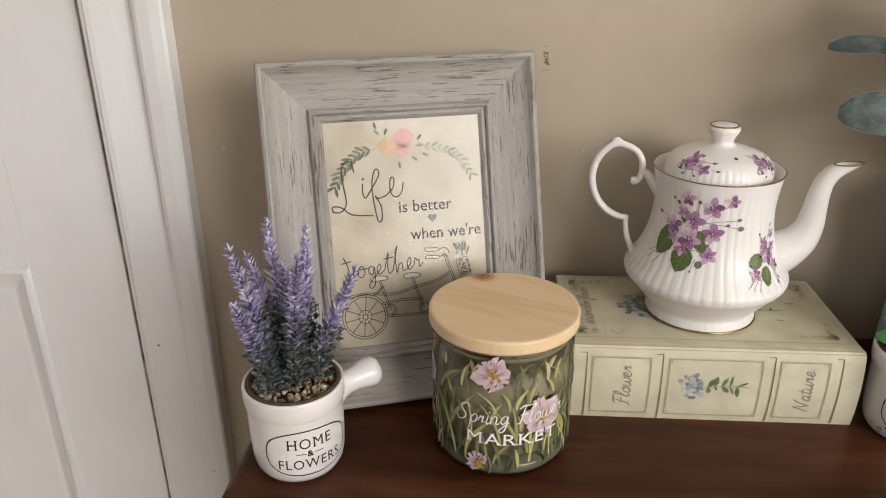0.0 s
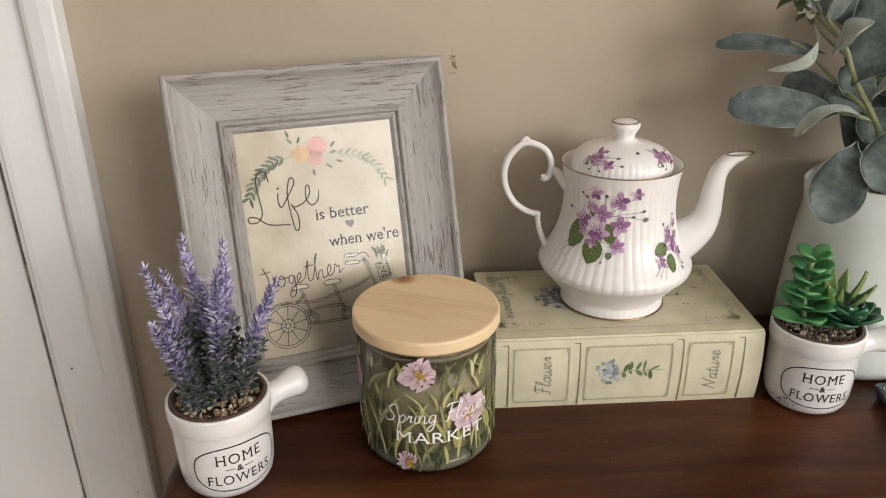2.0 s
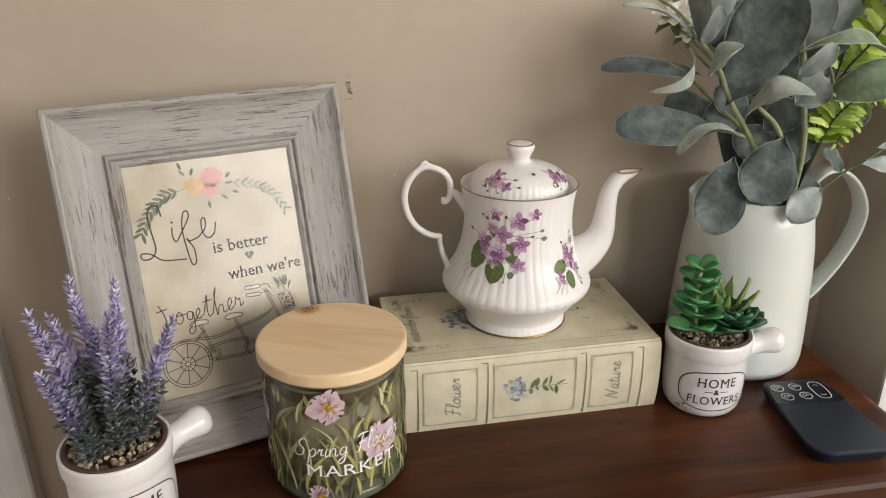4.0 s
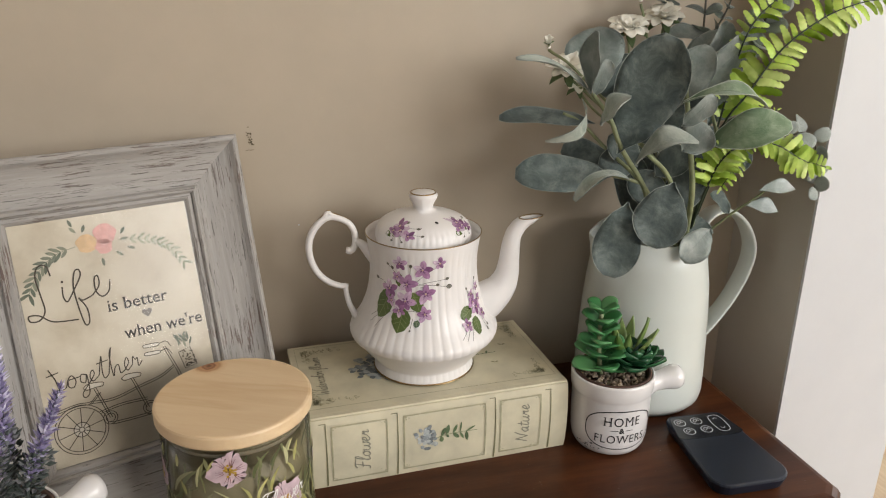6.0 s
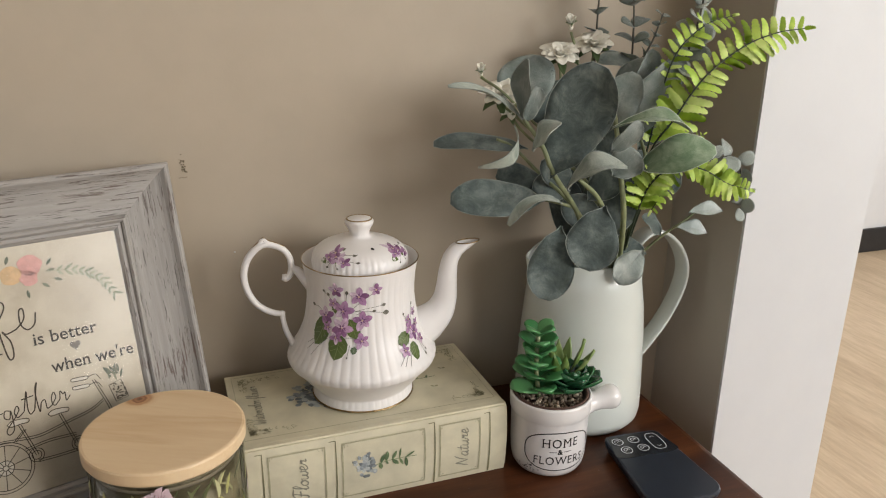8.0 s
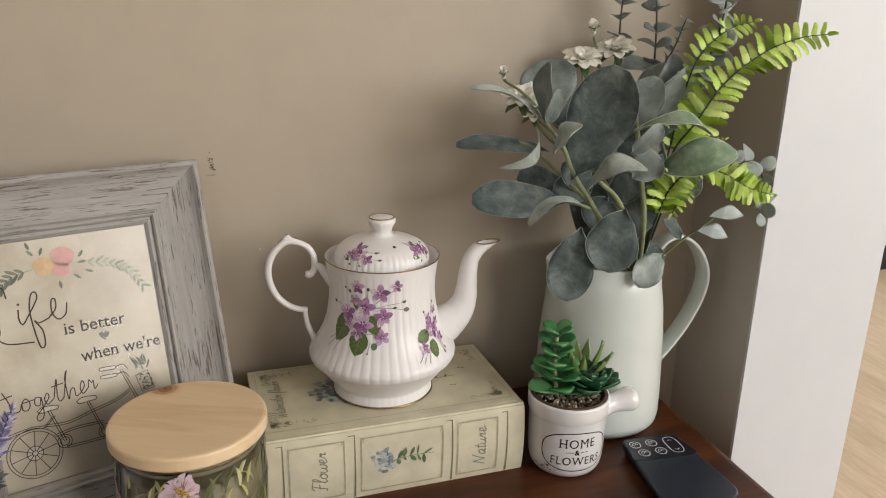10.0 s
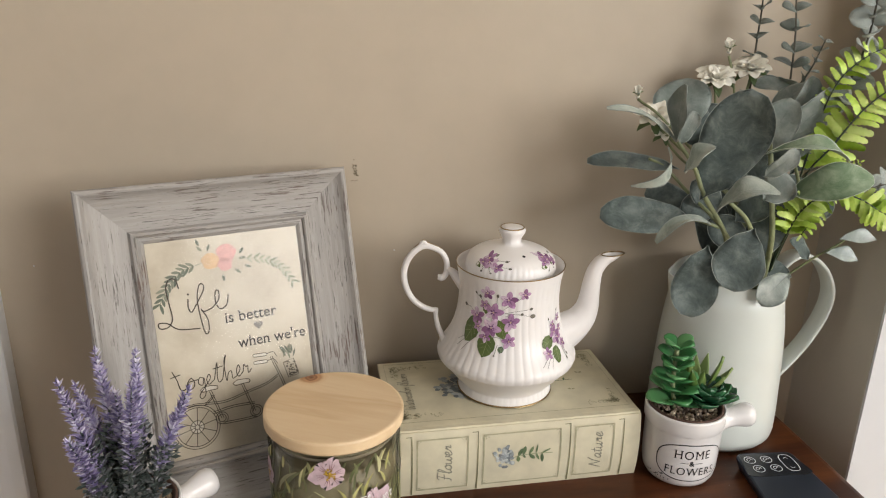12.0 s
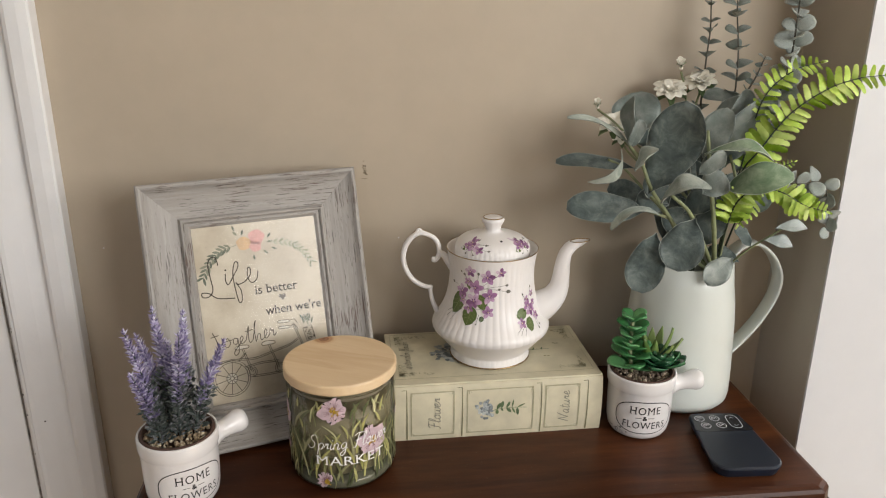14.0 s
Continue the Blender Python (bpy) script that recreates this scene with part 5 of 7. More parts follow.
M_violet = islands("violet_print", [(0, (0.17, 0.07, 0.16)), (0.35, (0.31, 0.15, 0.29)), (0.7, (0.46, 0.29, 0.43)), (1, (0.64, 0.50, 0.60))], 0.25, coat=0.4)
M_violet_leaf = islands("violet_leaf_print", [(0, (0.035, 0.065, 0.018)), (1, (0.10, 0.14, 0.04))], 0.25, coat=0.4)
M_violet_line = simple("plum_petal_line", (0.14, 0.045, 0.15), 0.3)
M_vein = simple("pale_leaf_vein", (0.20, 0.24, 0.09), 0.3)
M_violet_stem = simple("stem_print", (0.12, 0.11, 0.085), 0.3)
M_violet_eye = simple("flower_eye_print", (0.62, 0.45, 0.30), 0.3)
build_teapot()


# ---------------------------------------------------------------- enamel jug
JUG = Vector((0.7736, -0.0641, TZ))
JH = 0.161


def build_jug():
    t = thing("jug", Matrix.Translation(JUG), "pale green enamel jug holding an artificial bouquet", "jug")
    prof = [(0.050, 0.0), (0.0555, 0.0012), (0.0590, 0.0055), (0.0602, 0.012), (0.0600, 0.030), (0.0588, 0.060), (0.0572, 0.090), (0.0550, 0.115), (0.0515, 0.137), (0.0488, JH), (0.0476, JH + 0.0008), (0.0474, JH - 0.002), (0.054, 0.112), (0.057, 0.06), (0.057, 0.01), (0.0, 0.008)]

    def lip(r, z, a):
        d = abs(math.atan2(math.sin(a - math.pi * 1.03), math.cos(a - math.pi * 1.03)))
        return r + 0.013 * math.exp(-(d / 0.42) ** 2) * max(0.0, (z - 0.112) / (JH - 0.112)) ** 1.6

    part("body", lathe(prof, 96, lip, close=False), M_enamel, t, "smooth pale green enamel body")
    hs = [(0.044, JH - 0.010), (0.0520, JH + 0.004), (0.0650, JH + 0.013), (0.0810, JH + 0.012), (0.0990, JH - 0.003), (0.1100, JH - 0.026), (0.1075, JH - 0.050), (0.0945, JH - 0.077), (0.0770, JH - 0.100), (0.0585, JH - 0.119)]
    ax = radians(2)
    pts = spline([(s * math.cos(ax), s * math.sin(ax), z) for s, z in hs], 6)
    bm = bmesh.new()
    side = Vector((-math.sin(ax), math.cos(ax), 0))
    rows = []
    for i, p in enumerate(pts):
        d = (pts[min(i + 1, len(pts) - 1)] - pts[max(i - 1, 0)]).normalized()
        nn = side.cross(d)
        w = 0.0100
        rows.append([bm.verts.new(p + side * a + nn * b) for a, b in ((-w, 0.0006), (-w * 0.9, 0.0020), (0, 0.0012), (w * 0.9, 0.0020), (w, 0.0006), (w * 0.9, -0.0012), (0, -0.0010), (-w * 0.9, -0.0012))])
    for a, b in zip(rows, rows[1:]):
        for k in range(8):
            bm.faces.new((a[k], a[(k + 1) % 8], b[(k + 1) % 8], b[k]))
    bm.faces.new(rows[0])
    bm.faces.new(rows[-1])
    part("handle", bm, M_enamel, t, "flat strap handle")
    return t


build_jug()


# ---------------------------------------------------------------- remote control
def build_remote():
    t = thing("remote_control", pose(0.7840, -0.1880, TZ, 0, 0, -3.0), "dark blue remote control with white round button icons", "remote control")
    hw, hl = 0.0335, 0.0490

    def outline(ins, n=7):
        out = []
        for cx, cy, a0 in ((1, 1, 0), (-1, 1, 90), (-1, -1, 180), (1, -1, 270)):
            r = (0.008 if cy > 0 else 0.015)
            w = hw - (0.0060 if cy > 0 else 0)
            for k in range(n):
                a = radians(a0 + 90 * k / (n - 1))
                out.append((cx * (w - r) + (r - ins) * math.cos(a), cy * (hl - r) + (r - ins) * math.sin(a)))
        return out

    bm = bmesh.new()
    loops = []
    for ins, z in ((0.005, 0.0), (0.0035, 0.0012), (0.0006, 0.0085), (0.0, 0.0105), (0.0004, 0.0120), (0.0015, 0.0128)):
        loops.append([bm.verts.new((x, y, z)) for x, y in outline(ins)])
    for a, b in zip(loops, loops[1:]):
        for i in range(len(a)):
            j = (i + 1) % len(a)
            bm.faces.new((a[i], a[j], b[j], b[i]))
    bm.faces.new(loops[-1])
    bm.faces.new(loops[0][::-1])
    part("case", bm, M_remote, t, smooth=False)
    bm = bmesh.new()
    prism(bm, [(x * 0.93, 0.0125 + (y + hl) * 0.34) for x, y in outline(0.0015)], 0.0124, 0.0131)
    plate = part("button_panel", bm, M_remote_gloss, t, "glossy dark button panel", smooth=False)
    k = 0.0136
    for x, y in ((-0.0185, 0.0365), (-0.0030, 0.0365), (-0.0165, 0.0235), (-0.0005, 0.0235)):
        bm = bmesh.new()
        put = lambda u, v: Vector((u, v, k))
        stroke(bm, ellipse2(x, y, 0.0048, 0.0048, n=24), 0.0007, put, True)
        stroke(bm, ellipse2(x, y, 0.0026, 0.0024, n=14)[:10], 0.0006, put)
        stroke(bm, [(x - 0.001, y - 0.001), (x + 0.0015, y + 0.0012)], 0.0006, put)
        part("button", bm, M_icon, t)
    bm = bmesh.new()
    stroke(bm, ellipse2(0.0150, 0.0300, 0.0062, 0.0120, 0, 36, 3.0), 0.0007, lambda u, v: Vector((u, v, k)), True)
    for s in (-1, 1):
        stroke(bm, [(0.0128, 0.030 + s * 0.0062), (0.0150, 0.030 + s * 0.0078), (0.0172, 0.030 + s * 0.0062)], 0.0006, lambda u, v: Vector((u, v, k)))
    part("button", bm, M_icon, t)
    return t


build_remote()


# ---------------------------------------------------------------- plants
def blade(length, width, thick=0.0007, arch=0.0, cup=0.12, n=9, across=5, blunt=0.75, twist=0.0, neck=0.0, wave=0.0, skew=1.0):
    """A leaf with thickness along +x from the origin, its face to +z, arched upwards and cupped."""
    bm = bmesh.new()
    top, low = [], []
    for i in range(n + 1):
        u = i / n
        w = width / 2 * max(0.03, math.sin(math.pi * min(1.0, (u * (1 - 0.03) + 0.015)) ** (skew * (1.0 + 0.55 * (blunt - 0.5)))) ** (1.15 - blunt * 0.75))
        if u < neck:
            w *= 0.3 + 0.7 * (u / neck) ** 1.5
        z = arch * length * math.sin(math.pi * u * 0.85) - arch * length * 0.45 * u * u
        rt, rl = [], []
        for j in range(across):
            v = 2 * j / (across - 1) - 1
            dz = cup * w * v * v - 0.012 * width * (1 - abs(v)) ** 3 + wave * width * abs(v) ** 3 * math.sin(9 * u + (2.0 if v > 0 else 0.3))
            y, zz = v * w, dz
            c, s = math.cos(twist * u), math.sin(twist * u)
            p = Vector((u * length, y * c - zz * s, z + y * s + zz * c))
            th = thick * (0.35 + 0.65 * (1 - v * v))
            rt.append(bm.verts.new(p + Vector((0, 0, th / 2))))
            rl.append(bm.verts.new(p - Vector((0, 0, th / 2))))
        top.append(rt)
        low.append(rl)
    for rows, flip in ((top, False), (low, True)):
        for a, b in zip(rows, rows[1:]):
            for j in range(across - 1):
                f = (a[j], a[j + 1], b[j + 1], b[j])
                bm.faces.new(f[::-1] if flip else f)
    for i in range(n):
        bm.faces.new((top[i][0], low[i][0], low[i + 1][0], top[i + 1][0]))
        bm.faces.new((top[i][-1], top[i + 1][-1], low[i + 1][-1], low[i][-1]))
    bm.faces.new(top[0] + low[0][::-1])
    bm.faces.new(top[-1][::-1] + low[-1])
    return bm


def facing(base, tip, face, turn=0.0):
    """The pose that lays +x from base to tip with +z as near to face as can be, then turns it about its length."""
    xx = (Vector(tip) - Vector(base)).normalized()
    zz = Vector(face)
    zz = (zz - xx * zz.dot(xx)).normalized()
    yy = zz.cross(xx)
    m = Matrix((xx, yy, zz)).transposed().to_4x4()
    return Matrix.Translation(base) @ m @ pose(0, 0, 0, turn)


def felt_leaf(name, stops, rough=0.75, sheen=0.3):
    """Flocked artificial leaf, paler along the veins, blotched."""
    m, nt, bs = nodes_of(name)
    v = coords(nt)
    info = nt.nodes.new("ShaderNodeObjectInfo")
    blot, fine = noise_tex(nt, v, 62, 6, 0.68, 0.5), noise_tex(nt, v, 800, 4)
    a = ramp(nt, blot, [(0.33, stops[0]), (0.5, stops[1]), (0.68, stops[2])])
    shade = ramp(nt, info.outputs["Random"], [(0.0, (0.40, 0.40, 0.40)), (1.0, (0.60, 0.60, 0.60))])
    nt.links.new(mix(nt, 0.6, a, shade, "OVERLAY"), bs.inputs["Base Color"])
    bs.inputs["Roughness"].default_value = rough
    bs.inputs["Sheen Weight"].default_value = sheen
    bump(nt, bs, fine, 0.6, 0.0005)
    return m


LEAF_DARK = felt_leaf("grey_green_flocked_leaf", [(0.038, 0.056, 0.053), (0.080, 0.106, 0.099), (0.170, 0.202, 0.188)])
LEAF_MID = felt_leaf("sage_flocked_leaf", [(0.12, 0.155, 0.14), (0.19, 0.225, 0.205), (0.27, 0.30, 0.275)])
LEAF_PALE = felt_leaf("pale_sage_flocked_leaf", [(0.20, 0.245, 0.205), (0.30, 0.34, 0.29), (0.42, 0.45, 0.39)])
LEAF_GREEN = felt_leaf("olive_green_flocked_leaf", [(0.085, 0.150, 0.075), (0.145, 0.215, 0.120), (0.25, 0.32, 0.21)])
LEAF_SILVER = felt_leaf("silvery_eucalyptus_leaf", [(0.20, 0.240, 0.218), (0.31, 0.350, 0.322), (0.45, 0.485, 0.45)], 0.5)
# brighter copy of the silver leaf, reflected light put into its colour
LEAF_SILVER_LIT = felt_leaf("lit_silver_eucalyptus_leaf", [(0.32, 0.37, 0.36), (0.43, 0.48, 0.47), (0.58, 0.62, 0.61)], 0.4)
LEAF_TWIG = felt_leaf("dusty_eucalyptus_leaf", [(0.10, 0.13, 0.112), (0.16, 0.195, 0.168), (0.25, 0.285, 0.25)])
M_leaf_edge = simple("pale_leaf_edge", (0.32, 0.36, 0.33), 0.7, var=0.4, scale=150)
M_leaf_edge_bright = simple("frosted_leaf_edge", (0.62, 0.68, 0.58), 0.7, var=0.3, scale=150)
M_stem = simple("green_plastic_stem", (0.24, 0.27, 0.14), 0.55, var=0.3, scale=90)
M_stem_dark = simple("dark_green_stem", (0.030, 0.050, 0.025), 0.5, var=0.3)
M_stem_brown = simple("grey_brown_twig", (0.10, 0.095, 0.075), 0.7, var=0.3)
M_petal = islands("cream_petal", [(0, (0.70, 0.66, 0.55)), (1, (0.82, 0.79, 0.70))], 0.7, 0.15)
M_sepal = simple("green_sepal", (0.09, 0.14, 0.05), 0.6)

bouquet = thing("artificial_bouquet", Matrix.Translation(JUG + Vector((0, 0, 0.0085))), "artificial bouquet of sage leaves, ferns, eucalyptus and small white flowers", "bouquet")
BQ = JUG + Vector((0, 0, 0.0085))


def local(p):
    return Vector(p) - BQ


def big_leaf(parent, base, tip, width, turn, arch, material):
    a, b = local(base), local(tip)
    ln = (b - a).length
    bm = blade(ln, width, 0.0008, arch, 0.10 if abs(turn) < 30 else 0.28, 16, 11, 0.85, radians(turn) * 0.25, 0.16, 0.085, 1.2)
    bm.verts.ensure_lookup_table()
    rows, per = 17, 22
    rim = [bm.verts[i * per].co.copy() for i in range(rows)] + [bm.verts[i * per + 20].co.copy() for i in range(rows - 1, -1, -1)]
    ob = part("leaf", bm, material, parent, matrix=facing(a, b, (-0.45, -0.85, 0.30), turn))
    # midrib on the pale leaves, and a frayed seam round the edge
    if material is not LEAF_DARK:
        bm = bmesh.new()
        n = 12
        mid = []
        for i in range(n + 1):
            u = i / n * 0.9
            z = arch * ln * math.sin(math.pi * u * 0.85) - arch * ln * 0.45 * u * u
            mid.append((u * ln, 0, z + 0.0003))
        tube(bm, mid, [0.00028 * (1 - 0.6 * i / n) for i in range(n + 1)], 6, 0.6)
        part("midrib", bm, material, ob)
    bm = bmesh.new()
    fray = random.Random(int(width * 1e5) + int(turn))
    tube(bm, rim, [fray.uniform(0.00012, 0.00040) for _ in rim], 5)
    part("leaf_edge", bm, M_leaf_edge_bright if material is LEAF_GREEN else M_leaf_edge, ob)
    return ob


def stem(parent, pts, r, material=None):
    p = [local(q) for q in pts]
    line = spline(p, 6)
    bm = bmesh.new()
    n = len(line)
    tube(bm, line, [1.0 * r * (1.1 - 0.4 * i / n) for i in range(n)], 8)
    return part("stem", bm, material or M_stem, parent)


def pinna_mesh():
    """One fern leaflet with a scalloped edge, 1 long."""
    bm = bmesh.new()
    n = 22
    rows = []
    for i in range(n + 1):
        u = i / n
        w = 0.190 * (1 - 0.45 * u ** 2) * (0.55 + 0.45 * min(1, u * 6)) * (1 + 0.14 * math.cos(2 * math.pi * u * 5.5 + 2.6))
        if i == n:
            w = 0.03
        z = 0.10 * math.sin(math.pi * u) - 0.12 * u * u
        rows.append([bm.verts.new((u, -w, z - 0.03)), bm.verts.new((u, 0, z)), bm.verts.new((u, w, z - 0.03))])
    for a, b in zip(rows, rows[1:]):
        bm.faces.new((a[0], a[1], b[1], b[0]))
        bm.faces.new((a[1], a[2], b[2], b[1]))
    bmesh.ops.solidify(bm, geom=list(bm.faces), thickness=0.02)
    me = bpy.data.meshes.new("pinna")
    bmesh.ops.recalc_face_normals(bm, faces=bm.faces)
    bm.to_mesh(me)
    bm.free()
    me.materials.append(M_fern_piece)
    me.polygons.foreach_set("use_smooth", [True] * len(me.polygons))
    return me


def piece_shade(name, stops, rough=0.5, sss=0.0):
    """Shade that differs from piece to piece."""
    m, nt, bs = nodes_of(name)
    info = nt.nodes.new("ShaderNodeObjectInfo")
    a = ramp(nt, info.outputs["Random"], stops)
    b = ramp(nt, noise_tex(nt, coords(nt), 4, 4), [(0.3, (0.40, 0.40, 0.40)), (0.7, (0.62, 0.62, 0.62))])
    nt.links.new(mix(nt, 0.6, a, b, "OVERLAY"), bs.inputs["Base Color"])
    bs.inputs["Roughness"].default_value = rough
    if sss:
        bs.inputs["Subsurface Weight"].default_value = sss
        bs.inputs["Subsurface Radius"].default_value = (0.003, 0.004, 0.001)
    return m


M_fern_piece = piece_shade("fern_leaflet_green", [(0, (0.42, 0.60, 0.075)), (0.5, (0.56, 0.74, 0.13)), (1, (0.72, 0.84, 0.30))], 0.5)
M_petal_piece = piece_shade("cream_petal", [(0, (0.80, 0.77, 0.66)), (1, (0.88, 0.86, 0.77))], 0.7)
PINNA = pinna_mesh()


def fern(parent, pts, length, count, start):
    line = spline([local(q) for q in pts], 12)
    bm = bmesh.new()
    n = len(line)
    tube(bm, line, [0.0010 * (1.15 - 0.8 * i / n) for i in range(n)], 6)
    frond = part("fern_frond", bm, M_stem_dark, parent, "bright yellow-green fern frond")
    count = int(count * 1.25)
    rng = random.Random(int(length * 1e5) + count)
    cum = [0.0]
    for a, b in zip(line, line[1:]):
        cum.append(cum[-1] + (b - a).length)
    for k in range(count):
        u = start + (0.985 - start) * k / (count - 1)
        s = u * cum[-1]
        i = max(j for j in range(n - 1) if cum[j] <= s)
        p = line[i].lerp(line[i + 1], (s - cum[i]) / (cum[i + 1] - cum[i] + 1e-9))
        d = (line[min(i + 3, n - 1)] - line[max(i - 3, 0)]).normalized()
        face = Vector((-0.35 + rng.uniform(-0.25, 0.25), -0.8, 0.45 + rng.uniform(-0.25, 0.25)))
        side = face.cross(d).normalized()
        size = length * (0.55 + 0.45 * math.sin(math.pi * min(1, 0.25 + 0.75 * (1 - abs(2 * (u - start) / (1 - start) - 0.9))))) * (1 - 0.5 * max(0, (u - 0.8) / 0.2)) * rng.uniform(0.9, 1.1)
        for sg in (-1, 1):
            w = d * 0.42 + side * sg + face.normalized() * rng.uniform(-0.12, 0.22)
            ob = new("pinna", PINNA)
            ob.parent = frond
            ob.matrix_basis = facing(p, p + w, face, rng.uniform(-16, 16)) @ Matrix.Scale(size, 4)
    tip = new("pinna", PINNA)
    tip.parent = frond
    tip.matrix_basis = facing(line[-1], line[-1] + (line[-1] - line[-3]), (-0.4, -0.8, 0.4)) @ Matrix.Scale(length * 0.45, 4)
    return frond


def eucalyptus(parent, pts, r, count, material):
    material = LEAF_TWIG if material is LEAF_DARK else material
    line = spline([local(q) for q in pts], 10)
    bm = bmesh.new()
    n = len(line)
    tube(bm, line, [0.0011 * (1.1 - 0.6 * i / n) for i in range(n)], 6)
    sprig = part("eucalyptus_sprig", bm, M_stem_brown, parent, "eucalyptus sprig with paired round leaves")
    me = None
    bm = blade(1.0, 0.92, 0.05, 0.10, 0.15, 8, 5, 1.0, 0, 0.12)
    rng = random.Random(count + int(r * 1e5))
    for k in range(count):
        u = 0.36 + 0.62 * k / (count - 1)
        i = min(n - 2, int(u * (n - 1)))
        p, d = line[i], (line[i + 1] - line[i]).normalized()
        turn = k * 1.4 + rng.uniform(-0.3, 0.3)
        side = d.orthogonal().normalized()
        side = Matrix.Rotation(turn, 3, d) @ side
        for sg in (1, -1):
            w = (side * sg + d * rng.uniform(0.25, 0.6)).normalized()
            face = d * (0.35 if material is LEAF_SILVER else 0.9) + Vector((-0.25, -0.6, 0.2))
            if me is None:
                ob = part("leaf", bm, material, sprig)
                me = ob.data
            else:
                ob = new("leaf", me)
                ob.parent = sprig
            ob.matrix_basis = facing(p, p + w, face, rng.uniform(-20, 20)) @ Matrix.Scale(r * 1.9 * (1 - 0.35 * k / count) * rng.uniform(0.85, 1.1), 4)
    return sprig


PETAL = []


def daisy(parent, at, r, opened):
    c = local(at)
    bm = bmesh.new()
    bmesh.ops.create_uvsphere(bm, u_segments=12, v_segments=8, radius=r * 0.2)
    face = Vector((-0.25, -0.40, 0.88)).normalized()
    q = face.to_track_quat("Z", "Y").to_matrix().to_4x4()
    fl = part("daisy", bm, M_ochre if opened > 0.5 else M_petal, parent, "small white double daisy" if opened > 0.5 else "closed white flower bud", matrix=Matrix.Translation(c) @ q)
    if not PETAL:
        b2 = blade(1.0, 0.60, 0.03, 0.16, 0.3, 9, 5, 0.95, 0, 0.1)
        ob = part("petal", b2, M_petal_piece, fl)
        PETAL.append(ob.data)
        ob.matrix_basis = Matrix.Scale(r * 0.9, 4)
    rng = random.Random(int(at[0] * 1e4))
    for layer, (n, tilt, s) in enumerate(((9, 20, 1.05), (7, 40, 0.85), (5, 62, 0.6))):
        tilt = 90 - (90 - tilt) * opened if opened < 0.6 else tilt
        for k in range(n if opened > 0.5 else n // 2 + 1):
            ob = new("petal", PETAL[0])
            ob.parent = fl
            ob.matrix_basis = pose(0, 0, 0, 0, 0, 360 * k / n + 17 * layer + rng.uniform(-6, 6)) @ pose(0, 0, 0, 0, -tilt + rng.uniform(-8, 8), 0) @ Matrix.Scale(r * s * rng.uniform(0.9, 1.1), 4)
    for k in range(5):
        b2 = blade(r * 0.9, r * 0.42, 0.0006, 0.2, 0.3, 6, 5, 0.4)
        part("sepal", b2, M_sepal, fl, matrix=pose(0, 0, -r * 0.12, 0, 0, 72 * k) @ pose(0, 0, 0, 0, 12 if opened > 0.5 else -55, 0))
    return fl


big_leaf(bouquet, (0.6999, -0.1250, 1.0090), (0.7250, -0.1450, 1.0962), 0.0515, 0, -0.1, LEAF_DARK)
big_leaf(bouquet, (0.7091, -0.1000, 0.9833), (0.6303, -0.0900, 0.9889), 0.0318, 10, 0.06, LEAF_DARK)
big_leaf(bouquet, (0.7243, -0.0850, 0.9857), (0.6783, -0.0700, 1.0023), 0.0266, 15, 0.05, LEAF_DARK)
big_leaf(bouquet, (0.6986, -0.0850, 1.0241), (0.6205, -0.0750, 1.0308), 0.0168, 25, 0.1, LEAF_DARK)
big_leaf(bouquet, (0.6740, -0.1100, 1.0487), (0.6394, -0.1250, 1.0214), 0.0125, -58, 0.42, LEAF_PALE)
big_leaf(bouquet, (0.6852, -0.1000, 1.0512), (0.6214, -0.1050, 1.0791), 0.0116, 55, 0.14, LEAF_PALE)
big_leaf(bouquet, (0.6994, -0.0850, 1.0552), (0.6981, -0.0700, 1.0974), 0.0468, 0, -0.05, LEAF_MID)
big_leaf(bouquet, (0.6867, -0.1000, 1.0512), (0.6828, -0.1100, 1.0981), 0.0194, -35, 0.08, LEAF_MID)
big_leaf(bouquet, (0.6830, -0.1100, 1.0507), (0.6880, -0.1200, 1.0786), 0.0144, 35, 0.05, LEAF_MID)
big_leaf(bouquet, (0.6866, -0.1200, 1.0295), (0.7008, -0.1350, 1.0529), 0.0211, -45, 0.16, LEAF_PALE)
big_leaf(bouquet, (0.7071, -0.1400, 1.0025), (0.7423, -0.1650, 1.0232), 0.0219, -40, 0.36, LEAF_PALE)
big_leaf(bouquet, (0.7520, -0.1300, 1.0085), (0.7665, -0.1400, 1.0291), 0.0278, 10, 0.05, LEAF_MID)
big_leaf(bouquet, (0.7166, -0.1200, 0.9841), (0.6634, -0.1300, 0.9754), 0.0129, 45, 0.32, LEAF_PALE)
big_leaf(bouquet, (0.7105, -0.1280, 0.9700), (0.6900, -0.1450, 0.9160), 0.0370, 0, -0.06, LEAF_DARK)
big_leaf(bouquet, (0.7448, -0.1350, 0.9856), (0.7208, -0.1500, 0.9401), 0.0415, 0, -0.05, LEAF_DARK)
big_leaf(bouquet, (0.7483, -0.1300, 1.0458), (0.8041, -0.1550, 1.0448), 0.0205, -50, 0.24, LEAF_GREEN)
big_leaf(bouquet, (0.7722, -0.1300, 1.0118), (0.8200, -0.1650, 1.0327), 0.0297, -15, 0.22, LEAF_GREEN)
big_leaf(bouquet, (0.7662, -0.1000, 1.0481), (0.8230, -0.1100, 1.0959), 0.0267, 20, 0.16, LEAF_MID)
big_leaf(bouquet, (0.7798, -0.0900, 1.0531), (0.8009, -0.1000, 1.1026), 0.0238, 30, 0.14, LEAF_MID)
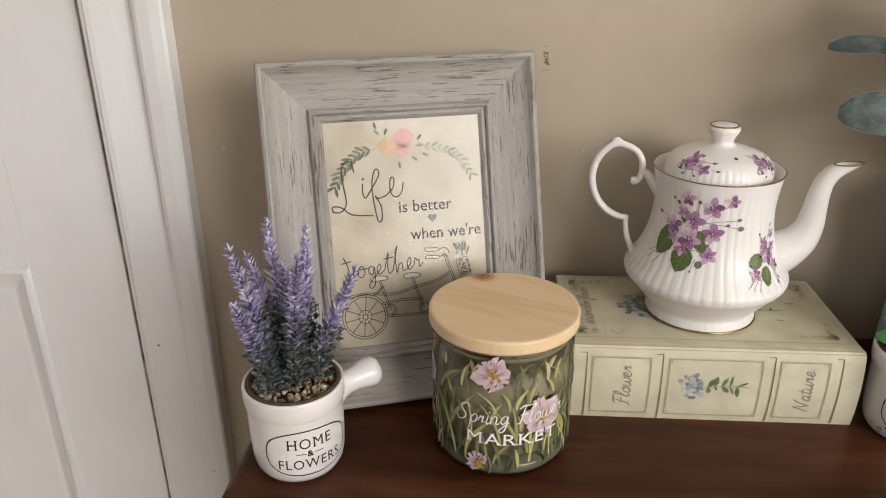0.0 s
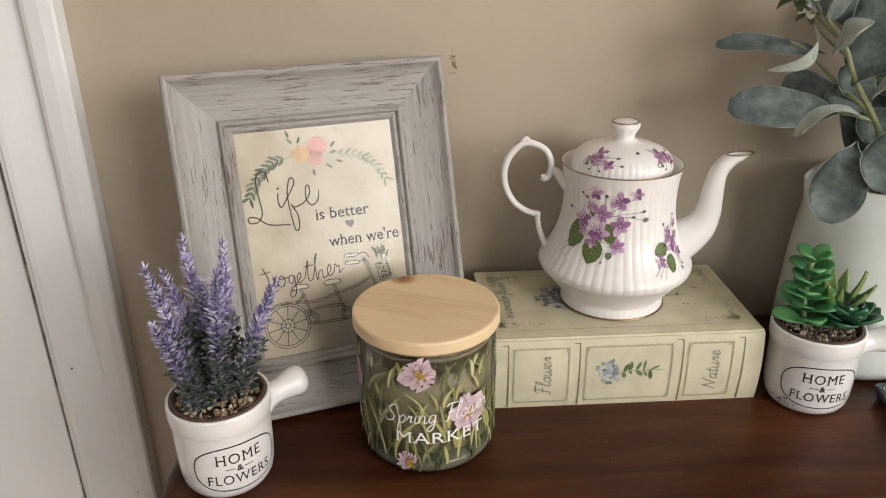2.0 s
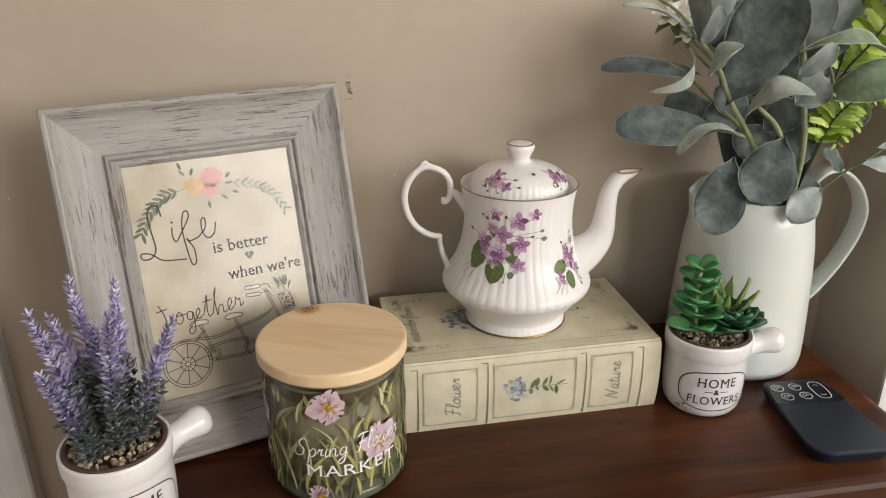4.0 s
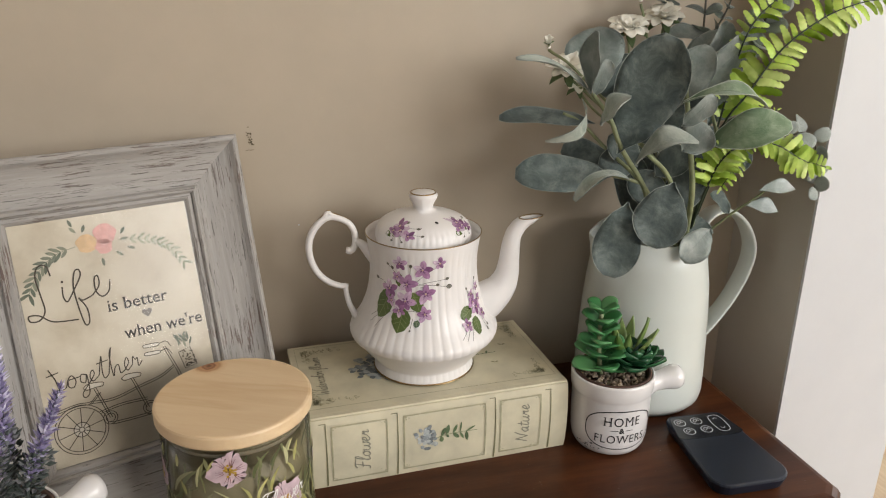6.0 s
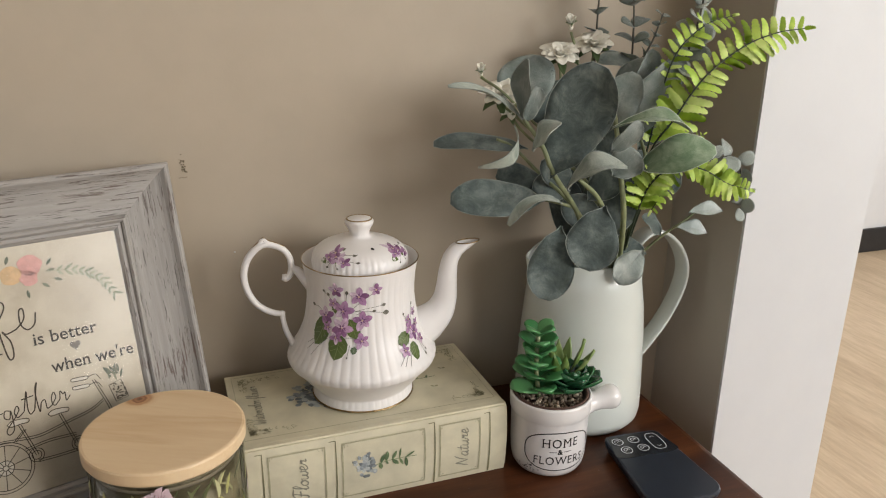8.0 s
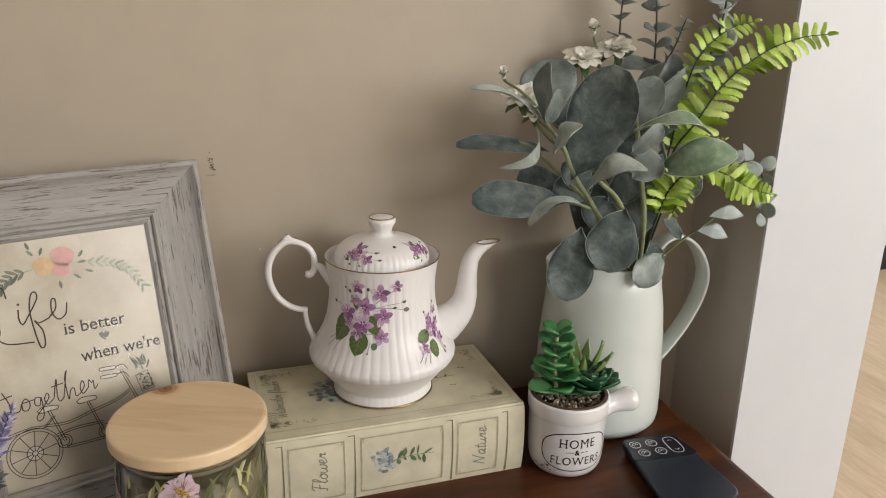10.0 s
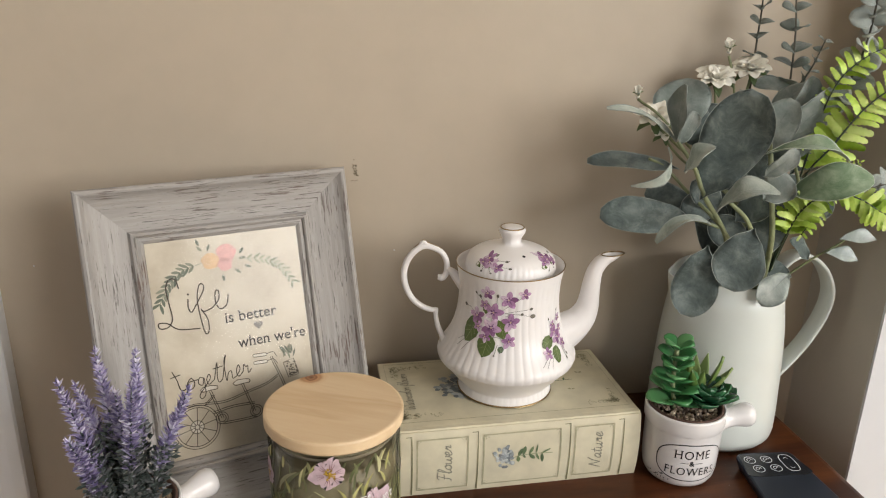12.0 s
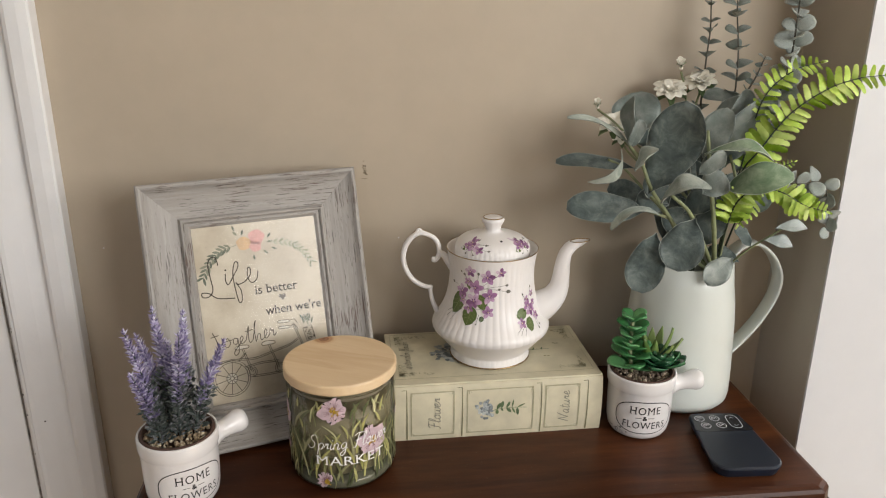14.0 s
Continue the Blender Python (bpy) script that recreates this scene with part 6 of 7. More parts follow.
big_leaf(bouquet, (0.7521, -0.0950, 1.0032), (0.7196, -0.0850, 1.0554), 0.0323, 0, 0.05, LEAF_DARK)
big_leaf(bouquet, (0.8032, -0.0850, 1.0177), (0.8372, -0.0800, 1.0679), 0.0392, 0, 0.05, LEAF_DARK)
big_leaf(bouquet, (0.7641, -0.1000, 0.9568), (0.7327, -0.0900, 0.9799), 0.0290, 0, 0.05, LEAF_DARK)
big_leaf(bouquet, (0.7360, -0.1500, 1.0330), (0.7500, -0.1650, 1.0570), 0.0164, 30, 0.1, LEAF_MID)
big_leaf(bouquet, (0.7230, -0.0800, 1.0421), (0.7056, -0.0700, 1.0713), 0.0312, 0, 0.05, LEAF_DARK)
big_leaf(bouquet, (0.7659, -0.0900, 1.0301), (0.7440, -0.0850, 1.0719), 0.0313, 0, 0.05, LEAF_DARK)
big_leaf(bouquet, (0.7485, -0.1000, 0.9803), (0.7760, -0.1000, 1.0028), 0.0265, 0, 0.05, LEAF_DARK)
big_leaf(bouquet, (0.8178, -0.0600, 1.0817), (0.7753, -0.0550, 1.0915), 0.0186, 30, 0.12, LEAF_MID)
big_leaf(bouquet, (0.7318, -0.1000, 0.9912), (0.7068, -0.1000, 1.0186), 0.0238, 0, 0.05, LEAF_DARK)
big_leaf(bouquet, (0.7681, -0.1000, 0.9437), (0.7858, -0.1000, 0.9875), 0.0325, 0, 0.05, LEAF_DARK)
big_leaf(bouquet, (0.7619, -0.0750, 0.9882), (0.7362, -0.0650, 1.0392), 0.0435, 0, 0.05, LEAF_DARK)
big_leaf(bouquet, (0.7867, -0.0900, 0.9850), (0.8173, -0.0900, 1.0130), 0.0328, 0, 0.05, LEAF_DARK)
big_leaf(bouquet, (0.7690, -0.0750, 1.0028), (0.7813, -0.0700, 1.0502), 0.0436, 0, 0.05, LEAF_DARK)
big_leaf(bouquet, (0.7979, -0.0750, 1.0210), (0.8010, -0.0700, 1.0735), 0.0327, 10, 0.05, LEAF_MID)
big_leaf(bouquet, (0.7756, -0.0800, 1.0471), (0.8093, -0.0750, 1.0949), 0.0235, -20, 0.1, LEAF_MID)
big_leaf(bouquet, (0.7720, -0.0700, 1.0312), (0.7310, -0.0600, 1.0742), 0.0237, 0, 0.05, LEAF_DARK)
big_leaf(bouquet, (0.8037, -0.0900, 0.9838), (0.8379, -0.1000, 0.9989), 0.0297, 0, 0.1, LEAF_DARK)
big_leaf(bouquet, (0.7985, -0.1150, 0.9364), (0.7700, -0.1220, 0.9131), 0.0248, 0, 0.08, LEAF_SILVER)
big_leaf(bouquet, (0.8212, -0.1050, 0.9445), (0.8052, -0.1000, 0.9635), 0.0143, 30, 0.1, LEAF_DARK)
# these two catch the light, so their colour is painted paler
big_leaf(bouquet, (0.8292, -0.1150, 0.9540), (0.8573, -0.1200, 0.9499), 0.0150, -30, 0.12, LEAF_SILVER_LIT)
big_leaf(bouquet, (0.8362, -0.1200, 0.9680), (0.8667, -0.1250, 0.9699), 0.0140, -30, 0.12, LEAF_SILVER_LIT)
big_leaf(bouquet, (0.8193, -0.0900, 0.9226), (0.7892, -0.0800, 0.9356), 0.0171, 10, 0.1, LEAF_DARK)
big_leaf(bouquet, (0.7300, -0.1100, 1.0250), (0.7080, -0.1080, 1.0640), 0.0300, 10, 0.05, LEAF_DARK)
big_leaf(bouquet, (0.7600, -0.1050, 1.0380), (0.7780, -0.1100, 1.0860), 0.0300, -10, 0.08, LEAF_MID)
big_leaf(bouquet, (0.7700, -0.1000, 1.0300), (0.8000, -0.1080, 1.0720), 0.0340, 5, 0.05, LEAF_DARK)
big_leaf(bouquet, (0.7330, -0.0950, 0.9880), (0.7000, -0.0950, 0.9960), 0.0260, 12, 0.05, LEAF_DARK)
# stems
stem(bouquet, [(0.7951, -0.0750, 0.9064), (0.7515, -0.1000, 0.9453), (0.7271, -0.1200, 0.9800), (0.7021, -0.1250, 1.0128), (0.6935, -0.1200, 1.0344), (0.6819, -0.1100, 1.0529)], 0.0022)
stem(bouquet, [(0.7981, -0.0750, 0.9060), (0.7271, -0.1200, 0.9800), (0.7075, -0.0900, 1.0048), (0.6859, -0.0850, 1.0261), (0.6707, -0.0850, 1.0338)], 0.0016)
stem(bouquet, [(0.8011, -0.0750, 0.9057), (0.7601, -0.1200, 0.9604), (0.7379, -0.1350, 0.9923), (0.7162, -0.1400, 1.0107)], 0.0022)
stem(bouquet, [(0.8011, -0.0750, 0.9057), (0.7725, -0.1200, 0.9691), (0.7627, -0.1250, 1.0090), (0.7578, -0.1200, 1.0469), (0.7585, -0.1100, 1.0655)], 0.0024)
stem(bouquet, [(0.7270, -0.1200, 0.9814), (0.7114, -0.1200, 0.9868), (0.7039, -0.1100, 0.9871)], 0.0014)
stem(bouquet, [(0.8041, -0.0750, 0.9054), (0.7941, -0.1000, 0.9618), (0.7894, -0.1200, 1.0110), (0.7844, -0.1100, 1.0420)], 0.0018)
stem(bouquet, [(0.8038, -0.0800, 0.9072), (0.8214, -0.1050, 0.9430), (0.8407, -0.1150, 0.9622), (0.8590, -0.1150, 0.9760)], 0.0011)
# ferns
fern(bouquet, [(0.8038, -0.0750, 0.9082), (0.7891, -0.1100, 0.9749), (0.7896, -0.1250, 1.0259), (0.8005, -0.1350, 1.0519), (0.8209, -0.1400, 1.0846), (0.8499, -0.1450, 1.1079), (0.8756, -0.1500, 1.1185), (0.8974, -0.1550, 1.1220)], 0.0220, 16, 0.52)
fern(bouquet, [(0.8026, -0.0750, 0.9083), (0.7930, -0.1000, 0.9720), (0.7967, -0.1100, 1.0274), (0.8011, -0.1150, 1.0737), (0.8093, -0.1200, 1.1047), (0.8329, -0.1200, 1.1238), (0.8560, -0.1200, 1.1302)], 0.0175, 16, 0.50)
fern(bouquet, [(0.8026, -0.0750, 0.9083), (0.7880, -0.1150, 0.9700), (0.7830, -0.1400, 1.0040), (0.7960, -0.1520, 1.0180), (0.8140, -0.1600, 1.0165), (0.8349, -0.1650, 1.0051), (0.8577, -0.1650, 0.9981)], 0.0170, 22, 0.40)
fern(bouquet, [(0.8026, -0.0750, 0.9083), (0.7981, -0.1000, 0.9767), (0.8100, -0.1200, 1.0054), (0.7990, -0.1300, 0.9900), (0.7920, -0.1300, 0.9770)], 0.0135, 12, 0.45)
fern(bouquet, [(0.8026, -0.0750, 0.9083), (0.8152, -0.0900, 0.9830), (0.8296, -0.1000, 1.0181), (0.8541, -0.1050, 1.0324)], 0.0085, 16, 0.5)
# eucalyptus
eucalyptus(bouquet, [(0.7871, -0.0600, 0.9541), (0.7799, -0.0450, 1.0430), (0.7834, -0.0350, 1.1176), (0.7861, -0.0300, 1.1622), (0.7787, -0.0300, 1.2215)], 0.0075, 10, LEAF_DARK)
eucalyptus(bouquet, [(0.7934, -0.0600, 0.9539), (0.8076, -0.0550, 1.0563), (0.8105, -0.0500, 1.1245), (0.8024, -0.0500, 1.1791), (0.8017, -0.0450, 1.2315)], 0.0095, 10, LEAF_DARK)
eucalyptus(bouquet, [(0.7934, -0.0600, 0.9539), (0.8201, -0.0900, 1.0567), (0.8269, -0.1150, 1.1199), (0.8238, -0.1250, 1.1711), (0.8191, -0.1300, 1.2234)], 0.0105, 15, LEAF_SILVER)
eucalyptus(bouquet, [(0.7948, -0.0700, 0.9569), (0.8192, -0.0900, 1.0222), (0.8518, -0.1100, 1.0118), (0.8781, -0.1200, 1.0138), (0.8859, -0.1250, 0.9861), (0.8877, -0.1250, 0.9666)], 0.0095, 8, LEAF_SILVER)
eucalyptus(bouquet, [(0.8027, -0.0600, 1.0747), (0.8256, -0.0550, 1.1024), (0.8365, -0.0550, 1.1304)], 0.0055, 5, LEAF_DARK)
# daisies
daisy(bouquet, (0.7465, -0.0400, 1.0918), 0.0185, 1)
daisy(bouquet, (0.7758, -0.0450, 1.1012), 0.0172, 1)
daisy(bouquet, (0.7554, -0.0400, 1.1179), 0.0105, 0.4)
daisy(bouquet, (0.6761, -0.0750, 1.0640), 0.0175, 1)
daisy(bouquet, (0.6844, -0.0800, 1.0528), 0.0118, 0.8)
daisy(bouquet, (0.6594, -0.0750, 1.0841), 0.0085, 0.3)
stem(bouquet, [(0.7469, -0.0400, 1.0861), (0.7478, -0.0500, 1.0608), (0.7650, -0.0800, 0.9841), (0.8011, -0.0700, 0.9068)], 0.0011)
stem(bouquet, [(0.7763, -0.0450, 1.0955), (0.7641, -0.0600, 1.0615), (0.7650, -0.0800, 0.9841), (0.8011, -0.0700, 0.9068)], 0.0011)
stem(bouquet, [(0.6763, -0.0750, 1.0615), (0.6926, -0.0900, 1.0450), (0.7650, -0.0800, 0.9841), (0.8011, -0.0700, 0.9068)], 0.0011)
stem(bouquet, [(0.7557, -0.0400, 1.1142), (0.7622, -0.0450, 1.0862), (0.7650, -0.0800, 0.9841), (0.8011, -0.0700, 0.9068)], 0.0011)
stem(bouquet, [(0.6595, -0.0750, 1.0819), (0.6819, -0.0900, 1.0632), (0.7650, -0.0800, 0.9841), (0.8011, -0.0700, 0.9068)], 0.0011)
stem(bouquet, [(0.6845, -0.0800, 1.0506), (0.6983, -0.0900, 1.0333), (0.7650, -0.0800, 0.9841), (0.8011, -0.0700, 0.9068)], 0.0011)


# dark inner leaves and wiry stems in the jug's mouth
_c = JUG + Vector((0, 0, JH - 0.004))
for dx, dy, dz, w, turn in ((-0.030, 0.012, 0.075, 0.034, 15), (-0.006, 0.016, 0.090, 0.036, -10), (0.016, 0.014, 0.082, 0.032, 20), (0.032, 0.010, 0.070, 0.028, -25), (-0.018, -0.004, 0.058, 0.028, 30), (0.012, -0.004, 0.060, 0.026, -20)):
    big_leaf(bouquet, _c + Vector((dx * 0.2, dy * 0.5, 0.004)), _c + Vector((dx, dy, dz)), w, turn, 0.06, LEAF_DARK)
for dx, dy, dz in ((0.022, -0.008, 0.095), (0.030, -0.006, 0.085), (0.014, -0.010, 0.100), (0.036, 0.000, 0.080), (0.018, -0.016, 0.090), (0.026, -0.014, 0.098), (0.010, -0.004, 0.092), (0.033, -0.012, 0.090), (0.022, 0.004, 0.104)):
    stem(bouquet, [_c + Vector((dx * 0.15, dy * 0.3, -0.02)), _c + Vector((dx * 0.5, dy, dz * 0.5)), _c + Vector((dx, dy, dz))], 0.0011, M_stem_dark)


# ---------------------------------------------------------------- small handled pots
PR, PH = 0.0343, 0.0683


def build_pot(name_label, x, y, az, gravel_stops, seed, scuffed):
    t = thing("planter", pose(x, y, TZ, 0, 0, az), name_label, "plant pot", "small handled pots")
    prof = [(0.020, 0.0), (0.0245, 0.0006), (0.0280, 0.0028), (0.0305, 0.0070), (0.0318, 0.0140), (0.0324, 0.0260), (0.0326, 0.0400), (0.0328, 0.0520), (0.0334, 0.0540), (0.0341, 0.0560), (PR, 0.0600), (0.0344, 0.0660), (0.0340, 0.0679), (0.0331, PH), (0.0322, 0.0679), (0.0318, 0.0660)]
    body = part("pot", lathe(prof + [(0.0316, 0.060), (0.0, 0.058)], 80, close=False), M_pot, t, "white glazed pot lettered HOME & FLOWERS")
    part("liner", lathe([(0.0317, 0.0570), (0.0318, 0.0682), (0.0306, 0.0690), (0.0290, 0.0684), (0.0284, 0.0640), (0.0, 0.0605)], 56, close=False), M_liner, t, "brown inner pot")
    # stub handle with a bulbous end
    ax = radians(97)
    bm = bmesh.new()
    hs = [(0.029, 0.0490, 0.0125), (0.034, 0.0500, 0.0098), (0.039, 0.0508, 0.0084), (0.045, 0.0518, 0.0084), (0.051, 0.0528, 0.0097), (0.056, 0.0534, 0.0108), (0.060, 0.0537, 0.0106), (0.0632, 0.0539, 0.0088), (0.0648, 0.0540, 0.0050)]
    tube(bm, [(s * math.cos(ax), s * math.sin(ax), z) for s, z, r in hs], [r for s, z, r in hs], 20)
    part("handle", bm, M_pot, t, "white stub handle with a rounded end")
    rad = outline_at([p for p in prof if p[1] <= 0.066 and p != prof[0]])
    put = round_on(rad, 0.0)
    bm = bmesh.new()
    stroke(bm, ellipse2(0, 0, 0.0305, 0.0180, 0, 72, 2.5), 0.0009, put(0.0003, 0.0285), True)
    part("oval_outline", bm, M_ink, body)
    bm = bmesh.new()
    write(bm, "HOME", 0.0118, (0, 0.0082), put(0.0003, 0.0285), 0.0310, spacing=1.15, serif=0.06)
    write(bm, "FLOWERS", 0.0110, (0, -0.0083), put(0.0003, 0.0285), 0.0445, spacing=1.14, serif=0.06)
    write(bm, "&", 0.0066, (0, 0.0000), put(0.0003, 0.0285), thin=0.00018)
    for s in (-1, 1):
        stroke(bm, [(s * 0.0030, 0), (s * 0.0095, 0)], 0.0005, put(0.0003, 0.0285))
    part("lettering", bm, M_ink, body, "HOME & FLOWERS in black capitals")
    if scuffed:
        bm = bmesh.new()
        rng = random.Random(2)
        for k in range(26):
            u, v = rng.gauss(-0.028, 0.0045), rng.gauss(-0.0190, 0.0018)
            fill(bm, ellipse2(u, v, rng.uniform(0.0003, 0.0014), rng.uniform(0.0002, 0.0006), rng.uniform(-0.6, 0.6), 7), put(0.00025, 0.0285))
        part("scuffs", bm, M_scuff, body, "worn dark scuffs near the foot")
    bm = bmesh.new()
    rng = random.Random(seed)
    for k in range(260):
        a, r = rng.uniform(0, 6.283), 0.0272 * math.sqrt(rng.random())
        s = rng.uniform(0.0015, 0.0030)
        m = pose(r * math.cos(a), r * math.sin(a), 0.0622 + rng.uniform(0, 0.0040), rng.uniform(0, 360), rng.uniform(0, 360), rng.uniform(0, 360)) @ Matrix.Diagonal((s, s * rng.uniform(0.6, 0.9), s * rng.uniform(0.5, 0.8), 1))
        bmesh.ops.create_icosphere(bm, subdivisions=1, radius=1, matrix=m)
    part("gravel", bm, gravel_stops, t, "loose pebbles", smooth=False, kind="stuff")
    return t


M_scuff = simple("dark_scuff", (0.10, 0.095, 0.10), 0.8, var=0.4, scale=300)
M_gravel = islands("tan_pebbles", [(0, (0.13, 0.085, 0.05)), (0.4, (0.28, 0.20, 0.12)), (0.8, (0.46, 0.37, 0.25)), (1, (0.60, 0.53, 0.42))], 0.6, bumps=0.2)
M_gravel_dark = islands("brown_pebbles", [(0, (0.065, 0.045, 0.032)), (0.5, (0.20, 0.145, 0.10)), (1, (0.48, 0.40, 0.30))], 0.6, bumps=0.2)
pot_one = build_pot("white ceramic handled pot with artificial lavender and pebbles", 0.2606, -0.2078, -60, M_gravel, 31, False)
pot_two = build_pot("white ceramic handled pot with artificial succulents, scuffed at the foot", 0.7060, -0.1368, -99, M_gravel_dark, 32, True)

M_lav = islands("lavender_floret", [(0, (0.14, 0.115, 0.24)), (0.35, (0.31, 0.265, 0.45)), (0.7, (0.47, 0.43, 0.62)), (1, (0.76, 0.74, 0.85))], 0.65)
M_lav_leaf = islands("lavender_leaf", [(0, (0.035, 0.050, 0.042)), (0.5, (0.10, 0.12, 0.11)), (1, (0.27, 0.27, 0.29))], 0.65)


def floret(bm, p, d, face, ln, w):
    """A small folded petal, thick at its heel."""
    side = d.cross(face).normalized() * w
    f = face.normalized() * w * 0.5
    q = [p, p + d * ln * 0.45 + side + f, p + d * ln, p + d * ln * 0.45 - side + f, p + d * ln * 0.5 - f * 1.6]
    v = [bm.verts.new(c) for c in q]
    for a, b, c in ((0, 1, 2), (0, 2, 3), (0, 4, 1), (1, 4, 2), (2, 4, 3), (3, 4, 0)):
        bm.faces.new((v[a], v[b], v[c]))


def lavender(tip, root, seed):
    """One stem under the pot: green leaves below, a spike of whorled florets above."""
    inv = pot_one.matrix_basis.inverted()
    a, b = inv @ Vector(root), inv @ Vector(tip)
    side = Vector((b.x - a.x, b.y - a.y, 0)) * 0.25
    line = spline([a, a.lerp(b, 0.35) - side * 0.6, a.lerp(b, 0.7) - side * 0.35, b], 16)
    n = len(line)
    rng = random.Random(seed)
    bm = bmesh.new()
    tube(bm, line, [0.0011 * (1.1 - 0.7 * i / n) for i in range(n)], 6)
    for k in range(230):
        i = int(n * (0.05 + 0.47 * rng.random() ** 0.9))
        d = (line[i + 1] - line[i]).normalized()
        w = (Matrix.Rotation(rng.uniform(0, 6.283), 3, d) @ d.orthogonal()).normalized()
        floret(bm, line[i] + w * rng.uniform(0, 0.0065), (w + d * rng.uniform(0.3, 1.1)).normalized(), d, rng.uniform(0.0035, 0.0075), rng.uniform(0.0014, 0.0023))
    st = part("stem", bm, M_lav_leaf, pot_one, "grey-green lavender stem with narrow leaves", kind="stuff", smooth=False)
    bm = bmesh.new()
    whorls = 30
    for k in range(whorls):
        u = 0.34 + 0.64 * k / (whorls - 1)
        i = min(n - 2, int(u * (n - 1)))
        p, d = line[i], (line[i + 1] - line[i]).normalized()
        m = 10 if k < whorls - 4 else 6
        size = 1.10 - 0.75 * max(0.0, k / whorls - 0.45) ** 0.8
        for j in range(m):
            w = (Matrix.Rotation(2 * math.pi * j / m + k * 0.7 + rng.uniform(-0.3, 0.3), 3, d) @ d.orthogonal()).normalized()
            q = p + d * rng.uniform(-0.001, 0.001)
            floret(bm, q, (w + d * rng.uniform(0.5, 1.2)).normalized(), d, rng.uniform(0.0055, 0.0092) * size, rng.uniform(0.0010, 0.0017) * size)
    for j in range(3):
        floret(bm, line[-3], ((line[-1] - line[-4]).normalized() + Vector((rng.uniform(-0.2, 0.2), rng.uniform(-0.2, 0.2), 0))).normalized(), Vector((0, -1, 0.2)), 0.008, 0.0012)
    part("flower_spike", bm, M_lav, pot_one, "lilac lavender spike", kind="stuff", smooth=False)


rx, ry, rz = 0.2606, -0.2078, TZ + 0.060
lavender((0.2295, -0.2150, 0.9262), (rx - 0.012, ry - 0.003, rz), 1)
lavender((0.2299, -0.1850, 0.9081), (rx - 0.006, ry + 0.010, rz), 2)
lavender((0.2452, -0.1850, 0.9329), (rx - 0.002, ry + 0.004, rz), 3)
lavender((0.2657, -0.1650, 0.9203), (rx + 0.006, ry + 0.012, rz), 4)
lavender((0.2751, -0.2220, 0.9251), (rx + 0.003, ry - 0.004, rz), 5)
lavender((0.3036, -0.1900, 0.9023), (rx + 0.014, ry + 0.002, rz), 6)
lavender((0.2406, -0.2450, 0.9016), (rx - 0.010, ry - 0.013, rz), 7)
lavender((0.2585, -0.2000, 0.9086), (rx, ry + 0.008, rz), 8)


# succulents
M_succ = piece_shade("glossy_green_succulent", [(0, (0.030, 0.135, 0.040)), (0.5, (0.060, 0.225, 0.075)), (1, (0.115, 0.31, 0.12))], 0.32)
M_agave = piece_shade("olive_agave_leaf", [(0, (0.07, 0.14, 0.03)), (0.5, (0.14, 0.22, 0.055)), (1, (0.22, 0.30, 0.10))], 0.32)
M_eche = piece_shade("dark_green_rosette", [(0, (0.010, 0.055, 0.028)), (0.5, (0.022, 0.10, 0.042)), (1, (0.05, 0.16, 0.06))], 0.22)


def succulent_leaf(parent, p, d, face, ln, w, th, material, blunt):
    bm = blade(ln, w, th, 0.10, 0.14, 9, 7, blunt, 0, 0.10)
    return part("leaf", bm, material, parent, matrix=facing(p, p + d, face))


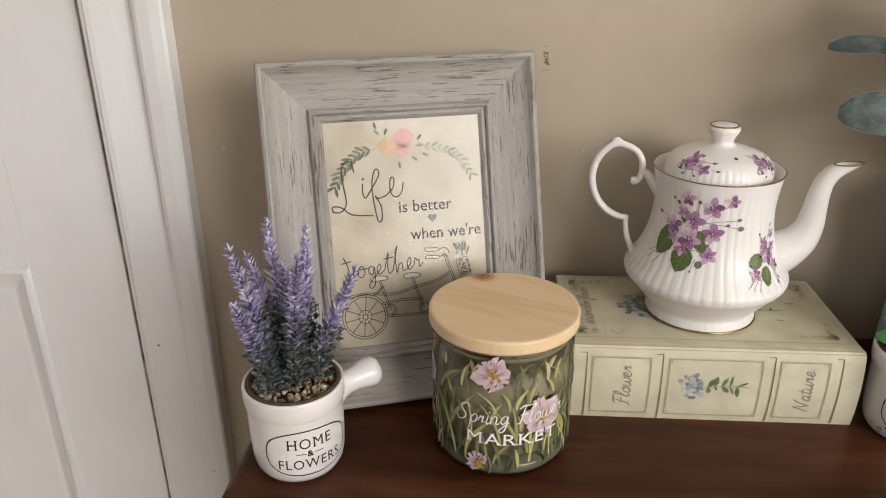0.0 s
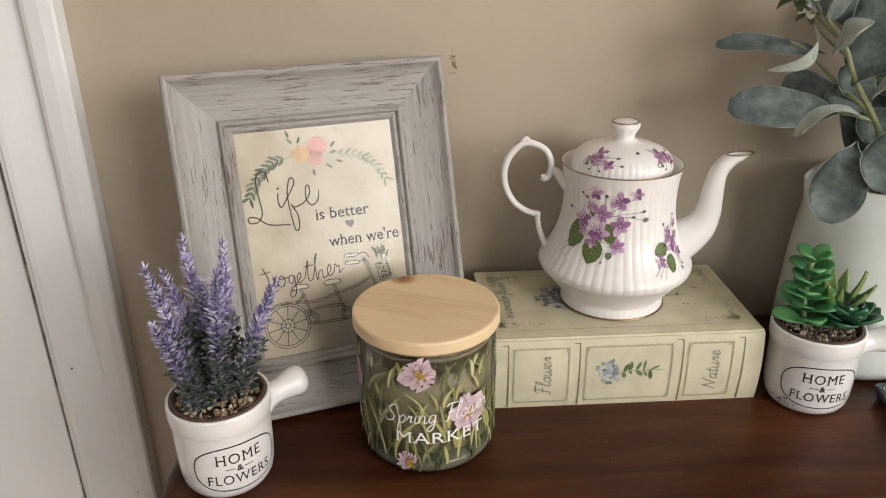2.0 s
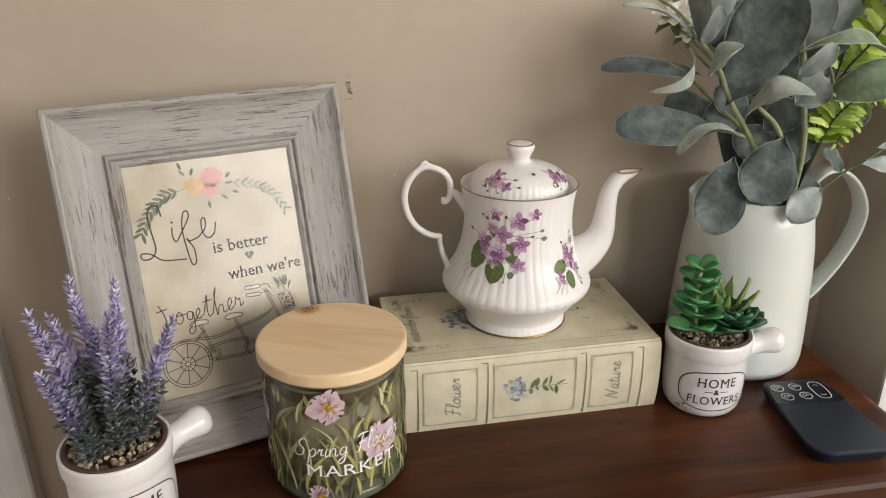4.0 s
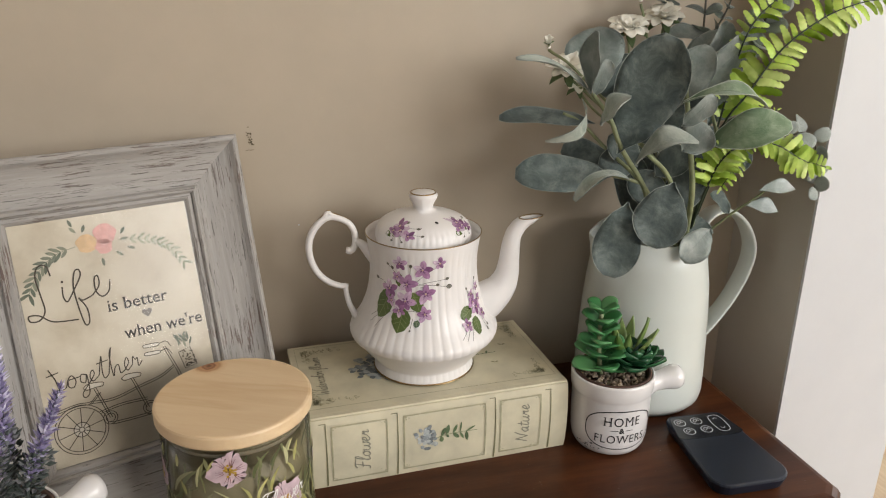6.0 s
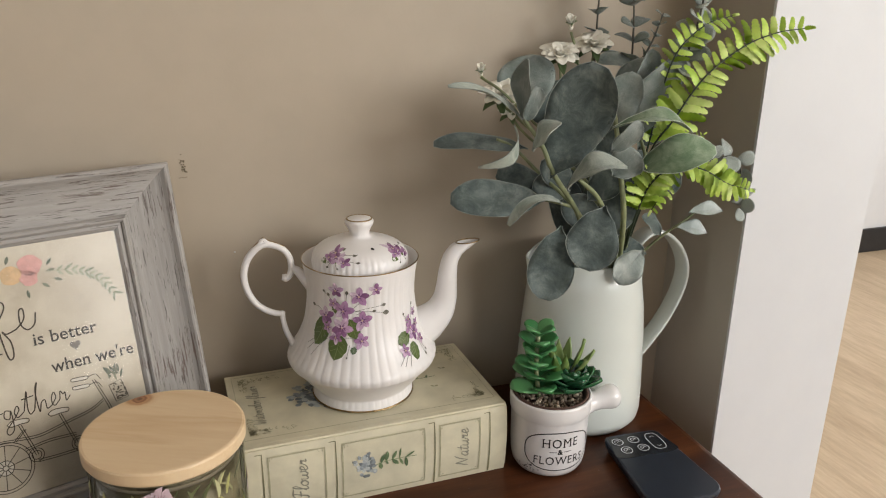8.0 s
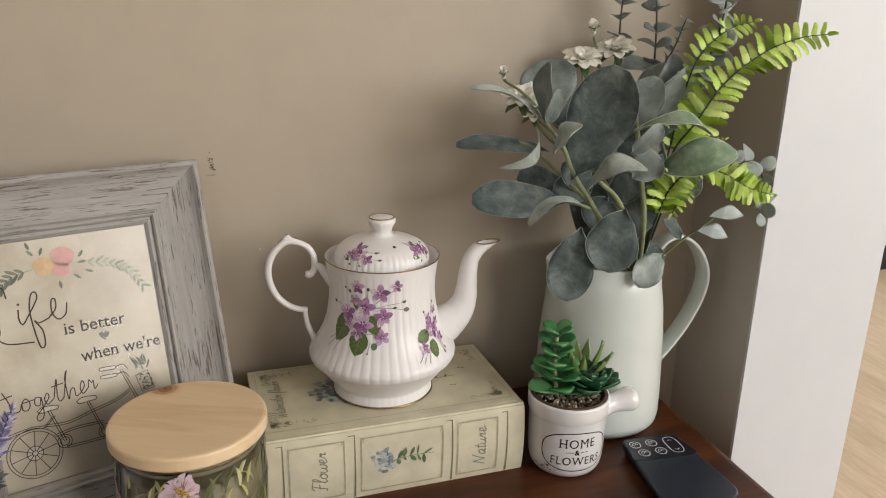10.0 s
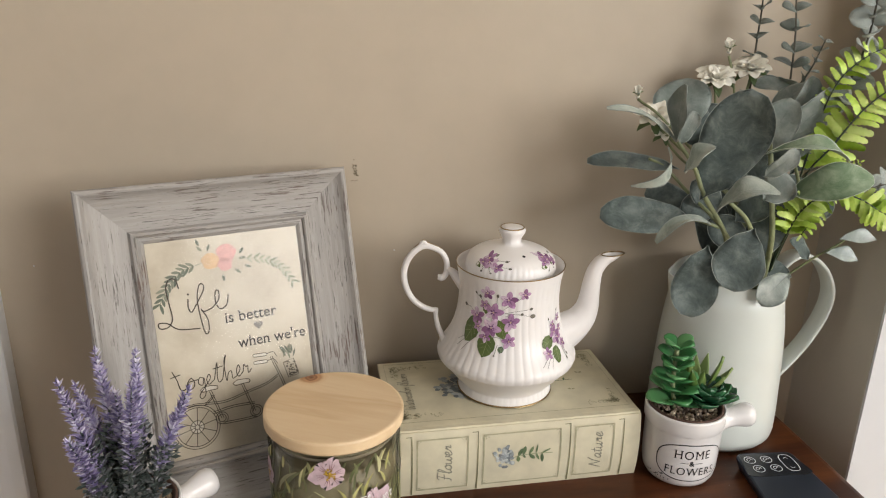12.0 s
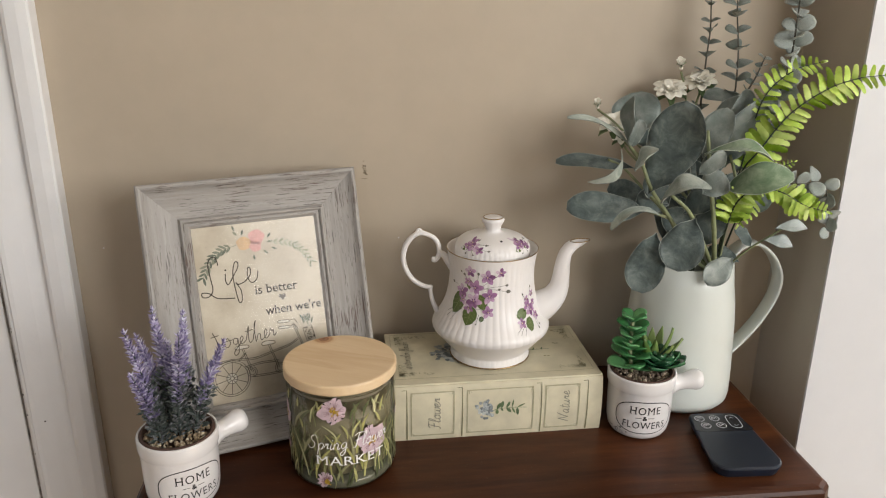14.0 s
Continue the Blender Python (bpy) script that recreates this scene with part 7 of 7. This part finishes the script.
def build_succulents():
    inv = pot_two.matrix_basis.inverted()
    to = lambda q: inv @ Vector(q)
    rot = inv.to_3x3()
    base = Vector((0.7060, -0.1368, TZ))
    # tall stem with pairs of round leaves
    foot, top = base + Vector((-0.011, 0.000, 0.064)), base + Vector((-0.013, 0.004, 0.119))
    bm = bmesh.new()
    line = spline([to(foot), to(foot.lerp(top, 0.5) + Vector((-0.002, 0, 0))), to(top)], 8)
    tube(bm, line, 0.0019, 8)
    jade = part("jade_stem", bm, M_stem, pot_two, "bright green stacked round-leaved succulent")
    rng = random.Random(6)
    for k in range(6):
        u = 0.10 + 0.90 * k / 5
        p = foot.lerp(top, u)
        ln = 0.0255 - 0.0095 * u
        for j in range(4):
            a = radians(-105 + 90 * j + 45 * (k % 2)) + rng.uniform(-0.35, 0.35)
            d = Vector((math.cos(a), math.sin(a), 0.25 + 0.55 * u + rng.uniform(-0.15, 0.25))).normalized()
            f = Vector((-0.30 * math.cos(a) - 0.05, -0.30 * math.sin(a) - 0.20, 0.9))
            succulent_leaf(jade, to(p), rot @ d, rot @ f, ln * rng.uniform(0.9, 1.1), ln * 0.80, 0.0032, M_succ, 1.0)
    # spiky plant behind
    c = base + Vector((0.012, 0.008, 0.064))
    agave = part("agave_heart", lathe([(0.004, 0), (0.005, 0.004), (0.002, 0.008)], 12), M_agave, pot_two, "olive green spiky succulent", matrix=Matrix.Translation(to(c)))
    for k in range(11):
        a = radians(360 * k / 11 + rng.uniform(-12, 12))
        up = 1.0 + 2.4 * ((k * 5) % 11) / 11
        d = Vector((0.9 * math.cos(a), 0.9 * math.sin(a), up)).normalized()
        q = part("leaf", blade(rng.uniform(0.036, 0.054), 0.0110, 0.0028, -0.08, 0.35, 10, 5, 0.25, 0, 0.0), M_agave, agave)
        q.matrix_basis = facing(Vector((0, 0, 0.002)), rot @ d, rot @ Vector((-0.6 * math.cos(a), -0.6 * math.sin(a), 0.8)))
    # dark rosette in front
    c = base + Vector((0.016, -0.007, 0.0735))
    eche = part("rosette_heart", lathe([(0.003, 0), (0.004, 0.004), (0.001, 0.008)], 12), M_eche, pot_two, "dark glossy rosette succulent", matrix=Matrix.Translation(to(c)))
    for k in range(22):
        a = k * 2.39996
        u = k / 21
        d = Vector((math.cos(a), math.sin(a), 0.25 + 1.5 * (1 - u))).normalized()
        ln = 0.014 + 0.0150 * u
        q = part("leaf", blade(ln, ln * 0.80, 0.0034, -0.12, 0.30, 9, 7, 0.45, 0, 0.1), M_eche, eche)
        q.matrix_basis = facing(Vector((0, 0, 0.004 * (1 - u))), rot @ d, rot @ Vector((-0.5 * math.cos(a), -0.5 * math.sin(a), 0.85)))


build_succulents()


# ---------------------------------------------------------------- basket in the far room
M_basket, _nt, _bs = nodes_of("speckled_woven_basket")
_c = ramp(_nt, noise_tex(_nt, coords(_nt), 95, 4, 0.7), [(0.42, (0.10, 0.11, 0.075)), (0.5, (0.30, 0.31, 0.25)), (0.6, (0.55, 0.55, 0.48))])
_nt.links.new(_c, _bs.inputs["Base Color"])
_bs.inputs["Roughness"].default_value = 0.85
bump(_nt, _bs, noise_tex(_nt, coords(_nt), 140, 3), 0.6, 0.004)


def build_basket():
    t = thing("wall_basket", pose(3.19, 1.9295, 0.514), "speckled grey-green woven basket hanging on a white wall", "basket")
    prof = [(0.02, -0.16), (0.07, -0.145), (0.115, -0.10), (0.135, -0.04), (0.14, 0.03), (0.13, 0.09), (0.138, 0.10), (0.125, 0.10)]
    bm = lathe(prof, 40)
    for v in bm.verts:
        v.co.y = -0.012 if v.co.y > 0 else v.co.y * 0.7 - 0.012
    part("basket_body", bm, M_basket, t)
    bm = bmesh.new()
    tube(bm, spline([(-0.12, -0.02, 0.09), (-0.06, -0.015, 0.20), (0, -0.008, 0.24), (0.06, -0.015, 0.20), (0.12, -0.02, 0.09)], 6), 0.006, 8)
    part("basket_handle", bm, M_basket, t)
    bm = bmesh.new()
    tube(bm, [(0, 0.0, 0.242), (0, -0.02, 0.245)], 0.004, 8)
    part("hook", bm, M_black, t)
    return t


build_basket()
